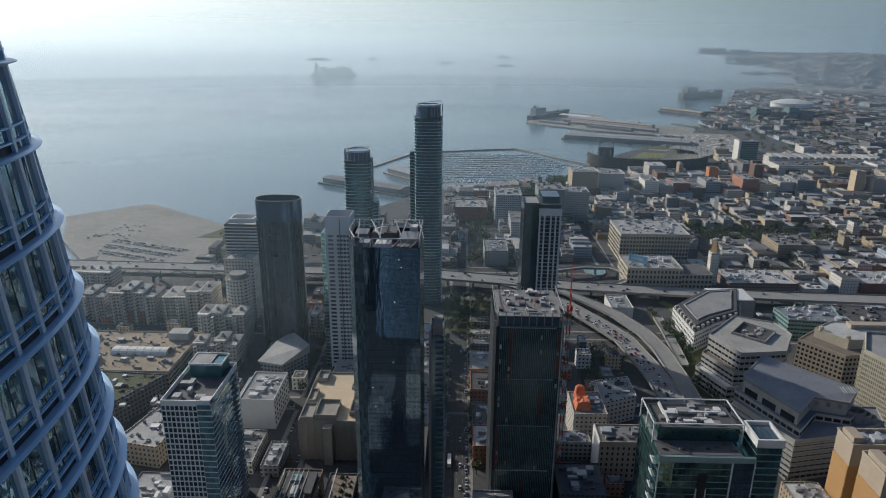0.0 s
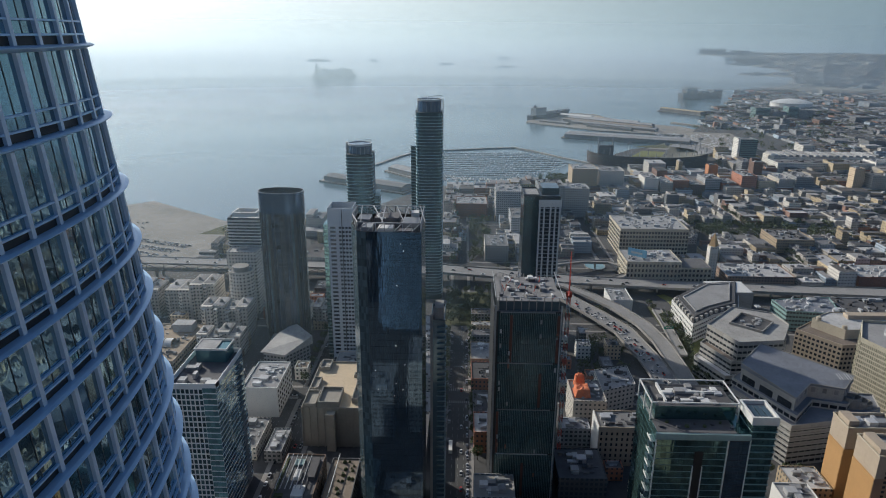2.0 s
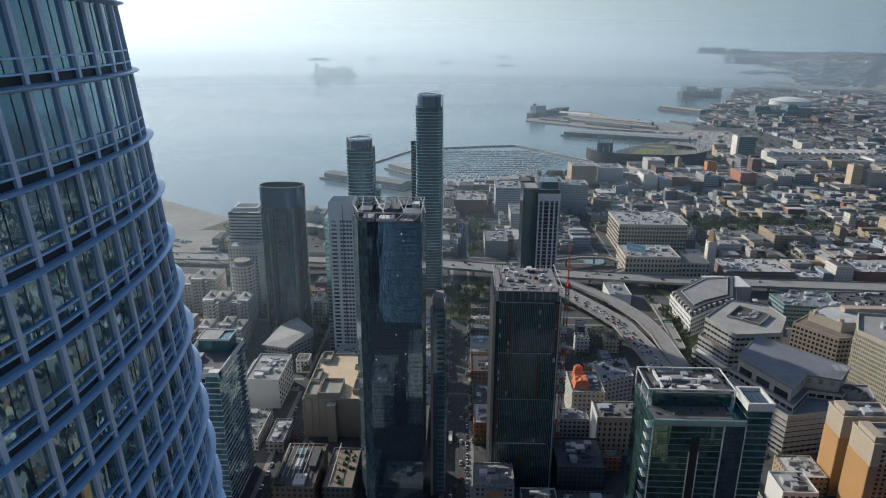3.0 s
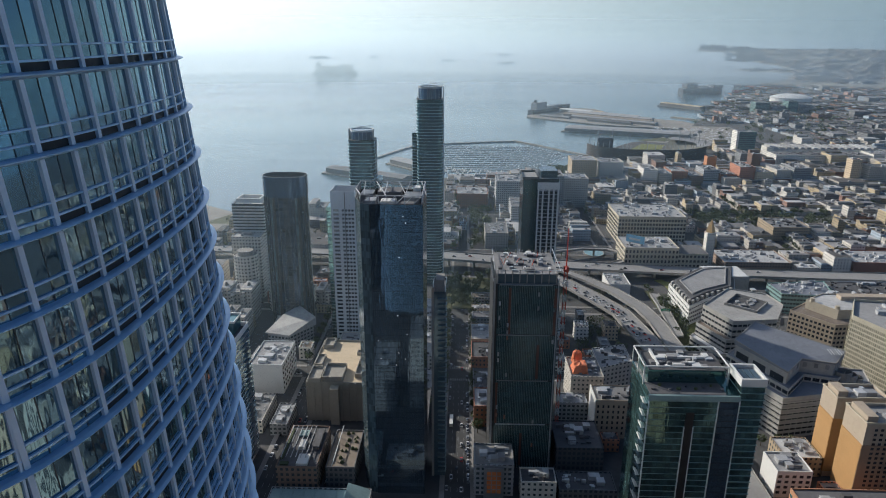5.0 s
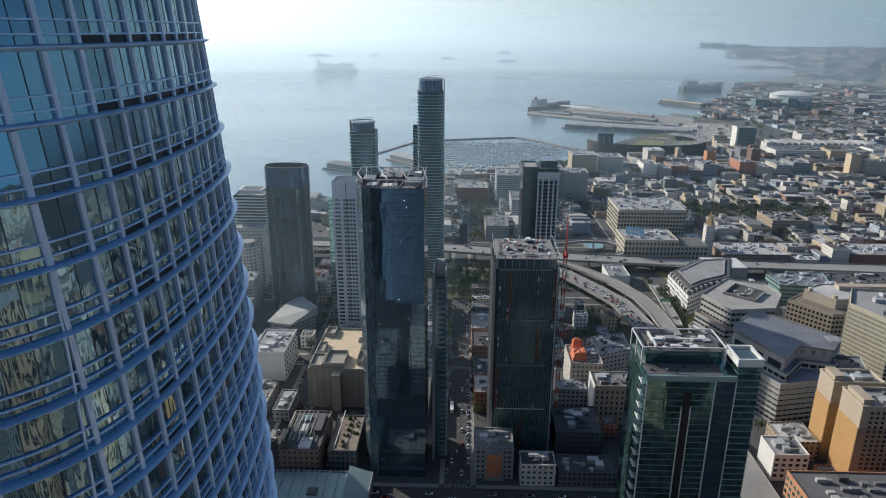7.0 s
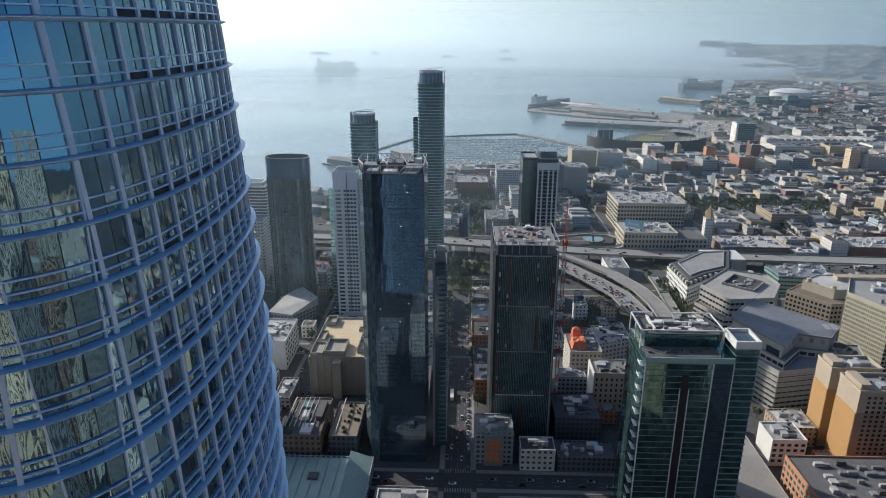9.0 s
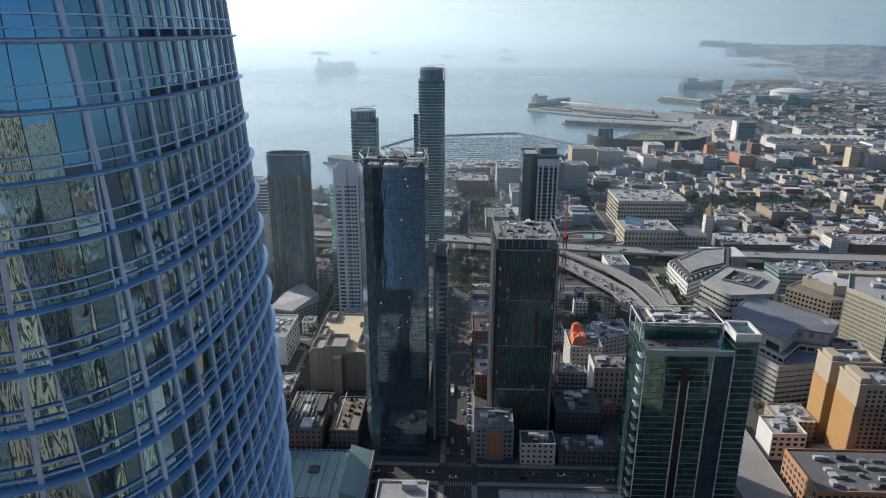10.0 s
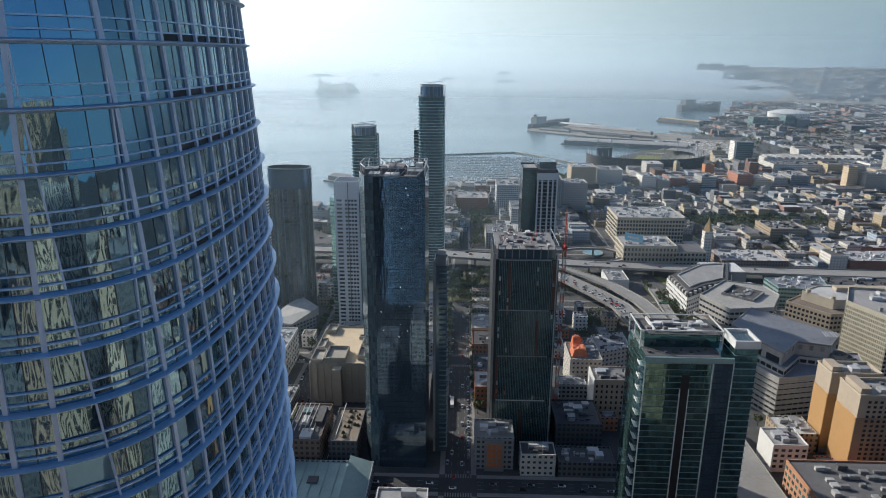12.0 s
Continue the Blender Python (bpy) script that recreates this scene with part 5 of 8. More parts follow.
part("side_wall", bm, M_WHITE, t, "side wall whitened as if sunlit")



def garden_houses():
    """Two dark houses with planted roof terraces behind the transit hall."""
    rnd = random.Random(91)
    t = low_block("building", "dark brick house with a pergola roof terrace", rect(-111, -86, 312, 356), 22, F_BROWN, M_ROOFDARK, 0, 45)
    for k in range(6):
        bm = bmesh.new()
        beam(bm, (-109 + k * 3.0, 318, 25.4), (-109 + k * 3.0, 352, 25.4), 0.35, 0.5)
        part("pergola_beam", bm, M_PLANT, t)
    for y in (320, 330, 340, 350):
        for x in (-109, -94):
            bm = bmesh.new()
            beam(bm, (x, y, 22), (x, y, 25.3), 0.3)
            part("pergola_post", bm, M_PLANT, t)
    for x0, x1, y0, y1, h, m in ((-109, -104, 314, 317, 0.9, M_LEAF), (-110, -108.4, 320, 352, 1.0, M_LEAF), (-101, -97, 330, 338, 2.4, M_WHITE), (-99, -92, 314, 324, 1.6, M_WHITE), (-92, -88, 330, 350, 2.8, M_ROOFDARK), (-104, -98, 344, 350, 1.2, M_TEAL)):
        bm = bmesh.new()
        box(bm, x0, x1, y0, y1, 22.15, 22.15 + h)
        part("planter" if m is M_LEAF else "roof_plant", bm, m, t)
    t = low_block("building", "small house with raking white roof beams and a garden", rect(-82, -64, 318, 358), 18, F_DARK, M_ROOFBROWN, 0, 46)
    for k in range(7):
        bm = bmesh.new()
        beam(bm, (-83.5, 320 + k * 6, 5), (-77, 320 + k * 6, 22.5), 0.5)
        part("raking_beam", bm, M_WHITE, t)
    for z, x in ((11, -81.4), (16.5, -79.4), (22.3, -77.2)):
        bm = bmesh.new()
        beam(bm, (x, 319, z), (x, 358, z), 0.4)
        part("raking_rail", bm, M_WHITE, t)
    for k in range(14):
        bm = bmesh.new()
        x, y, r = rnd.uniform(-75, -66), rnd.uniform(322, 356), rnd.uniform(0.8, 1.7)
        cylinder(bm, x, y, r, 18.2, 18.9 + r * 0.7, 7, r * 0.45)
        part("shrub", bm, M_LEAF, t)


M_ROOFBROWN = plain("brown_gravel_roof", (0.20, 0.165, 0.13), 0.9, vary=0.3, big=0.07, fine=0.5, shift=0.3)
garden_houses()
# transit hall and the street in front
t = low_block("transit_hall", "long low hall with a pale green metal roof", rect(-112, -52, 262, 306), 12, F_GREY, M_TEAL, 0)
for k in range(9):
    bm = bmesh.new()
    box(bm, -112 + k * 6.6, -111.6 + k * 6.6, 262, 306, 12.2, 12.7)
    part("roof_seam", bm, M_TEAL, t)
bm = bmesh.new()
box(bm, -88, -82, 284, 290, 12.2, 13.2)
part("hatch", bm, M_ROOFDARK, t)
bm = bmesh.new()
v = [bm.verts.new(p) for p in ((-66, 262, 12.3), (-52, 262, 12.3), (-52, 306, 12.3), (-66, 306, 12.3), (-66, 262, 17), (-66, 306, 17))]
for f in ((0, 1, 4), (3, 5, 2), (1, 2, 5, 4), (0, 4, 5, 3)):
    bm.faces.new([v[i] for i in f])
part("roof_monitor", bm, M_TEAL, t)
t = low_block("kiosk", "low flat-roofed street building", rect(-48, -20, 268, 286), 7, M_CONCRETE, M_ROOFGREY, 1, 3)
t = low_block("transit_canopy", "long pale metal canopy roof over a bus deck", rect(22, 92, 252, 274), 11, M_CONCRETE, M_ROOFLIGHT, 0)
for k in range(8):
    bm = bmesh.new()
    box(bm, 22 + k * 9, 22.5 + k * 9, 252, 274, 11.2, 11.7)
    part("roof_seam", bm, M_ROOFGREY, t)

# billboard building, long white offices, clock tower and others beyond the freeway
pts = rect(192, 255, 724, 772)
t = low_block("office_building", "cream concrete office building carrying a rooftop billboard", pts, 31, M_CREAM, M_ROOFGREY, 12, 50)
windows_on(t, pts, 6, 30, 4.0, 5.2, fw=0.5, fh=0.55, most=30, sides=[0, 3])
bm = bmesh.new()
box(bm, 255.1, 291, 727, 762, 4, 24)
part("wing", bm, M_CREAM, t)
bm = bmesh.new()
box(bm, 256, 290, 728, 761, 24, 24.2)
part("wing_roof", bm, M_ROOFDARK, t)
windows_on(t, rect(255.1, 291, 727, 762), 6, 23.5, 4.4, 5.2, fw=0.6, fh=0.5, most=30, sides=[0])
t = thing("billboard", 206, 736, 31, "blue billboard on a steel frame on a roof", "billboard")
bm = bmesh.new()
beam(bm, (197, 744, 38.5), (215, 730, 38.5), 0.6, 9)
part("board", bm, plain("blue_poster", (0.25, 0.52, 0.70), 0.6, vary=0.2, big=0.2), t)
bm = bmesh.new()
beam(bm, (200, 741.2, 38.5), (211, 732.6, 38.5), 0.2, 2.4)
for v in bm.verts:
    v.co += Vector((-0.45, -0.65, 0))
part("writing_bar", bm, M_WHITE, t)
for x, y in ((199, 743), (206, 737.5), (213, 732)):
    bm = bmesh.new()
    beam(bm, (x, y, 31), (x, y, 36), 0.4)
    part("post", bm, M_STEEL, t)
t = thing("clock_tower", 299, 752, 4, "pale clock tower with a brown pointed roof", "clock tower")
bm = bmesh.new()
box(bm, 294, 304, 747, 757, 4, 44)
part("shaft", bm, F_PALE, t)
bm = bmesh.new()
cylinder(bm, 299, 752, 6.2, 44, 60, 4, 0.3)
part("spire", bm, plain("copper_roof", (0.42, 0.28, 0.13), 0.7), t)
for c in ((293.9, 752), (299, 746.9)):
    bm = bmesh.new()
    cylinder(bm, 0, 0, 2.4, 0, 0.2, 20)
    m = pose(c[0], c[1], 38, 90, 0, 0) if c[1] < 750 else pose(c[0], c[1], 38, 0, -90, 0)
    for v in bm.verts:
        v.co = m @ v.co
    part("clock_face", bm, M_WHITE, t)
pts = rect(207, 296, 830, 900)
t = low_block("office_building", "long white office building with deep window bays", pts, 40, M_CREAM, M_ROOFLIGHT, 10, 51)
windows_on(t, pts, 6, 38, 4.0, 4.6, fw=0.68, fh=0.6, most=30, sides=[0, 3])
pts = [(215, 626), (217, 566), (245, 590), (275, 607), (301, 675), (256, 667)]
t = low_block("office_building", "pale wedge-shaped building with a dark roof", pts, 24, M_WHITE, M_ROOFDARK, 5, 52)
windows_on(t, pts, 6, 23, 3.6, 3.6, fw=0.5, fh=0.5, most=24, sides=[0, 1, 2])
bm = bmesh.new()
box(bm, 262, 303, 640, 674, 4.05, 28)
part("rear_block", bm, M_ROOFGREY, t, "plain grey rear block")
bm = bmesh.new()
box(bm, 263, 302, 641, 673, 28, 28.3)
part("rear_roof", bm, M_WHITE, t)
top = inset(pts, 4.0)
bm = bmesh.new()
lo, hi = [bm.verts.new((*p, 25.3)) for p in inset(pts, 0.7)], [bm.verts.new((*p, 29.5)) for p in top]
for i in range(6):
    bm.faces.new((lo[i], lo[(i + 1) % 6], hi[(i + 1) % 6], hi[i]))
bm.faces.new(hi)
part("mansard", bm, M_ROOFDARK, t, "dark mansard roof")
bm = bmesh.new()
parapet(bm, inset(pts, 9.0), 29.4, 30.6, 1.2)
prism(bm, inset(pts, 10.2), 29.52, 29.7)
part("roof_court", bm, M_ROOFGREY, t)
for i in (0, 1, 2):
    a, b = Vector(inset(pts, 1.6)[i]), Vector(inset(pts, 1.6)[i + 1])
    n = int((b - a).length / 8)
    u = (b - a).normalized()
    for k in range(n):
        p = a.lerp(b, (k + 0.5) / n)
        bm = bmesh.new()
        beam(bm, (p.x - u.x * 1.6, p.y - u.y * 1.6, 27.2), (p.x + u.x * 1.6, p.y + u.y * 1.6, 27.2), 2.2, 3.4)
        part("dormer", bm, M_PALECONC, t)
    bm = bmesh.new()
    beam(bm, (a.x, a.y, 20.2), (b.x, b.y, 20.2), 3.7, 0.6)
    part("cornice", bm, M_WHITE, t)
low_block("office_building", "teal glass-fronted low office building", [(318, 632), (320, 602), (370, 596), (380, 640)], 24, F_TEAL, M_BLUEROOF, 12, 53)
low_block("building", "long grey warehouse with a dark roof", rect(384, 470, 600, 650), 20, F_GREY, M_ROOFDARK, 10, 54)
pts = [(298, 540), (322, 508), (420, 522), (420, 560), (330, 566)]
t = low_block("office_building", "beige office building with terraces and many windows", pts, 33, M_TAN, M_STEPROOF, 0, 55)
windows_on(t, pts, 6, 32, 3.6, 4.0, fw=0.6, fh=0.5, most=30, sides=[0, 1])
up2 = [(314, 546), (330, 521), (420, 533), (420, 557), (336, 561)]
bm = bmesh.new()
prism(bm, up2, 33, 41)
parapet(bm, up2, 40.9, 42, 0.5)
part("upper_wall", bm, M_CREAM, t)
bm = bmesh.new()
prism(bm, inset(up2, 0.6), 41, 41.15)
part("upper_roof", bm, M_ROOFLIGHT, t)
for x, y in ((318, 543), (331, 525), (352, 527), (374, 530), (396, 533), (416, 536)):
    bm = bmesh.new()
    cylinder(bm, x, y, 2.4, 41, 44.5, 12, 1.9)
    part("roof_turret", bm, M_CREAM, t)
bm = bmesh.new()
box(bm, 345, 415, 546, 554, 41.15, 45)
part("roof_house", bm, M_TAN, t)
low_block("market_hall", "low brown market hall with a pale flat roof", rect(310, 388, 726, 775), 14, F_BROWN, M_ROOFLIGHT, 8, 62)
low_block("warehouse", "long red brick warehouse with pale roof strips", rect(462, 566, 728, 775), 15, M_BRICK, M_ROOFLIGHT, 9, 63)
low_block("building", "small white flat-roofed depot", rect(158, 181, 645, 680), 15, M_WHITE, M_ROOFLIGHT, 1, 56, z0=4)
low_block("building", "grey parking building with a flat roof", rect(390, 480, 440, 500), 16, F_GREY, M_ROOFGREY, 8, 57)
low_block("building", "low pale building with a flat roof", rect(300, 380, 330, 390), 18, F_PALE, M_ROOFGREY, 10, 58)


# ---- elevated roads ----
def ribbon(name, label, path, mat=None, thick=1.6, wall=1.1, group=""):
    """An elevated road: deck, side walls and lane lines along rows of (x, y, z, width)."""
    t = thing(name, path[0][0], path[0][1], 4, label, "road", group)
    pts = [Vector(p[:3]) for p in path]
    nor = []
    for i in range(len(pts)):
        d = pts[min(i + 1, len(pts) - 1)] - pts[max(i - 1, 0)]
        nor.append(Vector((-d.y, d.x, 0)).normalized())

    def strip(o0, o1, z0, z1, m, nm):
        bm = bmesh.new()
        rows = []
        for p, q, (_, _, _, w) in zip(pts, nor, path):
            a, b = p + q * (w / 2 * o0[0] + o0[1]), p + q * (w / 2 * o1[0] + o1[1])
            rows.append([bm.verts.new((a.x, a.y, p.z + z0)), bm.verts.new((b.x, b.y, p.z + z0)), bm.verts.new((b.x, b.y, p.z + z1)), bm.verts.new((a.x, a.y, p.z + z1))])
        for a, b in zip(rows, rows[1:]):
            for k in range(4):
                bm.faces.new((a[k], a[(k + 1) % 4], b[(k + 1) % 4], b[k]))
        bm.faces.new(rows[0])
        bm.faces.new(rows[-1][::-1])
        bmesh.ops.recalc_face_normals(bm, faces=bm.faces)
        part(nm, bm, m, t)

    strip((-1, 0), (1, 0), -thick, 0, mat or M_DECK, "deck")
    strip((-1, -0.1), (-1, 0.4), 0.0, wall, M_CONCRETE, "side_wall")
    strip((1, -0.4), (1, 0.1), 0.0, wall, M_CONCRETE, "side_wall")
    lanes = max(1, int(path[0][3] / 3.7) - 1)
    for k in range(1, lanes + 1):
        f = -1 + 2 * k / (lanes + 1)
        strip((f, -0.1), (f, 0.1), 0.004, 0.02, M_LINE, "lane_line")
    for i in range(len(pts) - 1):
        n = max(1, int((pts[i + 1] - pts[i]).length / 28))
        for k in range(n):
            p = pts[i].lerp(pts[i + 1], (k + 0.5) / n)
            if p.z < 7:
                continue
            bm = bmesh.new()
            cylinder(bm, p.x, p.y, 1.3, 3.9, p.z - thick + 0.05, 10)
            part("pillar", bm, M_CONCRETE, t)
    return t


FWY = [(-30, 733, 17, 28), (60, 718, 16, 28), (130, 707, 15, 26), (240, 697, 14, 24), (360, 689, 14, 24), (470, 683, 14, 26), (700, 668, 14, 28), (1000, 650, 14, 28)]
RAMP = [(40, 719, 15.6, 12), (80, 688, 15.4, 15), (112, 652, 15, 18), (137, 609, 14.4, 20), (155, 574, 13.6, 20), (166, 524, 11.5, 20), (171, 480, 9.4, 20), (172, 430, 7.4, 19), (171, 370, 4.6, 18)]
RAMP_C = [(108, 697, 15, 9), (140, 660, 14.4, 12), (160, 631, 14, 14), (178, 590, 13.2, 15), (185, 557, 12, 15), (188, 507, 10, 15), (188, 460, 8, 14), (187, 400, 6, 12)]
RAMP_B = [(205, 640, 8, 9), (203, 600, 9.5, 9), (200, 560, 10.5, 9), (198, 530, 11, 8)]
ribbon("freeway", "elevated concrete freeway with light traffic", FWY)
ribbon("ramp", "curving concrete freeway ramp full of cars", RAMP)
ribbon("ramp", "plain concrete ramp deck beside the busy one", RAMP_C)
ribbon("ramp", "narrow side ramp joining the curved ramp", RAMP_B)
ribbon("ramp", "concrete ramp joining the freeway", [(60, 742, 16, 9), (110, 758, 15, 9), (150, 775, 14, 9), (182, 776, 13.2, 9), (200, 758, 12.4, 9), (196, 734, 12.8, 9), (176, 716, 13.6, 9), (150, 712, 14.2, 8)])


def bridge():
    t = thing("bridge", -260, 715, 4, "double-deck steel truss bridge approach with traffic", "bridge")
    a, b = Vector((-900, 700, 40)), Vector((-30, 733, 17))
    n = 44
    bm = bmesh.new()
    d = (b - a).normalized()
    s = Vector((-d.y, d.x, 0)).normalized()
    for z, h, m in ((0, 1.2, 0), (-8.5, 1.0, 0)):
        beam(bm, a + Vector((0, 0, z)), b + Vector((0, 0, z)), 22, h)
    part("deck", bm, M_DECK, t)
    for side in (-11, 11):
        for z in (0.9, -8.0):
            bm = bmesh.new()
            beam(bm, a + s * side + Vector((0, 0, z)), b + s * side + Vector((0, 0, z)), 0.5, 1.0)
            part("side_rail", bm, M_STEEL, t)
        for i in range(n):
            p, q = a.lerp(b, i / n) + s * side, a.lerp(b, (i + 1) / n) + s * side
            bm = bmesh.new()
            zt, zb = -0.5, -8.5
            up, dn = (zt, zb) if i % 2 else (zb, zt)
            beam(bm, p + Vector((0, 0, up)), q + Vector((0, 0, dn)), 0.7)
            beam(bm, p + Vector((0, 0, zt)), p + Vector((0, 0, zb)), 0.5)
            part("truss_web", bm, M_STEEL, t)
    for i in range(12):
        p = a.lerp(b, (i + 0.5) / 12)
        for side in (-9, 9):
            bm = bmesh.new()
            q = p + s * side
            box(bm, q.x - 1.3, q.x + 1.3, q.y - 1.3, q.y + 1.3, -3, p.z - 8.8)
            part("tower_leg", bm, M_CONCRETE, t)
        bm = bmesh.new()
        beam(bm, p + s * -9 + Vector((0, 0, -12)), p + s * 9 + Vector((0, 0, -12)), 1.5)
        part("cross_beam", bm, M_CONCRETE, t)


bridge()


# ---- streets ----
def street(x0, x1, y0, y1, cuts, label):
    """A street with dashed lane lines, and pavements broken at the cross streets."""
    long_y = (y1 - y0) > (x1 - x0)
    top = 4.06 if long_y else 4.10
    bm = bmesh.new()
    box(bm, x0, x1, y0, y1, 3.9, top)
    ob = tagged(part("road", bm, M_ASPHALT, None), label, "road", kind="structure")
    lines, kerbs = bmesh.new(), bmesh.new()
    a0, a1 = (y0, y1) if long_y else (x0, x1)
    stops = [a0] + [q for c, w in cuts if a0 + w < c < a1 - w for q in (c - w - 3.4, c + w + 3.4)] + [a1]
    for p, q in zip(stops[::2], stops[1::2]):
        if q - p < 6:
            continue
        for s in ((x0 - 3.2, x1) if long_y else (y0 - 3.2, y1)):
            box(kerbs, *((s, s + 3.2, p, q) if long_y else (p, q, s, s + 3.2)), 3.9, 4.22)
        for g in (0.25, 0.5, 0.75):
            c = (x0 + (x1 - x0) * g) if long_y else (y0 + (y1 - y0) * g)
            k = p
            while k < q - 4:
                box(lines, *((c - 0.1, c + 0.1, k, k + 4) if long_y else (k, k + 4, c - 0.1, c + 0.1)), top + 0.004, top + 0.014)
                k += 9
    tagged(part("pavement", kerbs, M_PAVING, None), "pale concrete kerbed pavement", "pavement", kind="structure")
    part("lane_line", lines, M_LINE, ob)


XS = [-118, -1, 185, 425, 665, 905, 1145, 1385]
YS = [297, 465, 600, 785, 975, 1160, 1330]
for x in XS[:5]:
    street(x - 8, x + 8, 180 if x != 185 else 800, 1330 if x > 100 else (1200 if x > -50 else 690), [(y, 7) for y in YS[:5]], "asphalt city street with dashed lane lines")
for y in YS[:5]:
    street(-400 if y < 700 else -20, 1000, y - 7, y + 7, [(x, 8) for x in XS[:5]], "asphalt cross street with dashed lane lines")
for y in (306, 288, 455, 474):
    bm = bmesh.new()
    for k in range(11):
        box(bm, -8.5 + k * 1.5, -7.8 + k * 1.5, y - 1.8, y + 1.8, 4.066, 4.08)
    tagged(part("crosswalk", bm, M_LINE, None), "worn white crosswalk stripes on asphalt", "road marking", kind="structure")

# ---- generic city blocks ----
TAKEN = [(-420, 310, 250, 705), (-30, 310, 640, 780), (300, 1100, 640, 718), (305, 392, 718, 780), (458, 570, 718, 780), (130, 215, 590, 800), (190, 305, 650, 720), (200, 305, 824, 906), (200, 400, 560, 680), (290, 310, 742, 762), (380, 480, 595, 655), (290, 425, 430, 570)]


def in_land(x, y, m=14):
    """True inside the shoreline, m metres from it on the water's side."""
    inside = False
    for (ax, ay), (bx, by) in zip(SHORE, SHORE[1:] + SHORE[:1]):
        if (ay > y) != (by > y) and x - m < (bx - ax) * (y - ay) / (by - ay) + ax:
            inside = not inside
    return inside


def clear(x0, x1, y0, y1):
    return not any(x0 < b and x1 > a and y0 < d and y1 > c for a, b, c, d in TAKEN)


def split(x0, x1, y0, y1, rnd, small, big):
    w, d = x1 - x0, y1 - y0
    if (w < big and d < big) and (rnd.random() < 0.6 or (w < small * 1.6 and d < small * 1.6)):
        return [(x0, x1, y0, y1)]
    if w < small * 1.2 and d < small * 1.2:
        return [(x0, x1, y0, y1)]
    f = rnd.uniform(0.38, 0.62)
    if w > d:
        return split(x0, x0 + w * f, y0, y1, rnd, small, big) + split(x0 + w * f, x1, y0, y1, rnd, small, big)
    return split(x0, x1, y0, y0 + d * f, rnd, small, big) + split(x0, x1, y0 + d * f, y1, rnd, small, big)


terminal = low_block("terminal_building", "long white low building with a serrated roof", rect(690, 930, 1478, 1535), 24, F_WHITE, M_ROOFGREY, 0, 61)
for k in range(16):
    bm = bmesh.new()
    box(bm, 694 + k * 14.6, 703 + k * 14.6, 1480, 1532, 24.2, 28.5)
    part("roof_monitor", bm, M_ROOFLIGHT, terminal)
TAKEN += [(8, 42, 790, 1060), (680, 940, 1470, 1545), (345, 560, 912, 970), (150, 192, 765, 815)]
TAKEN += [(290, 560, 1425, 1705), (1000, 1230, 2350, 2440), (1320, 1640, 3240, 3480), (520, 780, 1640, 2010), (430, 600, 1700, 1830), (140, 330, 1290, 1440)]
WALLS = [(F_PALE, "pale"), (F_WHITE, "white"), (F_GREY, "grey"), (F_BRICK, "red brick"), (F_TAN, "tan"), (F_CREAM, "cream"), (F_BROWN, "brown"), (F_DARK, "dark grey"), (F_BRICK, "brick"), (F_CREAM, "yellowish")]
ROOFS = [(M_ROOFLIGHT, "pale"), (M_ROOFGREY, "grey"), (M_ROOFDARK, "dark"), (M_ROOFGREY, "gravel"), (M_ROOFDARK, "tarred"), (M_ROOFBROWN, "brownish")]
GREEN = [(108, 1091), (150, 1200), (205, 1290), (250, 1380)]


def near_green(x, y, d=34):
    return any((Vector((x, y)) - Vector(p).lerp(Vector(q), f / 6)).length < d for p, q in zip(GREEN, GREEN[1:]) for f in range(7))


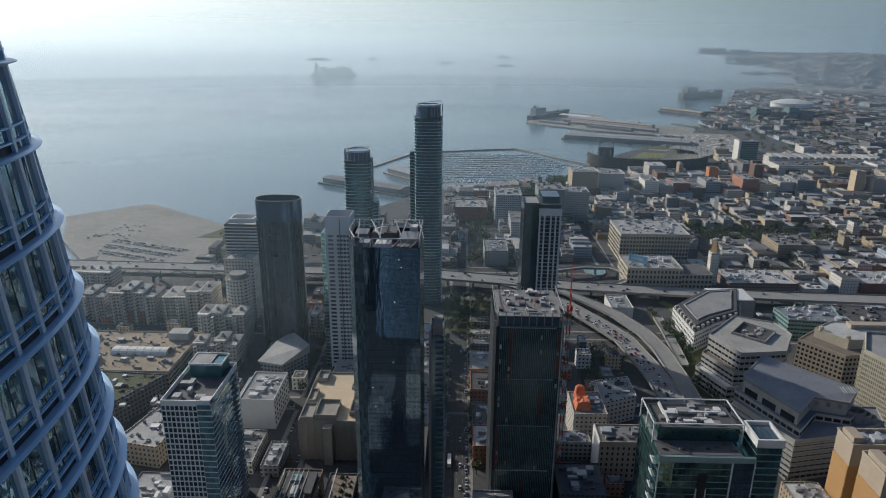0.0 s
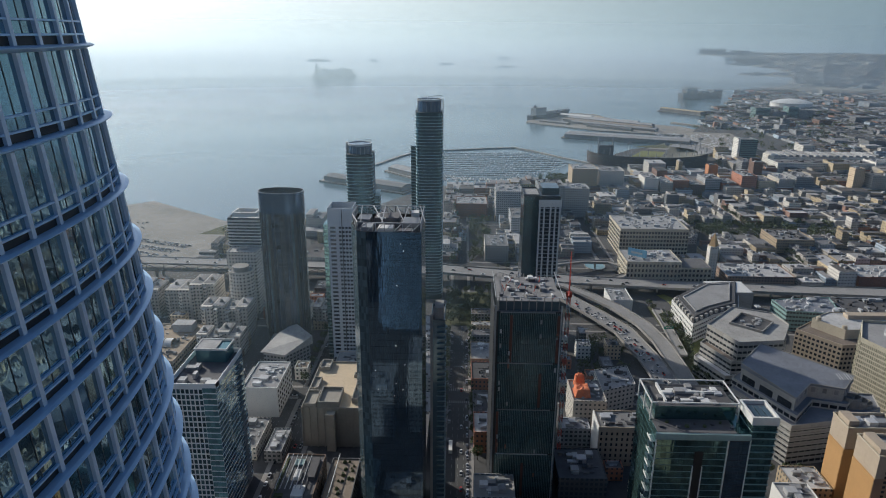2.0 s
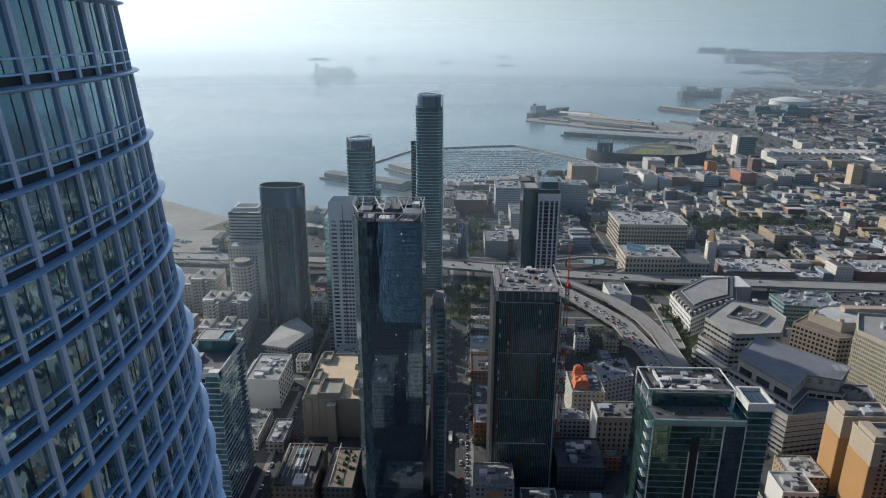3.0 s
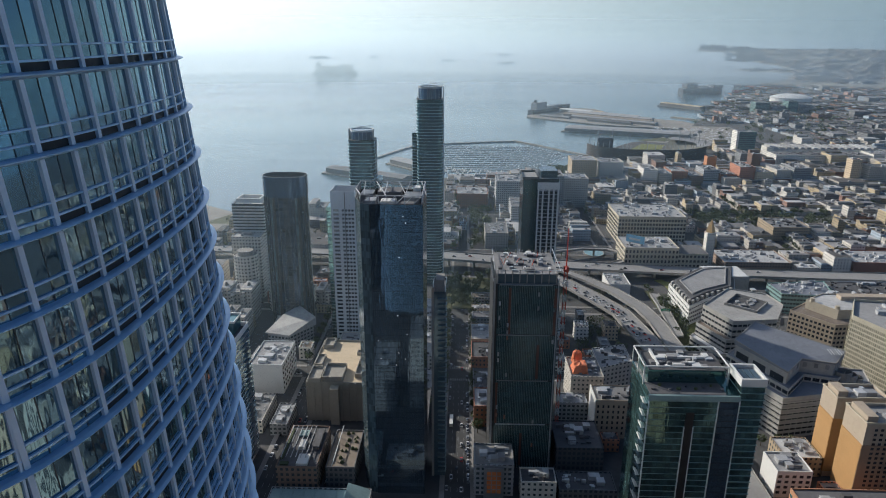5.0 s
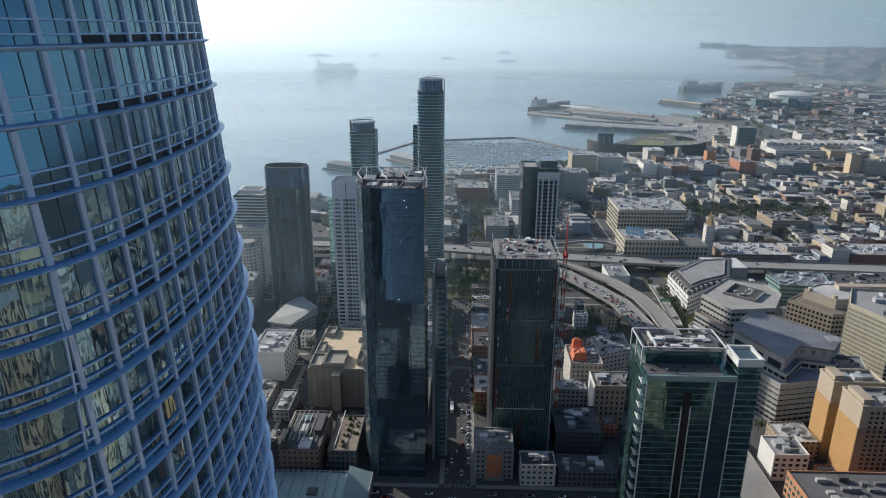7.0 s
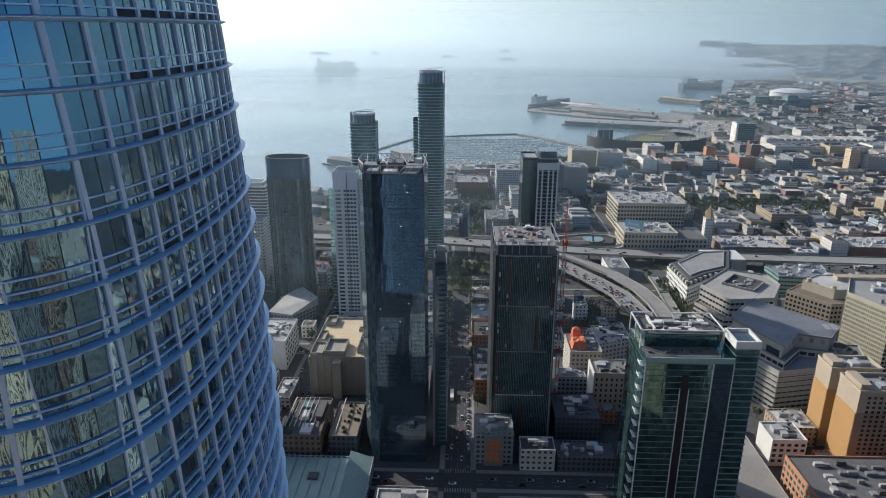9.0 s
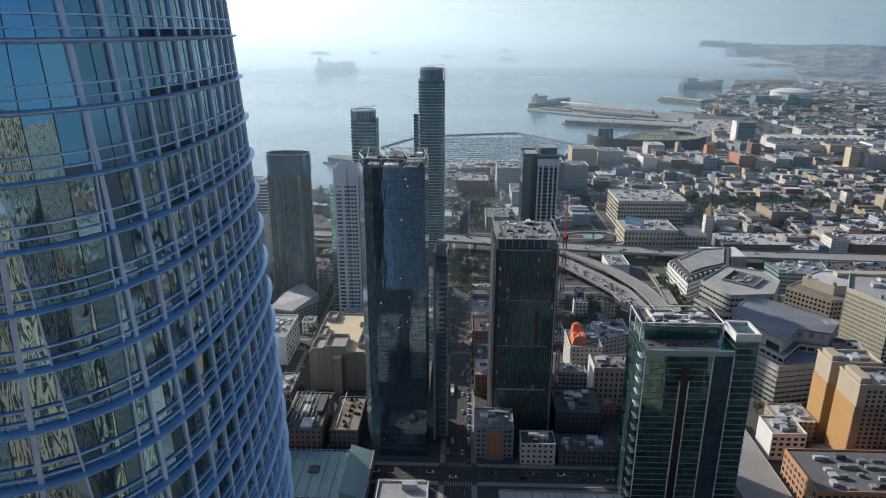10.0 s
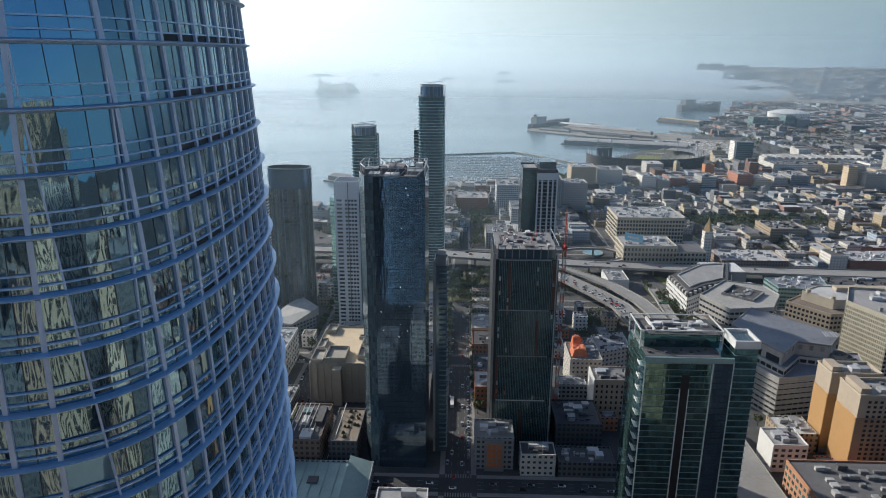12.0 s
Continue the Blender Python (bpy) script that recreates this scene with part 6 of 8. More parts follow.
def city():
    rnd = random.Random(11)
    lots = []
    xs = [-40] + XS[2:] + [1625, 1865]
    ys = [785, 975, 1160, 1330, 1500, 1680]
    for i, x in enumerate(xs[:-1]):
        for j, y in enumerate(ys[:-1]):
            x0, x1, y0, y1 = x + 11, xs[i + 1] - 11, y + 10, ys[j + 1] - 10
            mid = (y0 + y1) / 2
            for a, b in ((y0, mid - 4), (mid + 4, y1)):
                lots += split(x0, x1, a, b, rnd, 12, 34) if y < 1160 else split(x0, x1, a, b, rnd, 14, 52)
    for x0, x1, y0, y1 in ((430, 900, 310, 455), (430, 900, 475, 590), (430, 1100, 600, 640), (310, 420, 310, 420), (270, 300, 310, 440), (-20, 180, 655, 690), (394, 456, 722, 777), (570, 900, 722, 777)):
        lots += split(x0, x1, y0, y1, rnd, 13, 36)
    things, rest = [], []
    for x0, x1, y0, y1 in lots:
        if not clear(x0, x1, y0, y1) or not all(in_land(x, y, -16) for x in (x0, x1) for y in (y0, y1)):
            continue
        if near_green((x0 + x1) / 2, (y0 + y1) / 2):
            continue
        if rnd.random() < 0.06:
            continue
        (things if y1 < 1180 and x0 < 760 else rest).append((x0, x1, y0, y1))
    things.sort(key=lambda q: q[2] + 0.3 * q[0])
    rest += things[200:]
    for q in things[:200]:
        x0, x1, y0, y1 = q
        h = rnd.choice([6, 7.5, 8, 9, 10, 11, 12, 14, 15, 18]) * (1.35 if min(x1 - x0, y1 - y0) > 30 else 1.0)
        if x0 < 120 and y0 < 1000:
            h += 6
        (w, wn_), (r, rn_) = rnd.choice(WALLS), rnd.choice(ROOFS)
        t = low_block("building", "low %s building with a %s flat roof" % (wn_, rn_), rect(x0 + 0.4, x1 - 0.4, y0 + 0.4, y1 - 0.4), 4 + h, w, r, 0, rnd.randint(1, 999), para=0.9)
        clutter(t, x0, x1, y0, y1, 4 + h, rnd)
    # the farther blocks
    for x in range(560, 4400, 105):
        for y in range(1690, 4750, 95):
            x0, x1, y0, y1 = x + 9, x + 96, y + 8, y + 87
            if x < 300 + (y - 1690) * 0.4 or x > 260 + y * 0.72:
                continue
            if not in_land(x0, (y0 + y1) / 2, -25) or math.hypot(x, y) > 4060:
                continue
            if not clear(x0, x1, y0, y1):
                continue
            rest += split(x0, x1, y0, y1, rnd, 16, 62)
    # towards the right, nearer
    for x in range(910, 2400, 120):
        for y in range(500, 1690, 110):
            if x < 1870 and y > 770 or x > 260 + y * 0.78 or not clear(x, x + 100, y, y + 90):
                continue
            rest += split(x, x + 104, y, y + 94, rnd, 12, 36)
    # sheds and low blocks between the bridge and the seawall
    for q in split(-330, -55, 765, 1010, rnd, 16, 44):
        if rnd.random() < 0.6 and in_land((q[0] + q[1]) / 2, q[3], -45) and q[3] < 1000:
            rest.append(q)
    # downtown to the north
    for x in range(-1500, 1500, 100):
        for y in range(-1700, -460, 90):
            rest += split(x + 9, x + 92, y + 8, y + 84, rnd, 22, 50)
    for x in range(330, 2300, 96):
        for y in range(-440, 215, 92):
            rest += split(x + 9, x + 88, y + 8, y + 84, rnd, 18, 44)
    for x in (60, 110, 160, 210, 260, 310, 360, 410):
        for y in (-90, -20, 50, 120):
            if x > 230:
                rest.append((x, x + 40, y, y + 55))

    def flat(x0, x1, y0, y1, z0, z1, acc):
        k = len(acc[0])
        acc[0].extend([(x0, y0, z0), (x1, y0, z0), (x1, y1, z0), (x0, y1, z0), (x0, y0, z1), (x1, y0, z1), (x1, y1, z1), (x0, y1, z1)])
        acc[1].extend([tuple(k + q for q in f) for f in ((0, 1, 5, 4), (1, 2, 6, 5), (2, 3, 7, 6), (3, 0, 4, 7), (4, 5, 6, 7))])

    acc_w = [([], []) for _ in range(6)]
    acc_r = [([], []) for _ in range(3)]
    acc_p = ([], [])
    for x0, x1, y0, y1 in rest:
        far = y0 > 2300
        h = rnd.choice([5, 6, 7, 8, 9, 10, 12, 15]) * (1.3 if min(x1 - x0, y1 - y0) > 34 else 1.0)
        if y0 > 1690:
            h = 0.4 * h + 3 + (14 if rnd.random() < 0.03 else 0)
        elif rnd.random() < 0.05:
            h *= 2.2
        if 1330 < y0 < 2600 and x0 > 560 and rnd.random() < 0.06:
            h += 11
        if rnd.random() < 0.07:
            continue
        if y0 < 200:
            h = h * 2.2 + rnd.uniform(0, 40)
        g = 4.0
        a = acc_w[rnd.choice((2, 2, 2, 1, 5, 2) if y0 > 1650 else (0, 3, 0, 3, 4, 4, 1, 2, 5))]
        flat(x0 + 0.6, x1 - 0.6, y0 + 0.6, y1 - 0.6, min(g, 4) - 0.5 if g <= 4 else g - 8, g + h, a)
        flat(x0 + 1.4, x1 - 1.4, y0 + 1.4, y1 - 1.4, g + h, g + h + 0.3, acc_r[rnd.choice((1, 2, 2) if y0 > 1650 else (0, 0, 1, 2, 1))])
        if y0 < 1700 and rnd.random() < 0.45:
            f = rnd.uniform(0.35, 0.65)
            hh = rnd.choice([2.8, 3.2, 5.6])
            if rnd.random() < 0.5:
                xa, xb, ya, yb = x0 + 0.6, x0 + (x1 - x0) * f, y0 + 0.6, y1 - 0.6
            else:
                xa, xb, ya, yb = x0 + 0.6, x1 - 0.6, y0 + (y1 - y0) * f, y1 - 0.6
            flat(xa, xb, ya, yb, g + h + 0.3, g + h + hh, a)
            flat(xa + 0.7, xb - 0.7, ya + 0.7, yb - 0.7, g + h + hh, g + h + hh + 0.2, rnd.choice(acc_r))
        for _ in range(0 if far else rnd.randint(1, 3)):
            px, py = rnd.uniform(x0 + 2, x1 - 6), rnd.uniform(y0 + 2, y1 - 6)
            flat(px, px + rnd.uniform(2, 5), py, py + rnd.uniform(2, 5), g + h + 0.3, g + h + rnd.uniform(1.5, 3.5), acc_p)
    # ever smaller roofs, sheds and works towards the skyline, shrunk to fit the view
    for _ in range(2600):
        r, az = 4060 + 720 * rnd.random() ** 0.8, math.radians(rnd.uniform(18.0, 46.0))
        x, y = r * math.sin(az), r * math.cos(az)
        if not on_far_shore(x - 14, y) or x > 260 + y * 0.8:
            continue
        k = r / far_reach(r)
        w, d, h = rnd.uniform(25, 130) * k + 3, rnd.uniform(6, 16) * k + 1.5, rnd.choice([2, 3, 4, 6, 7, 14]) * k + 0.5
        g = min(far_ground(x, y), far_ground(x + w, y))
        flat(x, x + w, y, y + d, g - 4, g + h, acc_w[rnd.choice((0, 1, 2, 2, 5))])
        flat(x + 0.3, x + w - 0.3, y + 0.3, y + d - 0.3, g + h, g + h + 0.2, acc_r[rnd.choice((0, 1, 1, 2))])
    pane = (0.10, 0.105, 0.11)
    tints = (facade("pale_house_facade", (0.40, 0.375, 0.33), 3.6, 3.6, 0.4, 0.4, pane, shift=0.4, island=True), facade("far_brick_facade", (0.24, 0.14, 0.105), 3.6, 3.6, 0.4, 0.4, pane, shift=0.5, island=True),
             facade("far_grey_facade", (0.22, 0.23, 0.24), 3.6, 3.6, 0.55, 0.45, pane, shift=0.5, island=True), facade("white_house_facade", (0.50, 0.48, 0.44), 3.6, 3.6, 0.4, 0.4, pane, shift=0.3, island=True),
             facade("cream_house_facade", (0.42, 0.345, 0.225), 3.6, 3.6, 0.4, 0.4, pane, shift=0.35, island=True), facade("blue_grey_house_facade", (0.30, 0.36, 0.42), 3.6, 3.6, 0.5, 0.4, pane, shift=0.4, island=True))
    roofm = (plain("far_pale_roof", (0.33, 0.325, 0.32), 0.85, vary=0.3, shift=0.5, island=True), plain("far_grey_roof", (0.15, 0.15, 0.155), 0.9, vary=0.3, shift=0.5, island=True), plain("far_dark_roof", (0.07, 0.067, 0.066), 0.9, vary=0.3, shift=0.4, island=True))
    far_plant = plain("far_roof_plant", (0.26, 0.265, 0.27), 0.7, vary=0.2, shift=0.7, island=True)
    for acc, m, nm in [(a, m, "far_building") for a, m in zip(acc_w, tints)] + [(a, m, "far_roof") for a, m in zip(acc_r, roofm)] + [(acc_p, far_plant, "far_roof_plant")]:
        if not acc[0]:
            continue
        me = bpy.data.meshes.new(nm)
        me.from_pydata(acc[0], [], acc[1])
        me.materials.append(m)
        tagged(new(nm, me), "closely packed low city buildings with flat roofs", "buildings", kind="stuff")



def infill():
    """Small older buildings that fill the gaps between the named ones near the towers."""
    rnd = random.Random(23)
    roads = [Vector(p[:2]) .lerp(Vector(q[:2]), k / 6) for path in (RAMP, RAMP_B, RAMP_C) for p, q in zip(path, path[1:]) for k in range(7)]
    for bx0, bx1, by0, by1 in ((10, 172, 304, 458), (10, 172, 472, 592), (10, 140, 607, 640), (-109, -10, 304, 458), (-109, -10, 472, 592), (-400, -127, 304, 458), (-400, -127, 472, 592), (-400, -127, 607, 690), (200, 420, 304, 458)):
        for x0, x1, y0, y1 in split(bx0, bx1, by0, by1, rnd, 11, 26):
            if any(x0 < b + 1.5 and x1 > a - 1.5 and y0 < d + 1.5 and y1 > c - 1.5 for a, b, c, d in OCC):
                continue
            c = Vector(((x0 + x1) / 2, (y0 + y1) / 2))
            if any((c - p).length < 24 for p in roads) or rnd.random() < 0.12 or not in_land(x0, y1, -20):
                continue
            (w, wn_), (r, rn_) = rnd.choice(WALLS), rnd.choice(ROOFS)
            z = 4 + rnd.choice([6, 8, 9, 11, 13])
            t = low_block("building", "small %s city building with a %s flat roof" % (wn_, rn_), rect(x0 + 0.5, x1 - 0.5, y0 + 0.5, y1 - 0.5), z, w, r, 0, 1, para=0.9)
            clutter(t, x0 + 1, x1 - 1, y0 + 1, y1 - 1, z, rnd)


infill()
city()

# ---- waterfront ----
sheet("pier", [(-629, 1005), (-562, 880), (-478, 784), (-400, 880), (-350, 955), (-363, 971), (-532, 1094)], -5, 3.6, M_PIER, "wide bare concrete pier used as a car park", "pier", M_CONCRETE)
sheet("car_park", [(-503, 888), (-468, 792), (-342, 792), (-334, 898), (-350, 958), (-420, 930)], 3.5, 4.12, M_PIER, "pale paved car park beside the seawall", "car park", M_CONCRETE)
sheet("waterfront_park", [(-350, 965), (-245, 990), (-180, 1035), (-200, 960), (-260, 900), (-380, 900)], 3.9, 4.15, M_GRASS, "strip of dry grass along the seawall", "lawn")


def finger(name, label, a, b, w, shed=True, z=3.0, roof=None, hh=9):
    """A finger pier from a to b with a long pitched shed."""
    a, b = Vector(a), Vector(b)
    d = (b - a).normalized()
    s = Vector((-d.y, d.x))
    ln = (b - a).length
    t = thing(name, (a.x + b.x) / 2, (a.y + b.y) / 2, 0, label, "pier")
    bm = bmesh.new()
    prism(bm, [tuple(a - s * w / 2), tuple(b - s * w / 2), tuple(b + s * w / 2), tuple(a + s * w / 2)], -5, z)
    part("deck", bm, M_PIER, t)
    if shed:
        p, q = a + d * 8, b - d * 8
        for f in ((-0.25, 0.25) if w > 50 else (0.0,)):
            c0, c1 = p + s * w * f, q + s * w * f
            hw = w * (0.19 if w > 50 else 0.38)
            bm = bmesh.new()
            prism(bm, [tuple(c0 - s * hw), tuple(c1 - s * hw), tuple(c1 + s * hw), tuple(c0 + s * hw)], z, z + hh)
            part("shed_wall", bm, M_CONCRETE, t)
            bm = bmesh.new()
            e = hw + 0.8
            v = [bm.verts.new((*(k), zz)) for k, zz in ((c0 - s * e, z + hh), (c1 - s * e, z + hh), (c1, z + hh + 3), (c0, z + hh + 3), (c1 + s * e, z + hh), (c0 + s * e, z + hh))]
            bm.faces.new((v[0], v[1], v[2], v[3]))
            bm.faces.new((v[3], v[2], v[4], v[5]))
            bm.faces.new((v[0], v[3], v[5]))
            bm.faces.new((v[1], v[4], v[2]))
            part("shed_roof", bm, roof or M_ROOFGREY, t)
            n = int((c1 - c0).length / 9)
            for k in range(min(n, 24)):
                g = c0 + d * (4 + k * 9) - s * hw
                bm = bmesh.new()
                prism(bm, [tuple(g - s * 0.15), tuple(g + d * 4.5 - s * 0.15), tuple(g + d * 4.5), tuple(g)], z, z + 6)
                part("shed_door", bm, M_SLOT, t)
    return t


finger("pier", "long finger pier with an arched white shed", (-96, 1196), (-272, 1300), 46)
finger("pier", "short finger pier with a pale shed", (-60, 1300), (-150, 1400), 44, roof=M_ROOFLIGHT)
finger("pier", "low pier with long pale sheds", (620, 1800), (292, 1925), 78, roof=M_ROOFGREY)


def broad_pier():
    """The wide pier with rows of long sheds and a pale hall near its head."""
    t = thing("pier", 470, 2200, 0, "wide pier with long grey sheds and a pale hall", "pier")
    bm = bmesh.new()
    prism(bm, [(209, 2212), (323, 2112), (414, 2034), (640, 1945), (740, 2010), (690, 2140), (530, 2250), (480, 2470), (402, 2500), (330, 2400), (216, 2262)], -5, 3.2)
    bmesh.ops.triangulate(bm, faces=[f for f in bm.faces if len(f.verts) > 4])
    part("deck", bm, M_PIER, t)
    d = Vector((176, -142)).normalized()
    s = Vector((-d.y, d.x))
    for k, (c, ln, w, h, m) in enumerate((((470, 2255), 250, 26, 9, M_ROOFGREY), ((478, 2204), 300, 24, 9, M_ROOFGREY), ((462, 2160), 310, 24, 8, M_ROOFBROWN), ((470, 2112), 290, 22, 7, M_ROOFGREY), ((452, 2074), 150, 16, 6, M_ROOFDARK), ((392, 2330), 120, 34, 11, M_WHITE), ((440, 2300), 80, 22, 9, M_SAND), ((300, 2200), 110, 16, 5, M_ROOFGREY))):
        c = Vector(c)
        a, b = c - d * ln / 2, c + d * ln / 2
        bm = bmesh.new()
        prism(bm, [tuple(a - s * w / 2), tuple(b - s * w / 2), tuple(b + s * w / 2), tuple(a + s * w / 2)], 3.2, 3.2 + h)
        part("shed_wall", bm, M_CONCRETE, t)
        bm = bmesh.new()
        e = w / 2 + 0.8
        v = [bm.verts.new((*q, z)) for q, z in ((a - s * e, 3.2 + h), (b - s * e, 3.2 + h), (b, 6.4 + h), (a, 6.4 + h), (b + s * e, 3.2 + h), (a + s * e, 3.2 + h))]
        for f in ((0, 1, 2, 3), (3, 2, 4, 5), (0, 3, 5), (1, 4, 2)):
            bm.faces.new([v[i] for i in f])
        part("shed_roof", bm, m, t)


broad_pier()
finger("pier", "pier with a long yellowish shed", (880, 2470), (765, 2630), 46, roof=M_SAND)
finger("pier", "narrow dark jetty over the water", (770, 2150), (698, 2250), 22, False)
finger("pier", "far dark pier with sheds", (1620, 3640), (1400, 3480), 60, True, roof=M_ROOFDARK)
sheet("parking_ground", [(470, 1700), (640, 1640), (760, 1680), (790, 1990), (680, 2010), (540, 1790)], 3.9, 4.12, M_PIER, "large dusty open car park", "car park")
sheet("cove_park", [(440, 1722), (520, 1705), (590, 1790), (540, 1775)], 4.13, 4.3, M_GRASS, "small green waterside park", "lawn")


def breakwater():
    rows = [(-196, 1452), (-150, 1560), (-116, 1632), (-49, 1655), (60, 1690), (135, 1708), (190, 1640), (236, 1570), (292, 1500)]
    for k, (a, b) in enumerate(zip(rows, rows[1:])):
        bm = bmesh.new()
        a, b = Vector((*a, 0.5)), Vector((*b, 0.5))
        beam(bm, a, b + (b - a).normalized() * 2, 7, 5)
        tagged(part("breakwater", bm, M_CONCRETE, None), "grey concrete harbour breakwater", "breakwater", "harbour wall", "structure")


breakwater()


def marina():
    rnd = random.Random(21)
    t = thing("boat", -40, 1330, 0, "small white moored sailing boat with a mast", "boat", "boats in the harbour")
    bm = bmesh.new()
    L, W = 12.0, 3.6
    pts = [(-L / 2, -W * 0.35), (0, -W / 2), (L / 2, 0), (0, W / 2), (-L / 2, W * 0.35)]
    prism(bm, [(-40 + x, 1330 + y) for x, y in pts], -0.3, 1.3)
    part("hull", bm, M_WHITE, t)
    bm = bmesh.new()
    box(bm, -43, -38, 1329, 1331, 1.3, 2.4)
    part("cabin", bm, M_WHITE, t)
    bm = bmesh.new()
    beam(bm, (-39, 1330, 1.3), (-39, 1330, 15), 0.25)
    part("mast", bm, M_PLANT, t)
    boats = []
    for r in range(14):
        y = 1310 + r * 24
        x = -95.0
        while x < 250:
            x += rnd.uniform(2.4, 4.6)
            edge = -60 - (y - 1300) * 0.10
            right = 250 - max(0, (1500 - y)) * 0.55 if y < 1500 else 250 - (y - 1500) * 0.6
            if x < edge or x > right or in_land(x, y, 22) or rnd.random() < 0.12:
                continue
            boats.append((x, y + rnd.choice([-7.5, 7.5]) + rnd.uniform(-3.5, 3.5), 90 + rnd.choice([0, 180]) + rnd.uniform(-6, 6), rnd.uniform(0.6, 1.25)))
    for x, y, a, s in boats[:70]:
        copy_thing(t, pose(x, y, 0, 0, 0, a))
    me = t.children[0].data
    shift = Matrix.Translation((40, -1330, 0))
    me = me.copy()
    me.materials.clear()
    me.materials.append(plain("boat_paint", (0.34, 0.36, 0.38), 0.5, vary=0.2, shift=0.75, island=True))
    joined("boat_hull", me, None, [pose(x, y, 0, 0, 0, a) @ Matrix.Scale(s, 4) @ shift for x, y, a, s in boats[70:]], "rows of small white moored boats")
    bm = bmesh.new()
    for r in range(14):
        y = 1310 + r * 24
        xr = 235 - max(0, (1500 - y)) * 0.6 if y < 1500 else 245 - (y - 1500) * 0.6
        xl = -58 - (y - 1300) * 0.10
        while in_land(xr, y, 0) and xr > xl:
            xr -= 10
        if xr > xl + 20:
            box(bm, xl, xr, y - 1.2, y + 1.2, -0.2, 0.6)
    tagged(part("dock", bm, M_ROOFDARK, None), "floating wooden docks between the boats", "dock", kind="stuff")


marina()


# outer wall stands against the sun; its shade is put into the brick colour
M_STANDS = plain("backlit_brick", (0.055, 0.05, 0.05), 0.9)
M_SEATS = plain("worn_seating", (0.19, 0.19, 0.165), 0.9, vary=0.4, big=0.1, fine=0.8)


def stadium():
    cx, cy = 420, 1515
    t = thing("stadium", cx, cy, 4, "brick and steel ballpark with stands darkened as if backlit and light towers", "stadium")
    for k in range(4):
        bm = bmesh.new()
        r0, r1 = 62 + k * 13, 75 + k * 13
        z0, z1 = 5 + k * 6, 11 + k * 6
        a0, a1 = math.radians(175), math.radians(415)
        n = 36
        rows = []
        for i in range(n + 1):
            a = a0 + (a1 - a0) * i / n
            c, s = math.cos(a) * 1.18, math.sin(a) * 0.78
            rows.append([bm.verts.new((cx + r0 * c, cy + r0 * s, z0)), bm.verts.new((cx + r1 * c, cy + r1 * s, z1)), bm.verts.new((cx + r1 * c, cy + r1 * s, 3.9)), bm.verts.new((cx + r0 * c, cy + r0 * s, 3.9))])
        for p, q in zip(rows, rows[1:]):
            for j in range(4):
                bm.faces.new((p[j], p[(j + 1) % 4], q[(j + 1) % 4], q[j])).material_index = 1 if j else 0
        bmesh.ops.recalc_face_normals(bm, faces=bm.faces)
        part("stand", bm, [M_SEATS, M_STANDS], t)
    bm = bmesh.new()
    prism(bm, [(cx + 62 * 1.15 * math.cos(a), cy + 62 * 0.76 * math.sin(a)) for a in [2 * math.pi * i / 32 for i in range(32)]], 3.9, 4.5)
    part("field", bm, M_GRASS, t)
    bm = bmesh.new()
    box(bm, 302, 336, 1478, 1486, 4, 46)
    part("scoreboard", bm, M_HULL, t, "dark scoreboard block")
    for x in (303, 334):
        bm = bmesh.new()
        beam(bm, (x, 1482, 4), (x, 1482, 66), 2.0)
        part("scoreboard_post", bm, M_STEEL, t)
    for k in range(6):
        a = math.radians(200 + k * 40)
        x, y = cx + 118 * math.cos(a), cy + 80 * math.sin(a)
        bm = bmesh.new()
        beam(bm, (x, y, 4), (x, y, 58), 0.9)
        part("light_mast", bm, M_STEEL, t)
        bm = bmesh.new()
        box(bm, x - 5, x + 5, y - 0.5, y + 0.5, 54, 59)
        part("light_bank", bm, M_STEEL, t)
    bm = bmesh.new()
    v = []
    n = 18
    for i in range(n + 1):
        a = math.radians(-40 + 95 * i / n)
        v.append((bm.verts.new((cx + 95 * 1.18 * math.cos(a), cy + 95 * 0.78 * math.sin(a), 30)), bm.verts.new((cx + 122 * 1.18 * math.cos(a), cy + 122 * 0.78 * math.sin(a), 33))))
    for p, q in zip(v, v[1:]):
        bm.faces.new((p[0], p[1], q[1], q[0]))
    part("canopy", bm, M_ROOFGREY, t)
    # slender posts and rails along the open rim
    for i in range(30):
        a = math.radians(185 + 7.6 * i)
        x, y = cx + 112 * 1.18 * math.cos(a), cy + 112 * 0.78 * math.sin(a)
        bm = bmesh.new()
        beam(bm, (x, y, 28), (x, y, 38 + 6 * (i % 5 == 0)), 1.1)
        part("rim_post", bm, M_STEEL, t)
    bm = bmesh.new()
    prism(bm, [(cx - 20, cy + 62), (cx + 70, cy + 66), (cx + 84, cy + 130), (cx + 30, cy + 150)], 3.9, 4.6)
    part("outfield", bm, M_VERGE, t, "yellowish mown outfield")


stadium()


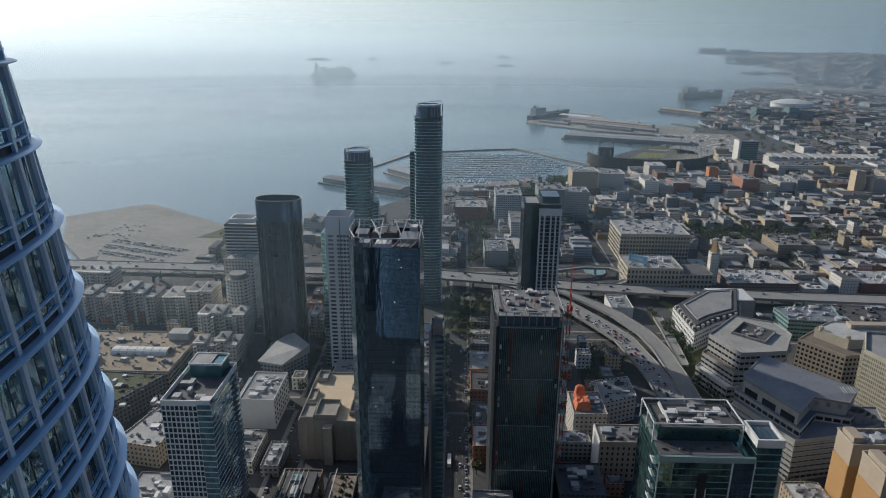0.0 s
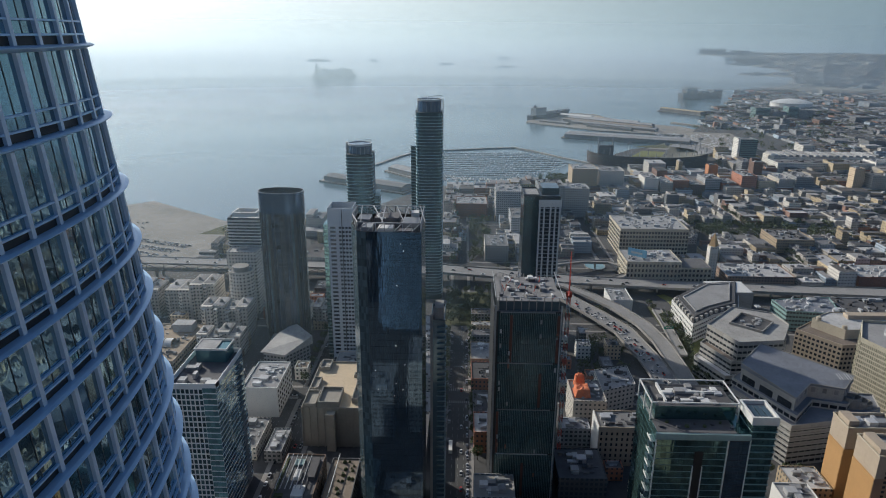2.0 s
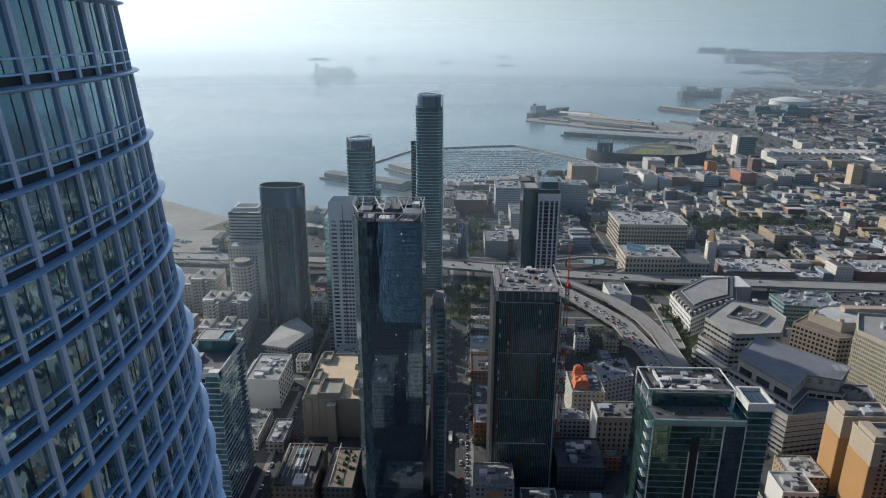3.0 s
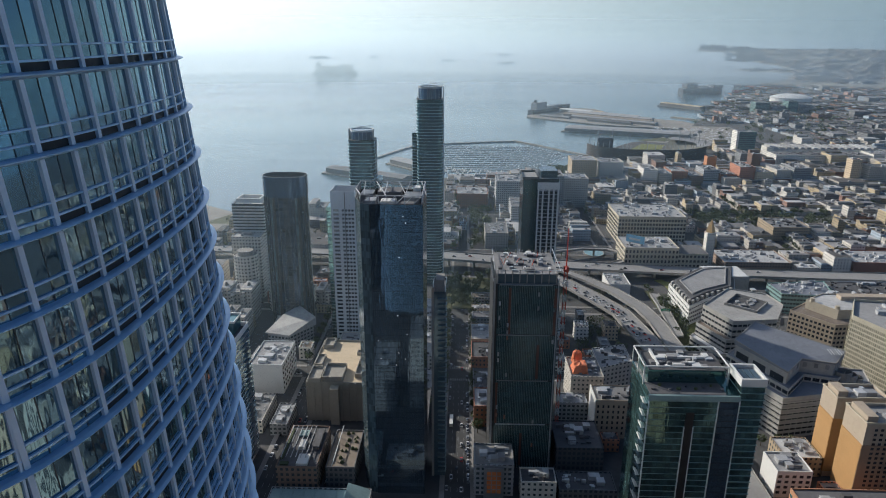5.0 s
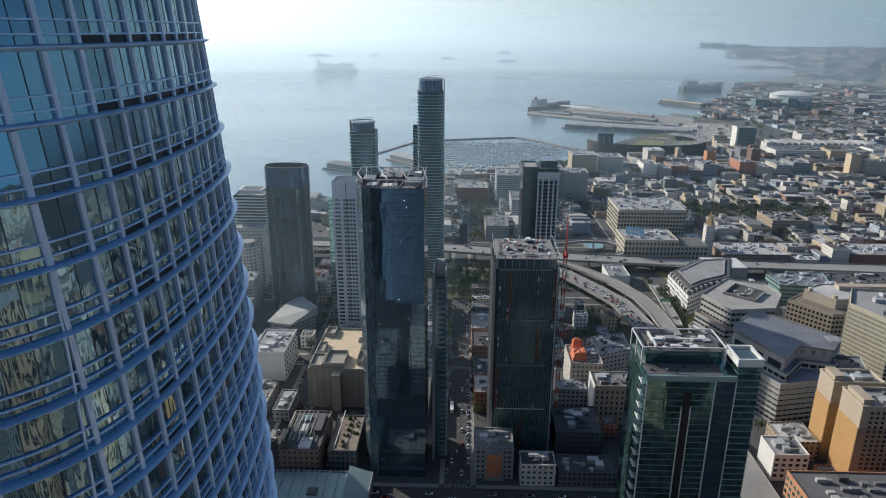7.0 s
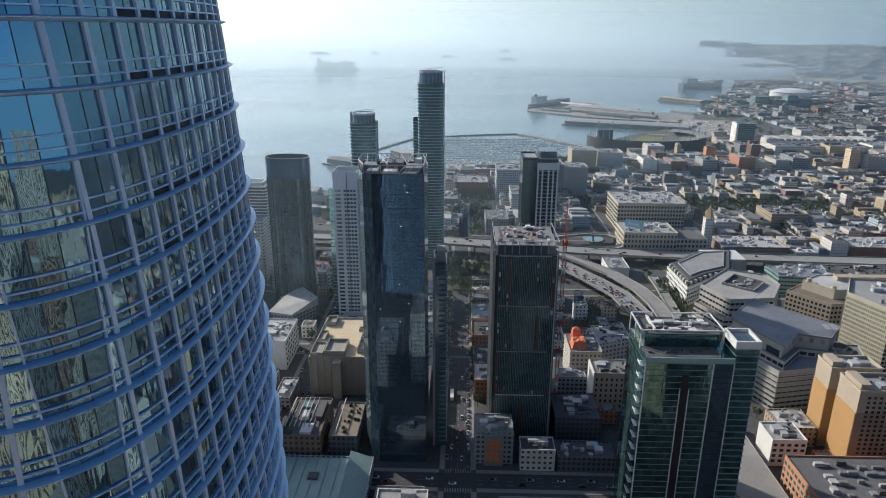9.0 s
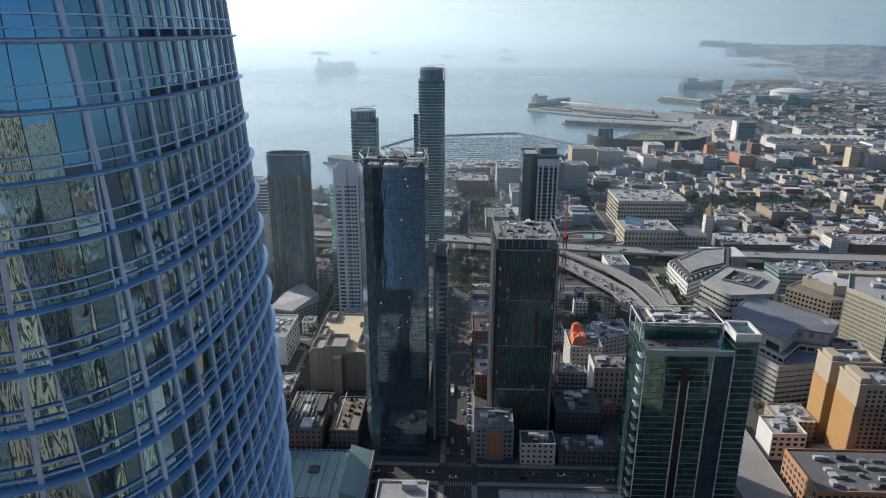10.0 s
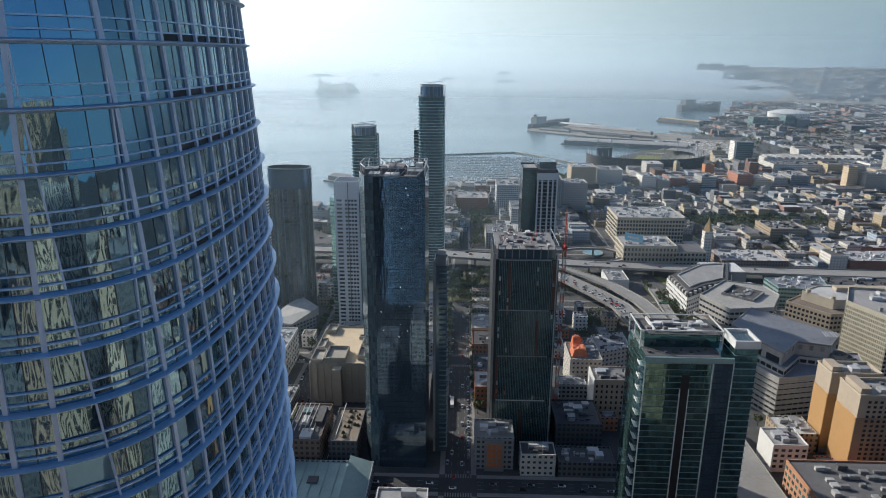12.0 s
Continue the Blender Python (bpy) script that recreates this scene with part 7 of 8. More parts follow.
def ship(name, label, x, y, ang, L, W, H, house, hull, deck, cargo=0, z=0.0):
    t = thing(name, x, y, z, label, "ship")
    rot = pose(x, y, z, 0, 0, ang)

    def put(nm, bm, m, lab=""):
        for v in bm.verts:
            v.co = rot @ v.co
        part(nm, bm, m, t, lab)

    bm = bmesh.new()
    pts = [(-L / 2, -W * 0.4), (-L * 0.4, -W / 2), (L * 0.35, -W / 2), (L * 0.46, -W * 0.25), (L / 2, 0), (L * 0.46, W * 0.25), (L * 0.35, W / 2), (-L * 0.4, W / 2), (-L / 2, W * 0.4)]
    prism(bm, pts, -4, H)
    put("hull", bm, hull)
    bm = bmesh.new()
    box(bm, -L * 0.42, -L * 0.42 + L * (0.09 if cargo else 0.25), -W * 0.4, W * 0.4, H, H + house)
    put("deckhouse", bm, deck)
    bm = bmesh.new()
    box(bm, -L * 0.40, -L * 0.37, -W * 0.12, W * 0.12, H + house, H + house * 1.35)
    put("funnel", bm, hull)
    bm = bmesh.new()
    beam(bm, (L * 0.42, 0, H), (L * 0.42, 0, H + house * 0.8), max(0.8, L / 200))
    put("mast", bm, M_STEEL)
    if not cargo:
        bm = bmesh.new()
        prism(bm, [(L * 0.22, -W * 0.48), (L * 0.35, -W * 0.48), (L * 0.46, -W * 0.24), (L * 0.52, 0), (L * 0.46, W * 0.24), (L * 0.35, W * 0.48), (L * 0.22, W * 0.48)], H - 0.1, H * 1.4)
        put("forecastle", bm, hull)
        bm = bmesh.new()
        box(bm, -L * 0.14, L * 0.12, -W * 0.3, W * 0.3, H, H + house * 0.35)
        put("deck_cargo", bm, M_STEEL)
    rnd = random.Random(int(L))
    for k in range(cargo):
        x0 = -L * 0.30 + k * (L * 0.70 / cargo)
        bm = bmesh.new()
        box(bm, x0, x0 + L * 0.63 / cargo, -W * 0.46, W * 0.46, H, H + house * rnd.uniform(0.55, 0.85))
        put("container_block", bm, rnd.choice([M_HULL, M_HULL, M_STEEL]))


ship("container_ship", "large loaded container ship at anchor in haze", -840, 4440, 22, 290, 46, 22, 50, M_HULL, M_HULL, 9)
ship("naval_ship", "grey moored ship with a high bow", 306, 2372, 46, 225, 30, 16, 24, M_HULL, M_STEEL, 0)
ship("cargo_ship", "dark ship in a floating dock", 1108, 3190, 24, 245, 44, 26, 24, M_HULL, M_HULL, 0)
ship("cargo_ship", "reddish cargo ship by the far pier", 1330, 3260, 52, 260, 36, 17, 22, plain("rust_hull", (0.24, 0.08, 0.05), 0.7), M_STEEL, 0)


# ---- haze, put into curved sheets from 400 m to the far water ----
# the haze's glow is painted as emission, brightest on the sun's side
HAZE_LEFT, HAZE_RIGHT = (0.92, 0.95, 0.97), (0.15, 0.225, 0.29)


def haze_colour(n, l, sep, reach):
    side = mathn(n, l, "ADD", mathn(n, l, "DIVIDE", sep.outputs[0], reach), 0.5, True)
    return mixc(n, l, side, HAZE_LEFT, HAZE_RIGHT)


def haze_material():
    m, n, l, p = nodes_of("far_haze_glow")
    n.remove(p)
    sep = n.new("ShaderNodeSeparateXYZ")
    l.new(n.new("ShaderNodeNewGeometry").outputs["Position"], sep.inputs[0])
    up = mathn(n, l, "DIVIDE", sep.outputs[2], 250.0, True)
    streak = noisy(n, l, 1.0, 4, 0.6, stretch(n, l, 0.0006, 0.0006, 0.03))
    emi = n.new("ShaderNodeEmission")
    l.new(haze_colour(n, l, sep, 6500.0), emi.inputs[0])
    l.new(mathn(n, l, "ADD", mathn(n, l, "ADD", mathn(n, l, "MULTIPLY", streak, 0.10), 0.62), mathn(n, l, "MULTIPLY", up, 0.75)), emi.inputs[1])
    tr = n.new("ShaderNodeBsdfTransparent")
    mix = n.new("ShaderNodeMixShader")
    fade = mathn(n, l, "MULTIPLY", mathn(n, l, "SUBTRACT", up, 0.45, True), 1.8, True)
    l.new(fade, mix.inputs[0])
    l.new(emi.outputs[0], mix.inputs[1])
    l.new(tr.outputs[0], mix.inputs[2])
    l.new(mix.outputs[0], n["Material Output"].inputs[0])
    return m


def arc(name, rows_rz, material, label):
    """A curved sheet that stands in for haze, round the city and the far bay."""
    bm = bmesh.new()
    k = 60
    rows = [[bm.verts.new((r * math.sin(math.radians(-75 + 150 * i / k)), r * math.cos(math.radians(-75 + 150 * i / k)), z)) for i in range(k + 1)] for r, z in rows_rz]
    for a, b in zip(rows, rows[1:]):
        for i in range(k):
            bm.faces.new((a[i], a[i + 1], b[i + 1], b[i]))
    tagged(part(name, bm, material, None), label, "haze", kind="structure")


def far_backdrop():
    arc("backdrop", ((4640, -2), (4760, 120), (4860, 250)), haze_material(), "glowing backdrop sheet painted as pale haze over the far water")


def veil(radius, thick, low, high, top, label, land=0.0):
    """A thin sheet added in place of mist: it lets most light through and scatters some sunlight forward."""
    m, n, l, p = nodes_of("mist_sheet")
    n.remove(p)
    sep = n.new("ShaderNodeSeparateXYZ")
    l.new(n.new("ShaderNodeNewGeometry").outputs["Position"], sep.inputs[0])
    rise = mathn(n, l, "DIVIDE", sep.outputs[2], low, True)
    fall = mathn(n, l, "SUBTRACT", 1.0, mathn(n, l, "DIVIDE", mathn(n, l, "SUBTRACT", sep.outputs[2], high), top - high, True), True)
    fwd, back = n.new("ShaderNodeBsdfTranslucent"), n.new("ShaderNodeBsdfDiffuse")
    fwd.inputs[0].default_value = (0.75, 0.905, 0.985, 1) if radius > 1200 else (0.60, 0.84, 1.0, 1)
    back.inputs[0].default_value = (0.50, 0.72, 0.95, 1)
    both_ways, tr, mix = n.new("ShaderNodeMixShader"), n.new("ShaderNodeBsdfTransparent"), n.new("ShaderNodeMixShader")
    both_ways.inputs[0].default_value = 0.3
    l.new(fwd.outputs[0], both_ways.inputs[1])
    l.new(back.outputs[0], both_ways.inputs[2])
    # the sheet is made thinner to the right of the view, over the land
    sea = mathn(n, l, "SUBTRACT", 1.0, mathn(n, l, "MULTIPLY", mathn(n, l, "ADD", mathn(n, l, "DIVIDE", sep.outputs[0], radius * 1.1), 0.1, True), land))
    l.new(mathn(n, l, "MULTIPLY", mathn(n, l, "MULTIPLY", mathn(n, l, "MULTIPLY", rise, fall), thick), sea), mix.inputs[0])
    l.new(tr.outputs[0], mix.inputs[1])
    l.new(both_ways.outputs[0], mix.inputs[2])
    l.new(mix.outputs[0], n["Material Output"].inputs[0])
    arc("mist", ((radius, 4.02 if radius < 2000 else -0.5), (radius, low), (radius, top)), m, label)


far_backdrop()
veil(2900.0, 0.50, 115.0, 262.0, 420.0, "translucent sheet standing in for mist over the far bay", 0.25)
veil(1750.0, 0.10, 80.0, 235.0, 400.0, "translucent sheet standing in for haze over the far quays", 0.55)
veil(1120.0, 0.065, 100.0, 200.0, 380.0, "faint translucent sheet standing in for mist over the shore", 1.1)
veil(760.0, 0.03, 90.0, 190.0, 350.0, "thin translucent sheet standing in for haze over the city", 0.9)
veil(525.0, 0.032, 80.0, 180.0, 330.0, "thin translucent sheet standing in for haze between the towers", 1.0)
veil(396.0, 0.018, 70.0, 170.0, 320.0, "faint translucent sheet standing in for haze between the streets", 1.0)
# far ships, coloured pale for haze and lifted to fit the camera's view
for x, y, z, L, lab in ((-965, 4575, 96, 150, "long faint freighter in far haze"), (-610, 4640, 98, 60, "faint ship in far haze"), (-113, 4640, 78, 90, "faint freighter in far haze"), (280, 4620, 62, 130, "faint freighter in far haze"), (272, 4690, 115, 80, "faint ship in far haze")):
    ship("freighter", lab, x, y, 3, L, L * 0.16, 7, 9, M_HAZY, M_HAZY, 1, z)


def dome_arena():
    t = thing("arena", 1310, 2740, 4, "large white domed arena", "arena")
    bm = bmesh.new()
    prism(bm, ellipse(1310, 2740, 78, 70, 32), 4, 26)
    part("wall", bm, M_WHITE, t)
    bm = bmesh.new()
    prev = None
    for k in range(5):
        ring = [bm.verts.new((x, y, 26 + 12 * (1 - (1 - k / 4) ** 2))) for x, y in ellipse(1310, 2740, 80 * (1 - k / 5), 72 * (1 - k / 5), 32)]
        if prev:
            for i in range(32):
                bm.faces.new((prev[i], prev[(i + 1) % 32], ring[(i + 1) % 32], ring[i]))
        prev = ring
    bm.faces.new(prev)
    part("roof", bm, M_WHITE, t)


dome_arena()

# taller buildings in the far districts
for k, (x0, x1, y0, y1, z, m, lab) in enumerate(((622, 660, 1500, 1530, 58, F_TEAL, "teal glass apartment tower near the channel"), (617, 621.6, 1500, 1530, 59, F_WHITE, "white slab edge of an apartment tower"), (716, 734, 1210, 1230, 50, F_TAN, "tan apartment tower"), (742, 792, 1196, 1222, 40, F_PALE, "wide pale apartment block"), (818, 840, 1168, 1190, 60, F_TAN, "tan corner apartment tower"), (840, 868, 1290, 1316, 68, F_PALE, "pale apartment tower"),
                                                 (52, 92, 985, 1040, 52, F_GREY, "grey apartment block with balconies"), (118, 158, 1000, 1050, 58, F_GREY, "grey apartment block with a turret"), (160, 200, 1020, 1060, 50, F_PALE, "pale apartment block"), (200, 246, 1190, 1240, 48, F_TAN, "tan apartment tower by the harbour"),
                                                 (255, 300, 1215, 1260, 40, F_PALE, "pale apartment tower by the harbour"), (330, 356, 1185, 1230, 33, F_WHITE, "white apartment block"), (358, 380, 1178, 1230, 27, F_PALE, "pale narrow warehouse"), (382, 412, 1190, 1240, 29, F_BRICK, "red brick warehouse"), (414, 440, 1186, 1240, 22, F_BROWN, "brown brick warehouse"), (442, 470, 1194, 1240, 32, F_GREY, "grey warehouse"), (472, 500, 1188, 1240, 25, F_BRICK, "red brick loft building"), (474, 492, 1272, 1290, 42, plain("orange_brick", (0.42, 0.19, 0.09), 0.9), "orange brick stair tower"),
                                                 (510, 538, 1200, 1250, 36, F_BRICK, "tall red brick warehouse"), (540, 570, 1196, 1250, 28, F_CREAM, "cream loft building"), (580, 606, 1205, 1255, 30, F_PALE, "pale office block"), (608, 640, 1200, 1255, 35, F_GREY, "grey office block"), (660, 860, 1390, 1440, 26, F_WHITE, "long white curved-roof hall"), (880, 1100, 1420, 1470, 24, F_WHITE, "long white hall"),
                                                 (420, 470, 850, 900, 22, F_TAN, "tan warehouse"), (-10, 40, 1010, 1060, 26, F_BRICK, "dark brick row house block"), (30, 60, 800, 850, 24, F_PALE, "pale apartment house"), (70, 110, 900, 960, 34, F_GREY, "grey apartment block"))):
    low_block("apartment_block" if z > 40 else "building", lab + " with a flat roof", rect(x0, x1, y0, y1), z, m, M_ROOFGREY, 3, 60 + k)


def far_shed(name, label, x, y, w, d, h, wall, roof, turn=-18.0):
    """A long shed or block on the hazy far shore, with its roof and a row of roof houses."""
    g = far_ground(x, y)
    t = thing(name, x, y, g, label, "building")
    m = pose(x, y, g, 0, 0, turn)
    parts = [("wall", box_at(m, 0, w, 0, d, -6, h), wall), ("roof", box_at(m, -0.5, w + 0.5, -0.5, d + 0.5, h, h + 1.2), roof)]
    parts += [("roof_house", box_at(m, w * f, w * f + w * 0.1, d * 0.3, d * 0.8, h + 1.2, h * 1.25 + 1), wall) for f in (0.12, 0.45, 0.75)]
    for nm, bm, mat in parts:
        part(nm, bm, mat, t)


def box_at(m, x0, x1, y0, y1, z0, z1):
    bm = bmesh.new()
    box(bm, x0, x1, y0, y1, z0, z1)
    bm.transform(m)
    return bm


def harbour_crane(x, y, h):
    """A quay crane: portal legs, a tall jib and its stay."""
    g = far_ground(x, y)
    t = thing("harbour_crane", x, y, g, "tall grey steel quay crane in far haze", "crane")
    for dx in (-7, 7):
        bm = bmesh.new()
        beam(bm, (x + dx, y, g - 3), (x + dx * 0.6, y, g + h * 0.62), 2.0)
        part("leg", bm, M_STEEL, t)
    for nm, a, b in (("girder", (x - 12, y, g + h * 0.6), (x + 20, y, g + h * 0.64)), ("mast", (x, y, g + h * 0.6), (x, y, g + h)), ("stay", (x, y, g + h), (x + 19, y, g + h * 0.64))):
        bm = bmesh.new()
        beam(bm, a, b, 1.8)
        part(nm, bm, M_STEEL, t)


for name, lab, x, y, w, d, h, wall, roof in (("shed", "huge pale shed on the far point", 1513, 4496, 158, 26, 25, M_BLUEROOF, M_ROOFGREY), ("shed", "long pale shed on the far point", 1681, 4424, 118, 24, 22, M_BLUEROOF, M_ROOFLIGHT), ("silo_works", "white silo block by the far water", 1585, 4236, 40, 20, 40, M_WHITE, M_ROOFLIGHT),
                                             ("shed", "long dark blue harbour shed", 1653, 4241, 158, 26, 26, M_HULL, M_BLUEROOF), ("shed", "long white low harbour shed", 1855, 3849, 236, 26, 9, M_PAVING, M_WHITE), ("shed", "white low works far off", 2288, 3973, 90, 20, 10, M_WHITE, M_WHITE),
                                             ("warehouse", "rust-brown yard shed on the quay", 1330, 3300, 120, 40, 16, M_BRICK, M_BROWNWALL), ("warehouse", "brown works on the quay", 1490, 3420, 130, 40, 18, M_BRICK, M_ROOFBROWN)):
    far_shed(name, lab + " with a flat roof", x, y, w, d, h, wall, roof)
for x, y, h in ((1809, 4061, 55), (1893, 3907, 84), (1925, 3895, 76), (1760, 4080, 48)):
    harbour_crane(x, y, h)
for x, w, h, lab in ((1020, 50, 38, "teal glass office block"), (1080, 46, 26, "grey glass office block"), (1132, 34, 42, "teal glass laboratory block"), (1172, 44, 32, "dark glass laboratory block")):
    low_block("office_block", lab + " with a flat roof", rect(x, x + w, 2375, 2420), h, F_TEAL if "teal" in lab else F_GREY, M_ROOFGREY, 3, x)


# ---- trees ----
def tree(x, y, h, r, seed):
    """Tapered trunk, a few limbs and a loose crown of many small leaf clumps."""
    rnd = random.Random(seed)
    t = thing("tree", x, y, 4, "leafy dark green street tree", "tree", "street trees")
    bm = bmesh.new()
    cylinder(bm, x, y, 0.35, 3.9, 4 + h * 0.45, 7, 0.18)
    for k in range(4):
        a = 2 * math.pi * k / 4 + rnd.random()
        beam(bm, (x, y, 4 + h * 0.35), (x + r * 0.6 * math.cos(a), y + r * 0.6 * math.sin(a), 4 + h * 0.65), 0.15)
    part("trunk", bm, M_BARK, t)
    verts, faces = [], []
    for k in range(170):
        a, b = rnd.uniform(0, 2 * math.pi), rnd.uniform(-0.9, 1.0)
        q = rnd.uniform(0.35, 1.0) ** 0.5
        q *= 0.8 + 0.35 * noise.noise((math.cos(a) * 1.7, math.sin(a) * 1.7, b * 1.7 + seed))
        c = Vector((x + r * q * math.cos(a) * math.sqrt(1 - b * b * 0.8), y + r * q * math.sin(a) * math.sqrt(1 - b * b * 0.8), 4 + h * 0.66 + h * 0.34 * b * q))
        s = rnd.uniform(0.45, 0.95) * r / 4
        base = len(verts)
        for _ in range(4):
            verts.append(c + Vector((rnd.uniform(-s, s), rnd.uniform(-s, s), rnd.uniform(-s, s))))
        faces += [(base, base + 1, base + 2), (base, base + 2, base + 3), (base, base + 3, base + 1), (base + 1, base + 3, base + 2)]
    me = bpy.data.meshes.new("crown")
    me.from_pydata([v[:] for v in verts], [], faces)
    me.materials.append(M_LEAF)
    ob = new("crown", me)
    ob.parent = t
    ob.matrix_parent_inverse = t.matrix_basis.inverted()
    return t


kinds = [tree(-24 + 0, 410, 11, 4.5, 1), tree(-24, 432, 9, 3.8, 2), tree(12.5, 380, 12, 5, 3)]
rnd = random.Random(31)
SPOTS = []
for y in range(395, 590, 13):
    SPOTS += [(10.8, y), (-12.6, y + 5)]
for y in range(480, 600, 16):
    SPOTS.append((-129, y))
for _ in range(26):
    SPOTS.append((rnd.uniform(-15, 40), rnd.uniform(600, 690)))
for _ in range(16):
    SPOTS.append((rnd.uniform(200, 214), rnd.uniform(470, 660)))
for k in range(26):
    SPOTS.append((310 + rnd.uniform(0, 260), 962 + rnd.choice([-8, 26]) + rnd.uniform(-3, 3)))
for k in range(26):
    SPOTS.append((rnd.choice([416, 434]) + rnd.uniform(-1, 1), 790 + k * 14))
for k in range(26):
    SPOTS.append((rnd.uniform(150, 235), rnd.uniform(1255, 1330)))
for k in range(22):
    SPOTS.append((-8 + rnd.uniform(-4, 4), 790 + k * 18))
SPOTS += [(206, 372), (216, 368), (226, 372)]
for x, y in SPOTS:
    k = rnd.choice(kinds)
    copy_thing(k, pose(x, y, 4, 0, 0, rnd.uniform(0, 360)))
bm = bmesh.new()
box(bm, -15, 42, 600, 690, 3.9, 4.3)
tagged(part("hillside_lawn", bm, M_GRASS, None), "dark green planted slope beside the freeway", "lawn", kind="structure")
def grove():
    """Many far trees along streets, slopes and the waterfront."""
    rnd = random.Random(77)
    spots = []
    for p, q in zip(GREEN, GREEN[1:]):
        for _ in range(62):
            c = Vector(p).lerp(Vector(q), rnd.random())
            spots.append((c.x + rnd.uniform(-30, 24), c.y + rnd.uniform(-14, 14)))
    spots += [(rnd.uniform(348, 558), rnd.uniform(915, 968)) for _ in range(70)]
    spots += [(rnd.uniform(-14, 41), rnd.uniform(601, 689)) for _ in range(60)]
    spots += [(rnd.uniform(-340, -40), rnd.uniform(750, 1010)) for _ in range(110)]
    spots += [(rnd.uniform(9, 41), rnd.uniform(792, 1058)) for _ in range(80)]
    spots += [(rnd.uniform(100, 146), rnd.uniform(490, 575)) for _ in range(40)]
    spots += [(rnd.uniform(204, 216), rnd.uniform(470, 640)) for _ in range(26)]
    spots += [(rnd.uniform(40, 150), rnd.choice([636, 770]) + rnd.uniform(-3, 3)) for _ in range(30)]
    for x in XS[2:9]:
        spots += [(x + rnd.choice([-9, 9]), rnd.uniform(790, 1500)) for _ in range(22)]
    for y in (785, 975, 1160, 1330, 1500):
        spots += [(rnd.uniform(180, 1100), y + rnd.choice([-8, 8])) for _ in range(34)]
    spots += [(rnd.uniform(700, 1500), rnd.uniform(1000, 2600)) for _ in range(140)]
    wide = [(d * rnd.uniform(0.38, 0.76), d) for d in [rnd.uniform(1500, 3500) for _ in range(420)]]
    spots += wide
    verts, faces = [], []
    for x, y in spots:
        if not in_land(x, y, -8):
            continue
        h, r = rnd.uniform(6, 12), rnd.uniform(2.6, 5.0)
        if 900 < y < 975 or y > 1090 and x < 280:
            h, r = h * 1.35, r * 1.5
        if y > 1700:
            h, r = h * 1.3, r * 1.9
        for k in range(44):
            a, b = rnd.uniform(0, 2 * math.pi), rnd.uniform(-0.95, 1.0)
            q = rnd.uniform(0.3, 1.0) ** 0.5 * rnd.uniform(0.8, 1.15)
            c = Vector((x + r * q * math.cos(a) * math.sqrt(1 - b * b * 0.8), y + r * q * math.sin(a) * math.sqrt(1 - b * b * 0.8), 4 + h * 0.62 + h * 0.38 * b * q))
            s = rnd.uniform(0.5, 1.1) * r / 3.4
            base = len(verts)
            for _ in range(4):
                verts.append((c.x + rnd.uniform(-s, s), c.y + rnd.uniform(-s, s), c.z + rnd.uniform(-s, s)))
            faces += [(base, base + 1, base + 2), (base, base + 2, base + 3), (base, base + 3, base + 1), (base + 1, base + 3, base + 2)]
        base = len(verts)
        verts += [(x - 0.3, y - 0.3, 3.9), (x + 0.3, y - 0.3, 3.9), (x, y + 0.3, 3.9), (x, y, 4 + h * 0.7)]
        faces += [(base, base + 1, base + 3), (base + 1, base + 2, base + 3), (base + 2, base, base + 3)]
    me = bpy.data.meshes.new("far_trees")
    me.from_pydata(verts, [], faces)
    me.materials.append(M_LEAF)
    tagged(new("far_trees", me), "dark green trees along streets and slopes", "trees", kind="stuff")


grove()
sheet("verge", [(204, 655), (214, 560), (206, 470), (199, 470), (202, 560), (199, 655)], 3.9, 4.5, M_GRASS, "dry green verge beside the ramp", "lawn")

sheet("verge_loop", [(219, 690), (226, 672), (228, 640), (227, 606), (233, 612), (240, 645), (238, 676), (228, 692)], 3.9, 4.45, M_VERGE, "yellow-green grass in the loop of the ramp", "lawn")
sheet("verge_strip", [(226, 597), (214, 556), (206, 531), (211, 529), (222, 553), (234, 578), (233, 594)], 3.9, 4.4, M_VERGE, "strip of yellow-green grass under the ramp", "lawn")


# ---- vehicles ----
def car(paint):
    t = thing("car", 0, 0, 0, "small passenger car on the road", "car", "cars on the roads")
    bm = bmesh.new()
    prism(bm, [(-2.2, -0.85), (2.0, -0.85), (2.25, -0.5), (2.25, 0.5), (2.0, 0.85), (-2.2, 0.85)], 0.35, 0.95)
    part("body", bm, paint, t)
    bm = bmesh.new()
    lo = [bm.verts.new(p) for p in ((-1.7, -0.78, 0.95), (1.0, -0.78, 0.95), (1.0, 0.78, 0.95), (-1.7, 0.78, 0.95))]
    hi = [bm.verts.new(p) for p in ((-1.2, -0.62, 1.5), (0.3, -0.62, 1.5), (0.3, 0.62, 1.5), (-1.2, 0.62, 1.5))]
    for i in range(4):
        bm.faces.new((lo[i], lo[(i + 1) % 4], hi[(i + 1) % 4], hi[i]))
    bm.faces.new(hi)
    part("cabin", bm, M_WINDOW, t)
    for x, y in ((-1.4, -0.8), (1.4, -0.8), (1.4, 0.8), (-1.4, 0.8)):
        bm = bmesh.new()
        cylinder(bm, 0, 0, 0.34, -0.1, 0.1, 10)
        m = pose(x, y, 0.34, 90, 0, 0)
        for v in bm.verts:
            v.co = m @ v.co
        part("wheel", bm, M_SLOT, t)
    return t


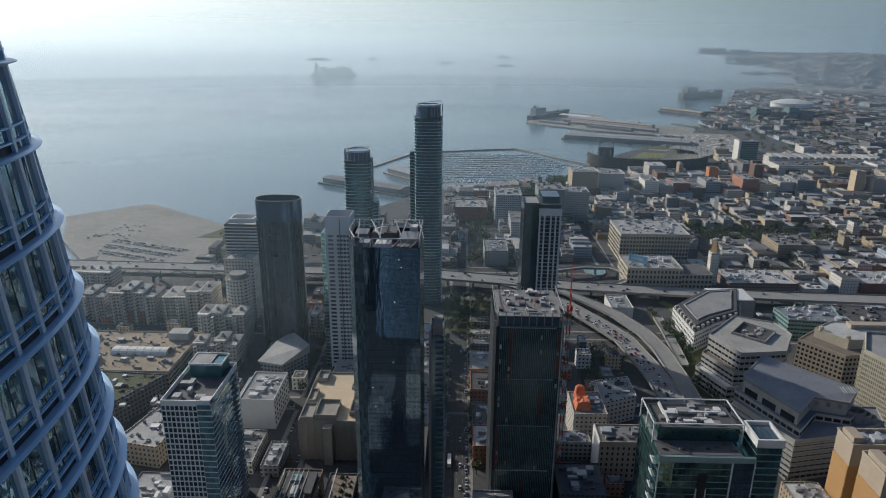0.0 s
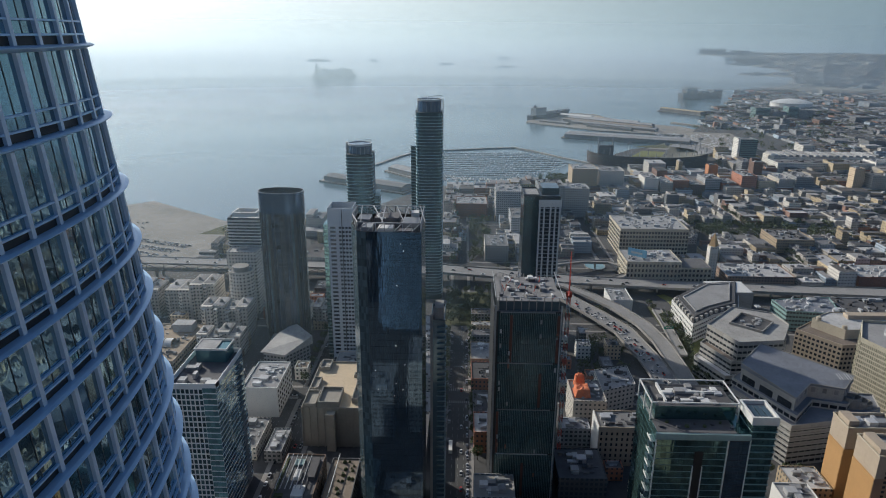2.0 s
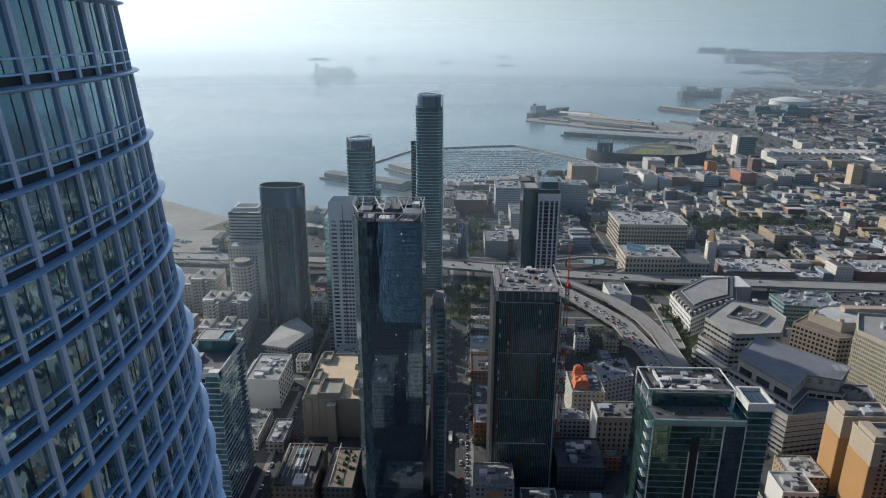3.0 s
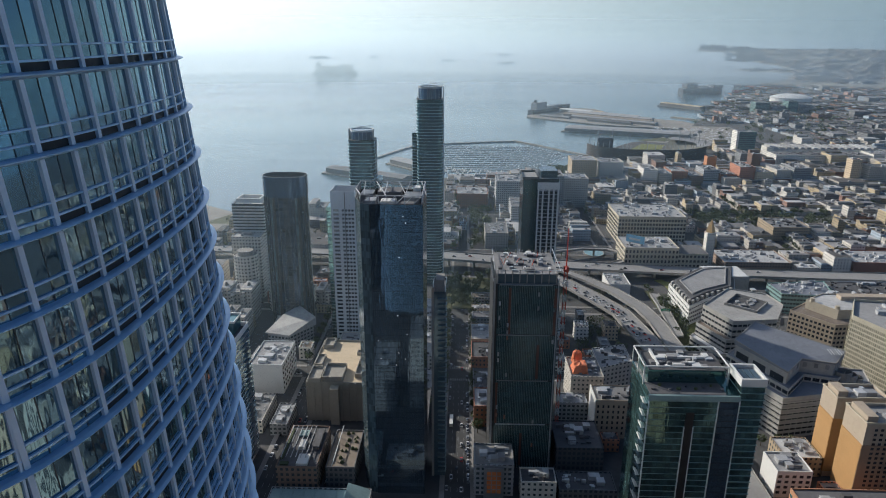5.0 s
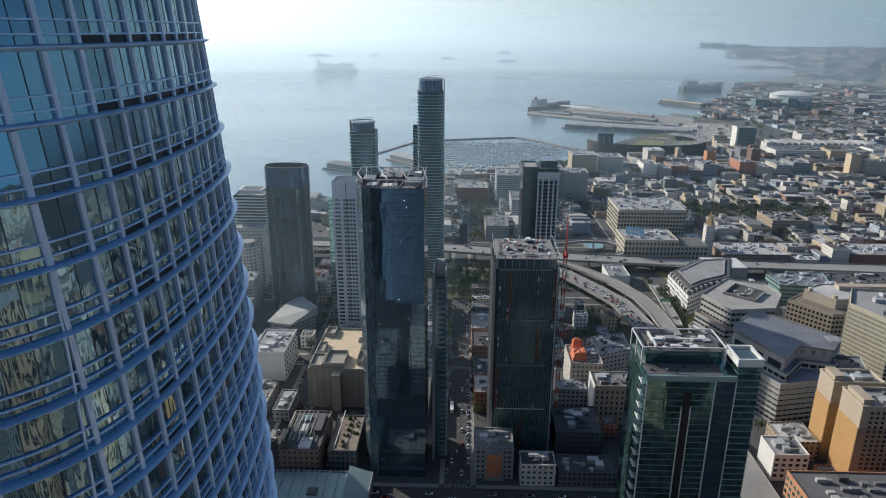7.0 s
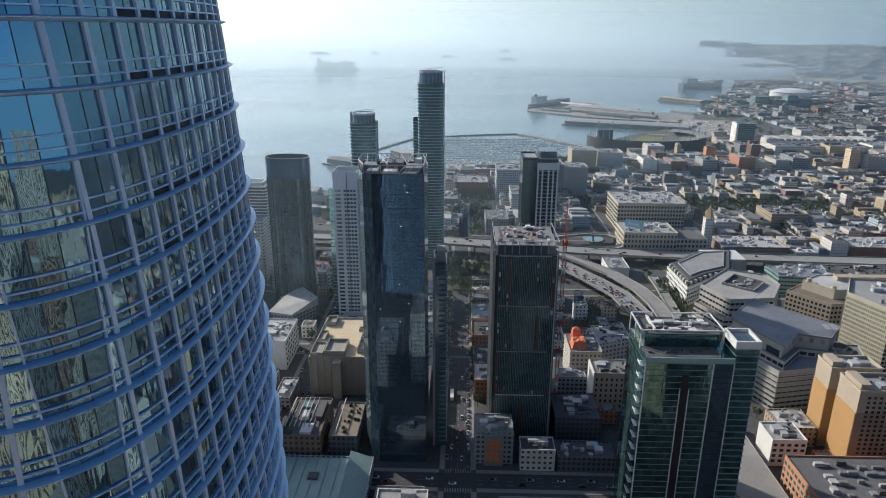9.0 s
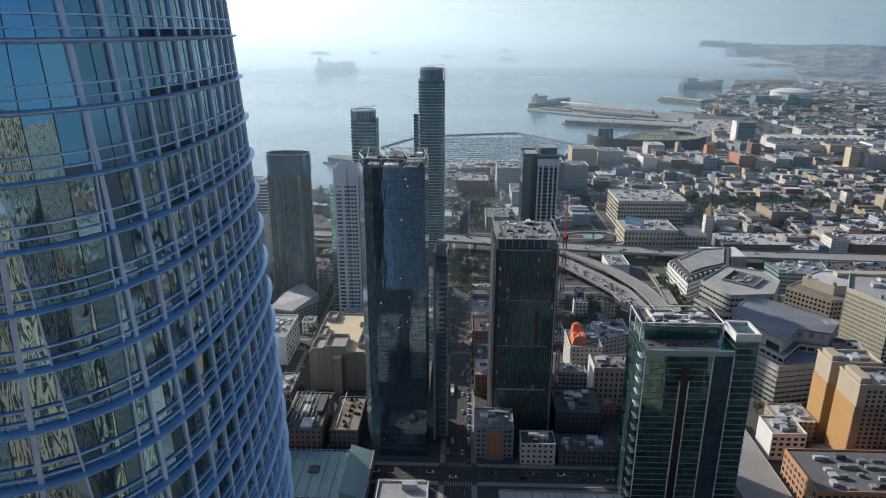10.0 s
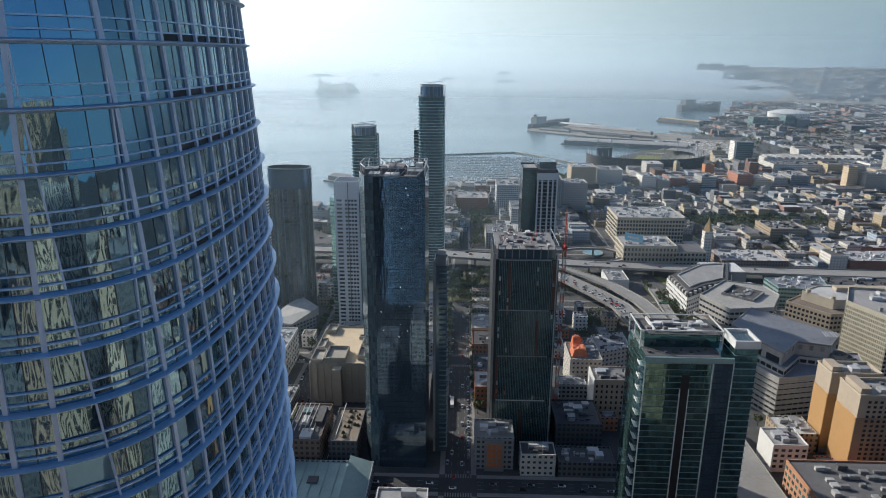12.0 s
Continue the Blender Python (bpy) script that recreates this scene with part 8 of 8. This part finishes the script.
PAINTS = [plain("car_white", (0.75, 0.75, 0.75), 0.3), plain("car_black", (0.03, 0.03, 0.035), 0.3), plain("car_red", (0.40, 0.03, 0.02), 0.3), plain("car_silver", (0.42, 0.43, 0.45), 0.3, 0.5)]
CARS = [car(p) for p in PAINTS]
for i, c in enumerate(CARS):
    c.matrix_basis = pose(-5 + i * 3.2, 330 + i * 9, 4.06, 0, 0, 90)


def along(path, gap, lanes, seed, most):
    rnd = random.Random(seed)
    n = 0
    for (ax, ay, az, aw), (bx, by, bz, bw) in zip(path, path[1:]):
        ln = math.hypot(bx - ax, by - ay)
        ang = math.degrees(math.atan2(by - ay, bx - ax))
        ux, uy = (bx - ax) / ln, (by - ay) / ln
        for lane in lanes:
            s = rnd.uniform(0, gap)
            while s < ln and n < most:
                f = s / ln
                o = lane * (aw + (bw - aw) * f) / 2
                copy_thing(rnd.choice(CARS), pose(ax + ux * s - uy * o, ay + uy * s + ux * o, az + (bz - az) * f + 0.02, 0, 0, ang))
                n += 1
                s += gap * rnd.uniform(0.5, 1.8)


along(RAMP[2:], 11, (-0.62, -0.2, 0.2), 1, 52)
along(FWY[:6], 60, (-0.6, -0.2, 0.2, 0.6), 2, 20)
along([(-420, 718.2, 27.95, 20), (-40, 732.6, 17.9, 20)], 34, (-0.5, 0.5), 9, 14)
along([(-1, 300, 4.06, 16), (-1, 600, 4.06, 16)], 34, (-0.8, -0.3, 0.3, 0.8), 3, 18)
along([(-118, 350, 4.06, 16), (-118, 600, 4.06, 16)], 24, (-0.8, -0.3, 0.8), 4, 18)
along([(-60, 297, 4.06, 14), (90, 297, 4.06, 14)], 26, (-0.5, 0.1, 0.6), 5, 12)
body = CARS[0].children[0].data
cab = CARS[0].children[1].data
PIER = [(-600, 985), (-548, 880), (-478, 796), (-405, 885), (-362, 950), (-520, 1060)]


def on_pier(x, y):
    return all((b[0] - a[0]) * (y - a[1]) - (b[1] - a[1]) * (x - a[0]) > 0 for a, b in zip(PIER, PIER[1:] + PIER[:1]))


mixed = body.copy()
mixed.materials.clear()
mixed.materials.append(plain("mixed_car_paint", (0.50, 0.50, 0.51), 0.25, 0.2, vary=0.05, shift=0.8, island=True))
lot = []
for r in range(9):
    for k in range(46):
        if r % 3 != 2 and rnd.random() < 0.66 + 0.25 * math.sin(k * 0.45 + r):
            u, v = k * 2.75, r * 7.6
            x, y = -486 + 0.94 * u - 0.33 * v, 884 - 0.33 * u - 0.94 * v
            if x > -492 + max(0.0, 850 - y) * 0.3 and x < -352 and y > 796:
                lot.append(pose(x + rnd.uniform(-0.3, 0.3), y + rnd.uniform(-0.6, 0.6), 4.14, 0, 0, 70 + rnd.choice([0, 180])))
for x, y in [(rnd.uniform(-540, -470), rnd.uniform(890, 960)) for _ in range(30)]:
    if on_pier(x, y):
        lot.append(pose(x, y, 3.62, 0, 0, rnd.choice([62, 140, 152])))
# kerbside rows
kerb = []
for x, ya, yb in ((-118, 312, 595), (-1, 312, 595), (185, 805, 1300), (425, 790, 1300)):
    y = ya
    while y < yb:
        y += rnd.uniform(5.4, 9.5)
        if min(abs(y - q) for q in YS) > 13:
            kerb.append(pose(x + rnd.choice([-6.7, 6.7]), y, 4.08, 0, 0, 90))
for y, xa, xb in ((465, -395, 170), (600, -390, -20), (975, 200, 900), (1160, 200, 900)):
    x = xa
    while x < xb:
        x += rnd.uniform(6.0, 13.0)
        if min(abs(x - q) for q in XS) > 13:
            kerb.append(pose(x, y + rnd.choice([-5.8, 5.8]), 4.08, 0, 0, 0))
joined("kerbside_car", mixed, None, kerb, "cars of many colours parked along the kerbs")
joined("car_cabin", cab, None, kerb + lot, "dark glazed cabins of the parked cars")
joined("parked_car", mixed, None, lot, "rows of parked cars glinting on the pier")
lot2 = [pose(560 + rnd.uniform(0, 190), 1680 + rnd.uniform(0, 290), 4.12, 0, 0, rnd.choice([20, 110])) for _ in range(520)]
joined("parked_car", body, None, lot2, "rows of parked cars in an open lot")
bus = thing("bus", -6, 392, 4, "long white city bus", "bus")
bm = bmesh.new()
box(bm, -7.3, -4.8, 386, 398, 4.5, 7.2)
part("body", bm, M_WHITE, bus)
bm = bmesh.new()
box(bm, -7.36, -4.74, 386.5, 397.5, 5.5, 6.6)
part("window_band", bm, M_WINDOW, bus)

# ---- downtown towers mirrored in the glass ----
STRIPE = facade("striped_tower_facade", (0.64, 0.50, 0.36), 4.2, 4.0, 0.5, 0.96, (0.05, 0.05, 0.05), shift=0.1)
STRIPE_W = facade("white_striped_facade", (0.48, 0.455, 0.41), 3.6, 3.9, 0.5, 0.95, (0.06, 0.07, 0.08), shift=0.1)
BROWN = facade("brown_tower_facade", (0.40, 0.28, 0.19), 4.0, 3.9, 0.55, 0.95, (0.03, 0.03, 0.04), shift=0.1)
rnd = random.Random(57)
LOOKS = [(STRIPE, "tan striped office tower"), (STRIPE_W, "white ribbed office tower"), (BROWN, "brown granite office tower"), (STRIPE, "sandy ribbed office tower"), (BROWN, "brown office tower"), (F_DARK, "dark office tower"), (F_DARK, "black office tower"), (STRIPE_W, "pale ribbed office tower")]
k = 0
for x in range(-340, 470, 50):
    for y in (-120, -190, -262, -340, -430):
        if (x > -100 and x < 40 and y > -130) or rnd.random() < 0.12:
            continue
        m, lab = rnd.choice(LOOKS)
        w, d = rnd.uniform(24, 38), rnd.uniform(26, 40)
        z = rnd.uniform(90, 170) if y > -180 else rnd.uniform(165, 285)
        xx, yy = x + rnd.uniform(-8, 8), y + rnd.uniform(-10, 10)
        low_block("office_tower", lab + " with a flat roof", rect(xx - w / 2, xx + w / 2, yy - d / 2, yy + d / 2), z, m, M_ROOFGREY, 0, 80 + k)
        k += 1
for x, y, z, w, m, lab in ((66, -158, 224, 30, STRIPE, "tan striped office tower"), (112, -118, 232, 34, STRIPE_W, "white ribbed office tower"), (158, -92, 208, 30, BROWN, "brown granite office tower"), (152, -34, 218, 32, STRIPE, "sandy ribbed office tower"), (206, -2, 196, 34, F_DARK, "black office tower"), (176, 44, 184, 30, STRIPE_W, "pale ribbed office tower"), (120, 50, 70, 44, F_PALE, "pale office block"), (226, 66, 150, 34, STRIPE, "tan striped office tower"), (120, 120, 50, 40, F_TAN, "tan office block"), (200, 130, 60, 40, F_GREY, "grey office block"), (-120, -40, 60, 40, F_GREY, "grey office block"), (-190, -40, 90, 44, F_TAN, "tan office block"), (50, -70, 60, 40, F_TAN, "tan office block"), (70, 190, 30, 50, F_GREY, "grey office block")):
    low_block("office_tower", lab + " with a flat roof", rect(x - w / 2, x + w / 2, y - w / 2, y + w / 2), z, m, M_ROOFGREY, 3, 150 + k)
    k += 1

# office blocks below, mirrored in the dark glass tower
for x0, x1, y0, y1, z, m, lab in ((-37, -14, 176, 216, 60, F_WHITE, "white gridded office building below the towers"), (-66, -48, 180, 222, 40, F_GREY, "grey low office building below the towers"), (-12, 14, 130, 170, 84, F_PALE, "pale office tower below the glass tower")):
    low_block("office_building", lab, rect(x0, x1, y0, y1), z, m, M_ROOFGREY, 3, 190)
# round pool inside the loop ramp
t = thing("pool", 168, 786, 4, "pale blue round basin inside the loop ramp", "pool")
bm = bmesh.new()
parapet(bm, ellipse(168, 786, 13, 16, 32), 3.9, 5.2, 0.8)
part("kerb", bm, M_CONCRETE, t)
bm = bmesh.new()
prism(bm, ellipse(168, 786, 12.2, 15.2, 32), 3.9, 4.6)
part("basin", bm, plain("pale_blue_basin", (0.19, 0.32, 0.36), 0.3, vary=0.2, big=0.1), t)
# green road sign over the ramp
t = thing("road_sign", 200, 581, 4, "green overhead road sign on posts", "road sign")
for x in (196, 204):
    bm = bmesh.new()
    beam(bm, (x, 581, 4), (x, 581, 15.4), 0.3)
    part("post", bm, M_STEEL, t)
bm = bmesh.new()
box(bm, 195.5, 204.5, 580.7, 580.84, 13, 15.6)
part("board", bm, plain("sign_green", (0.02, 0.22, 0.12), 0.5, vary=0.1), t)
bm = bmesh.new()
box(bm, 197, 203, 580.6, 580.7, 14.0, 14.6)
part("writing_bar", bm, M_WHITE, t)


lay_pieces()
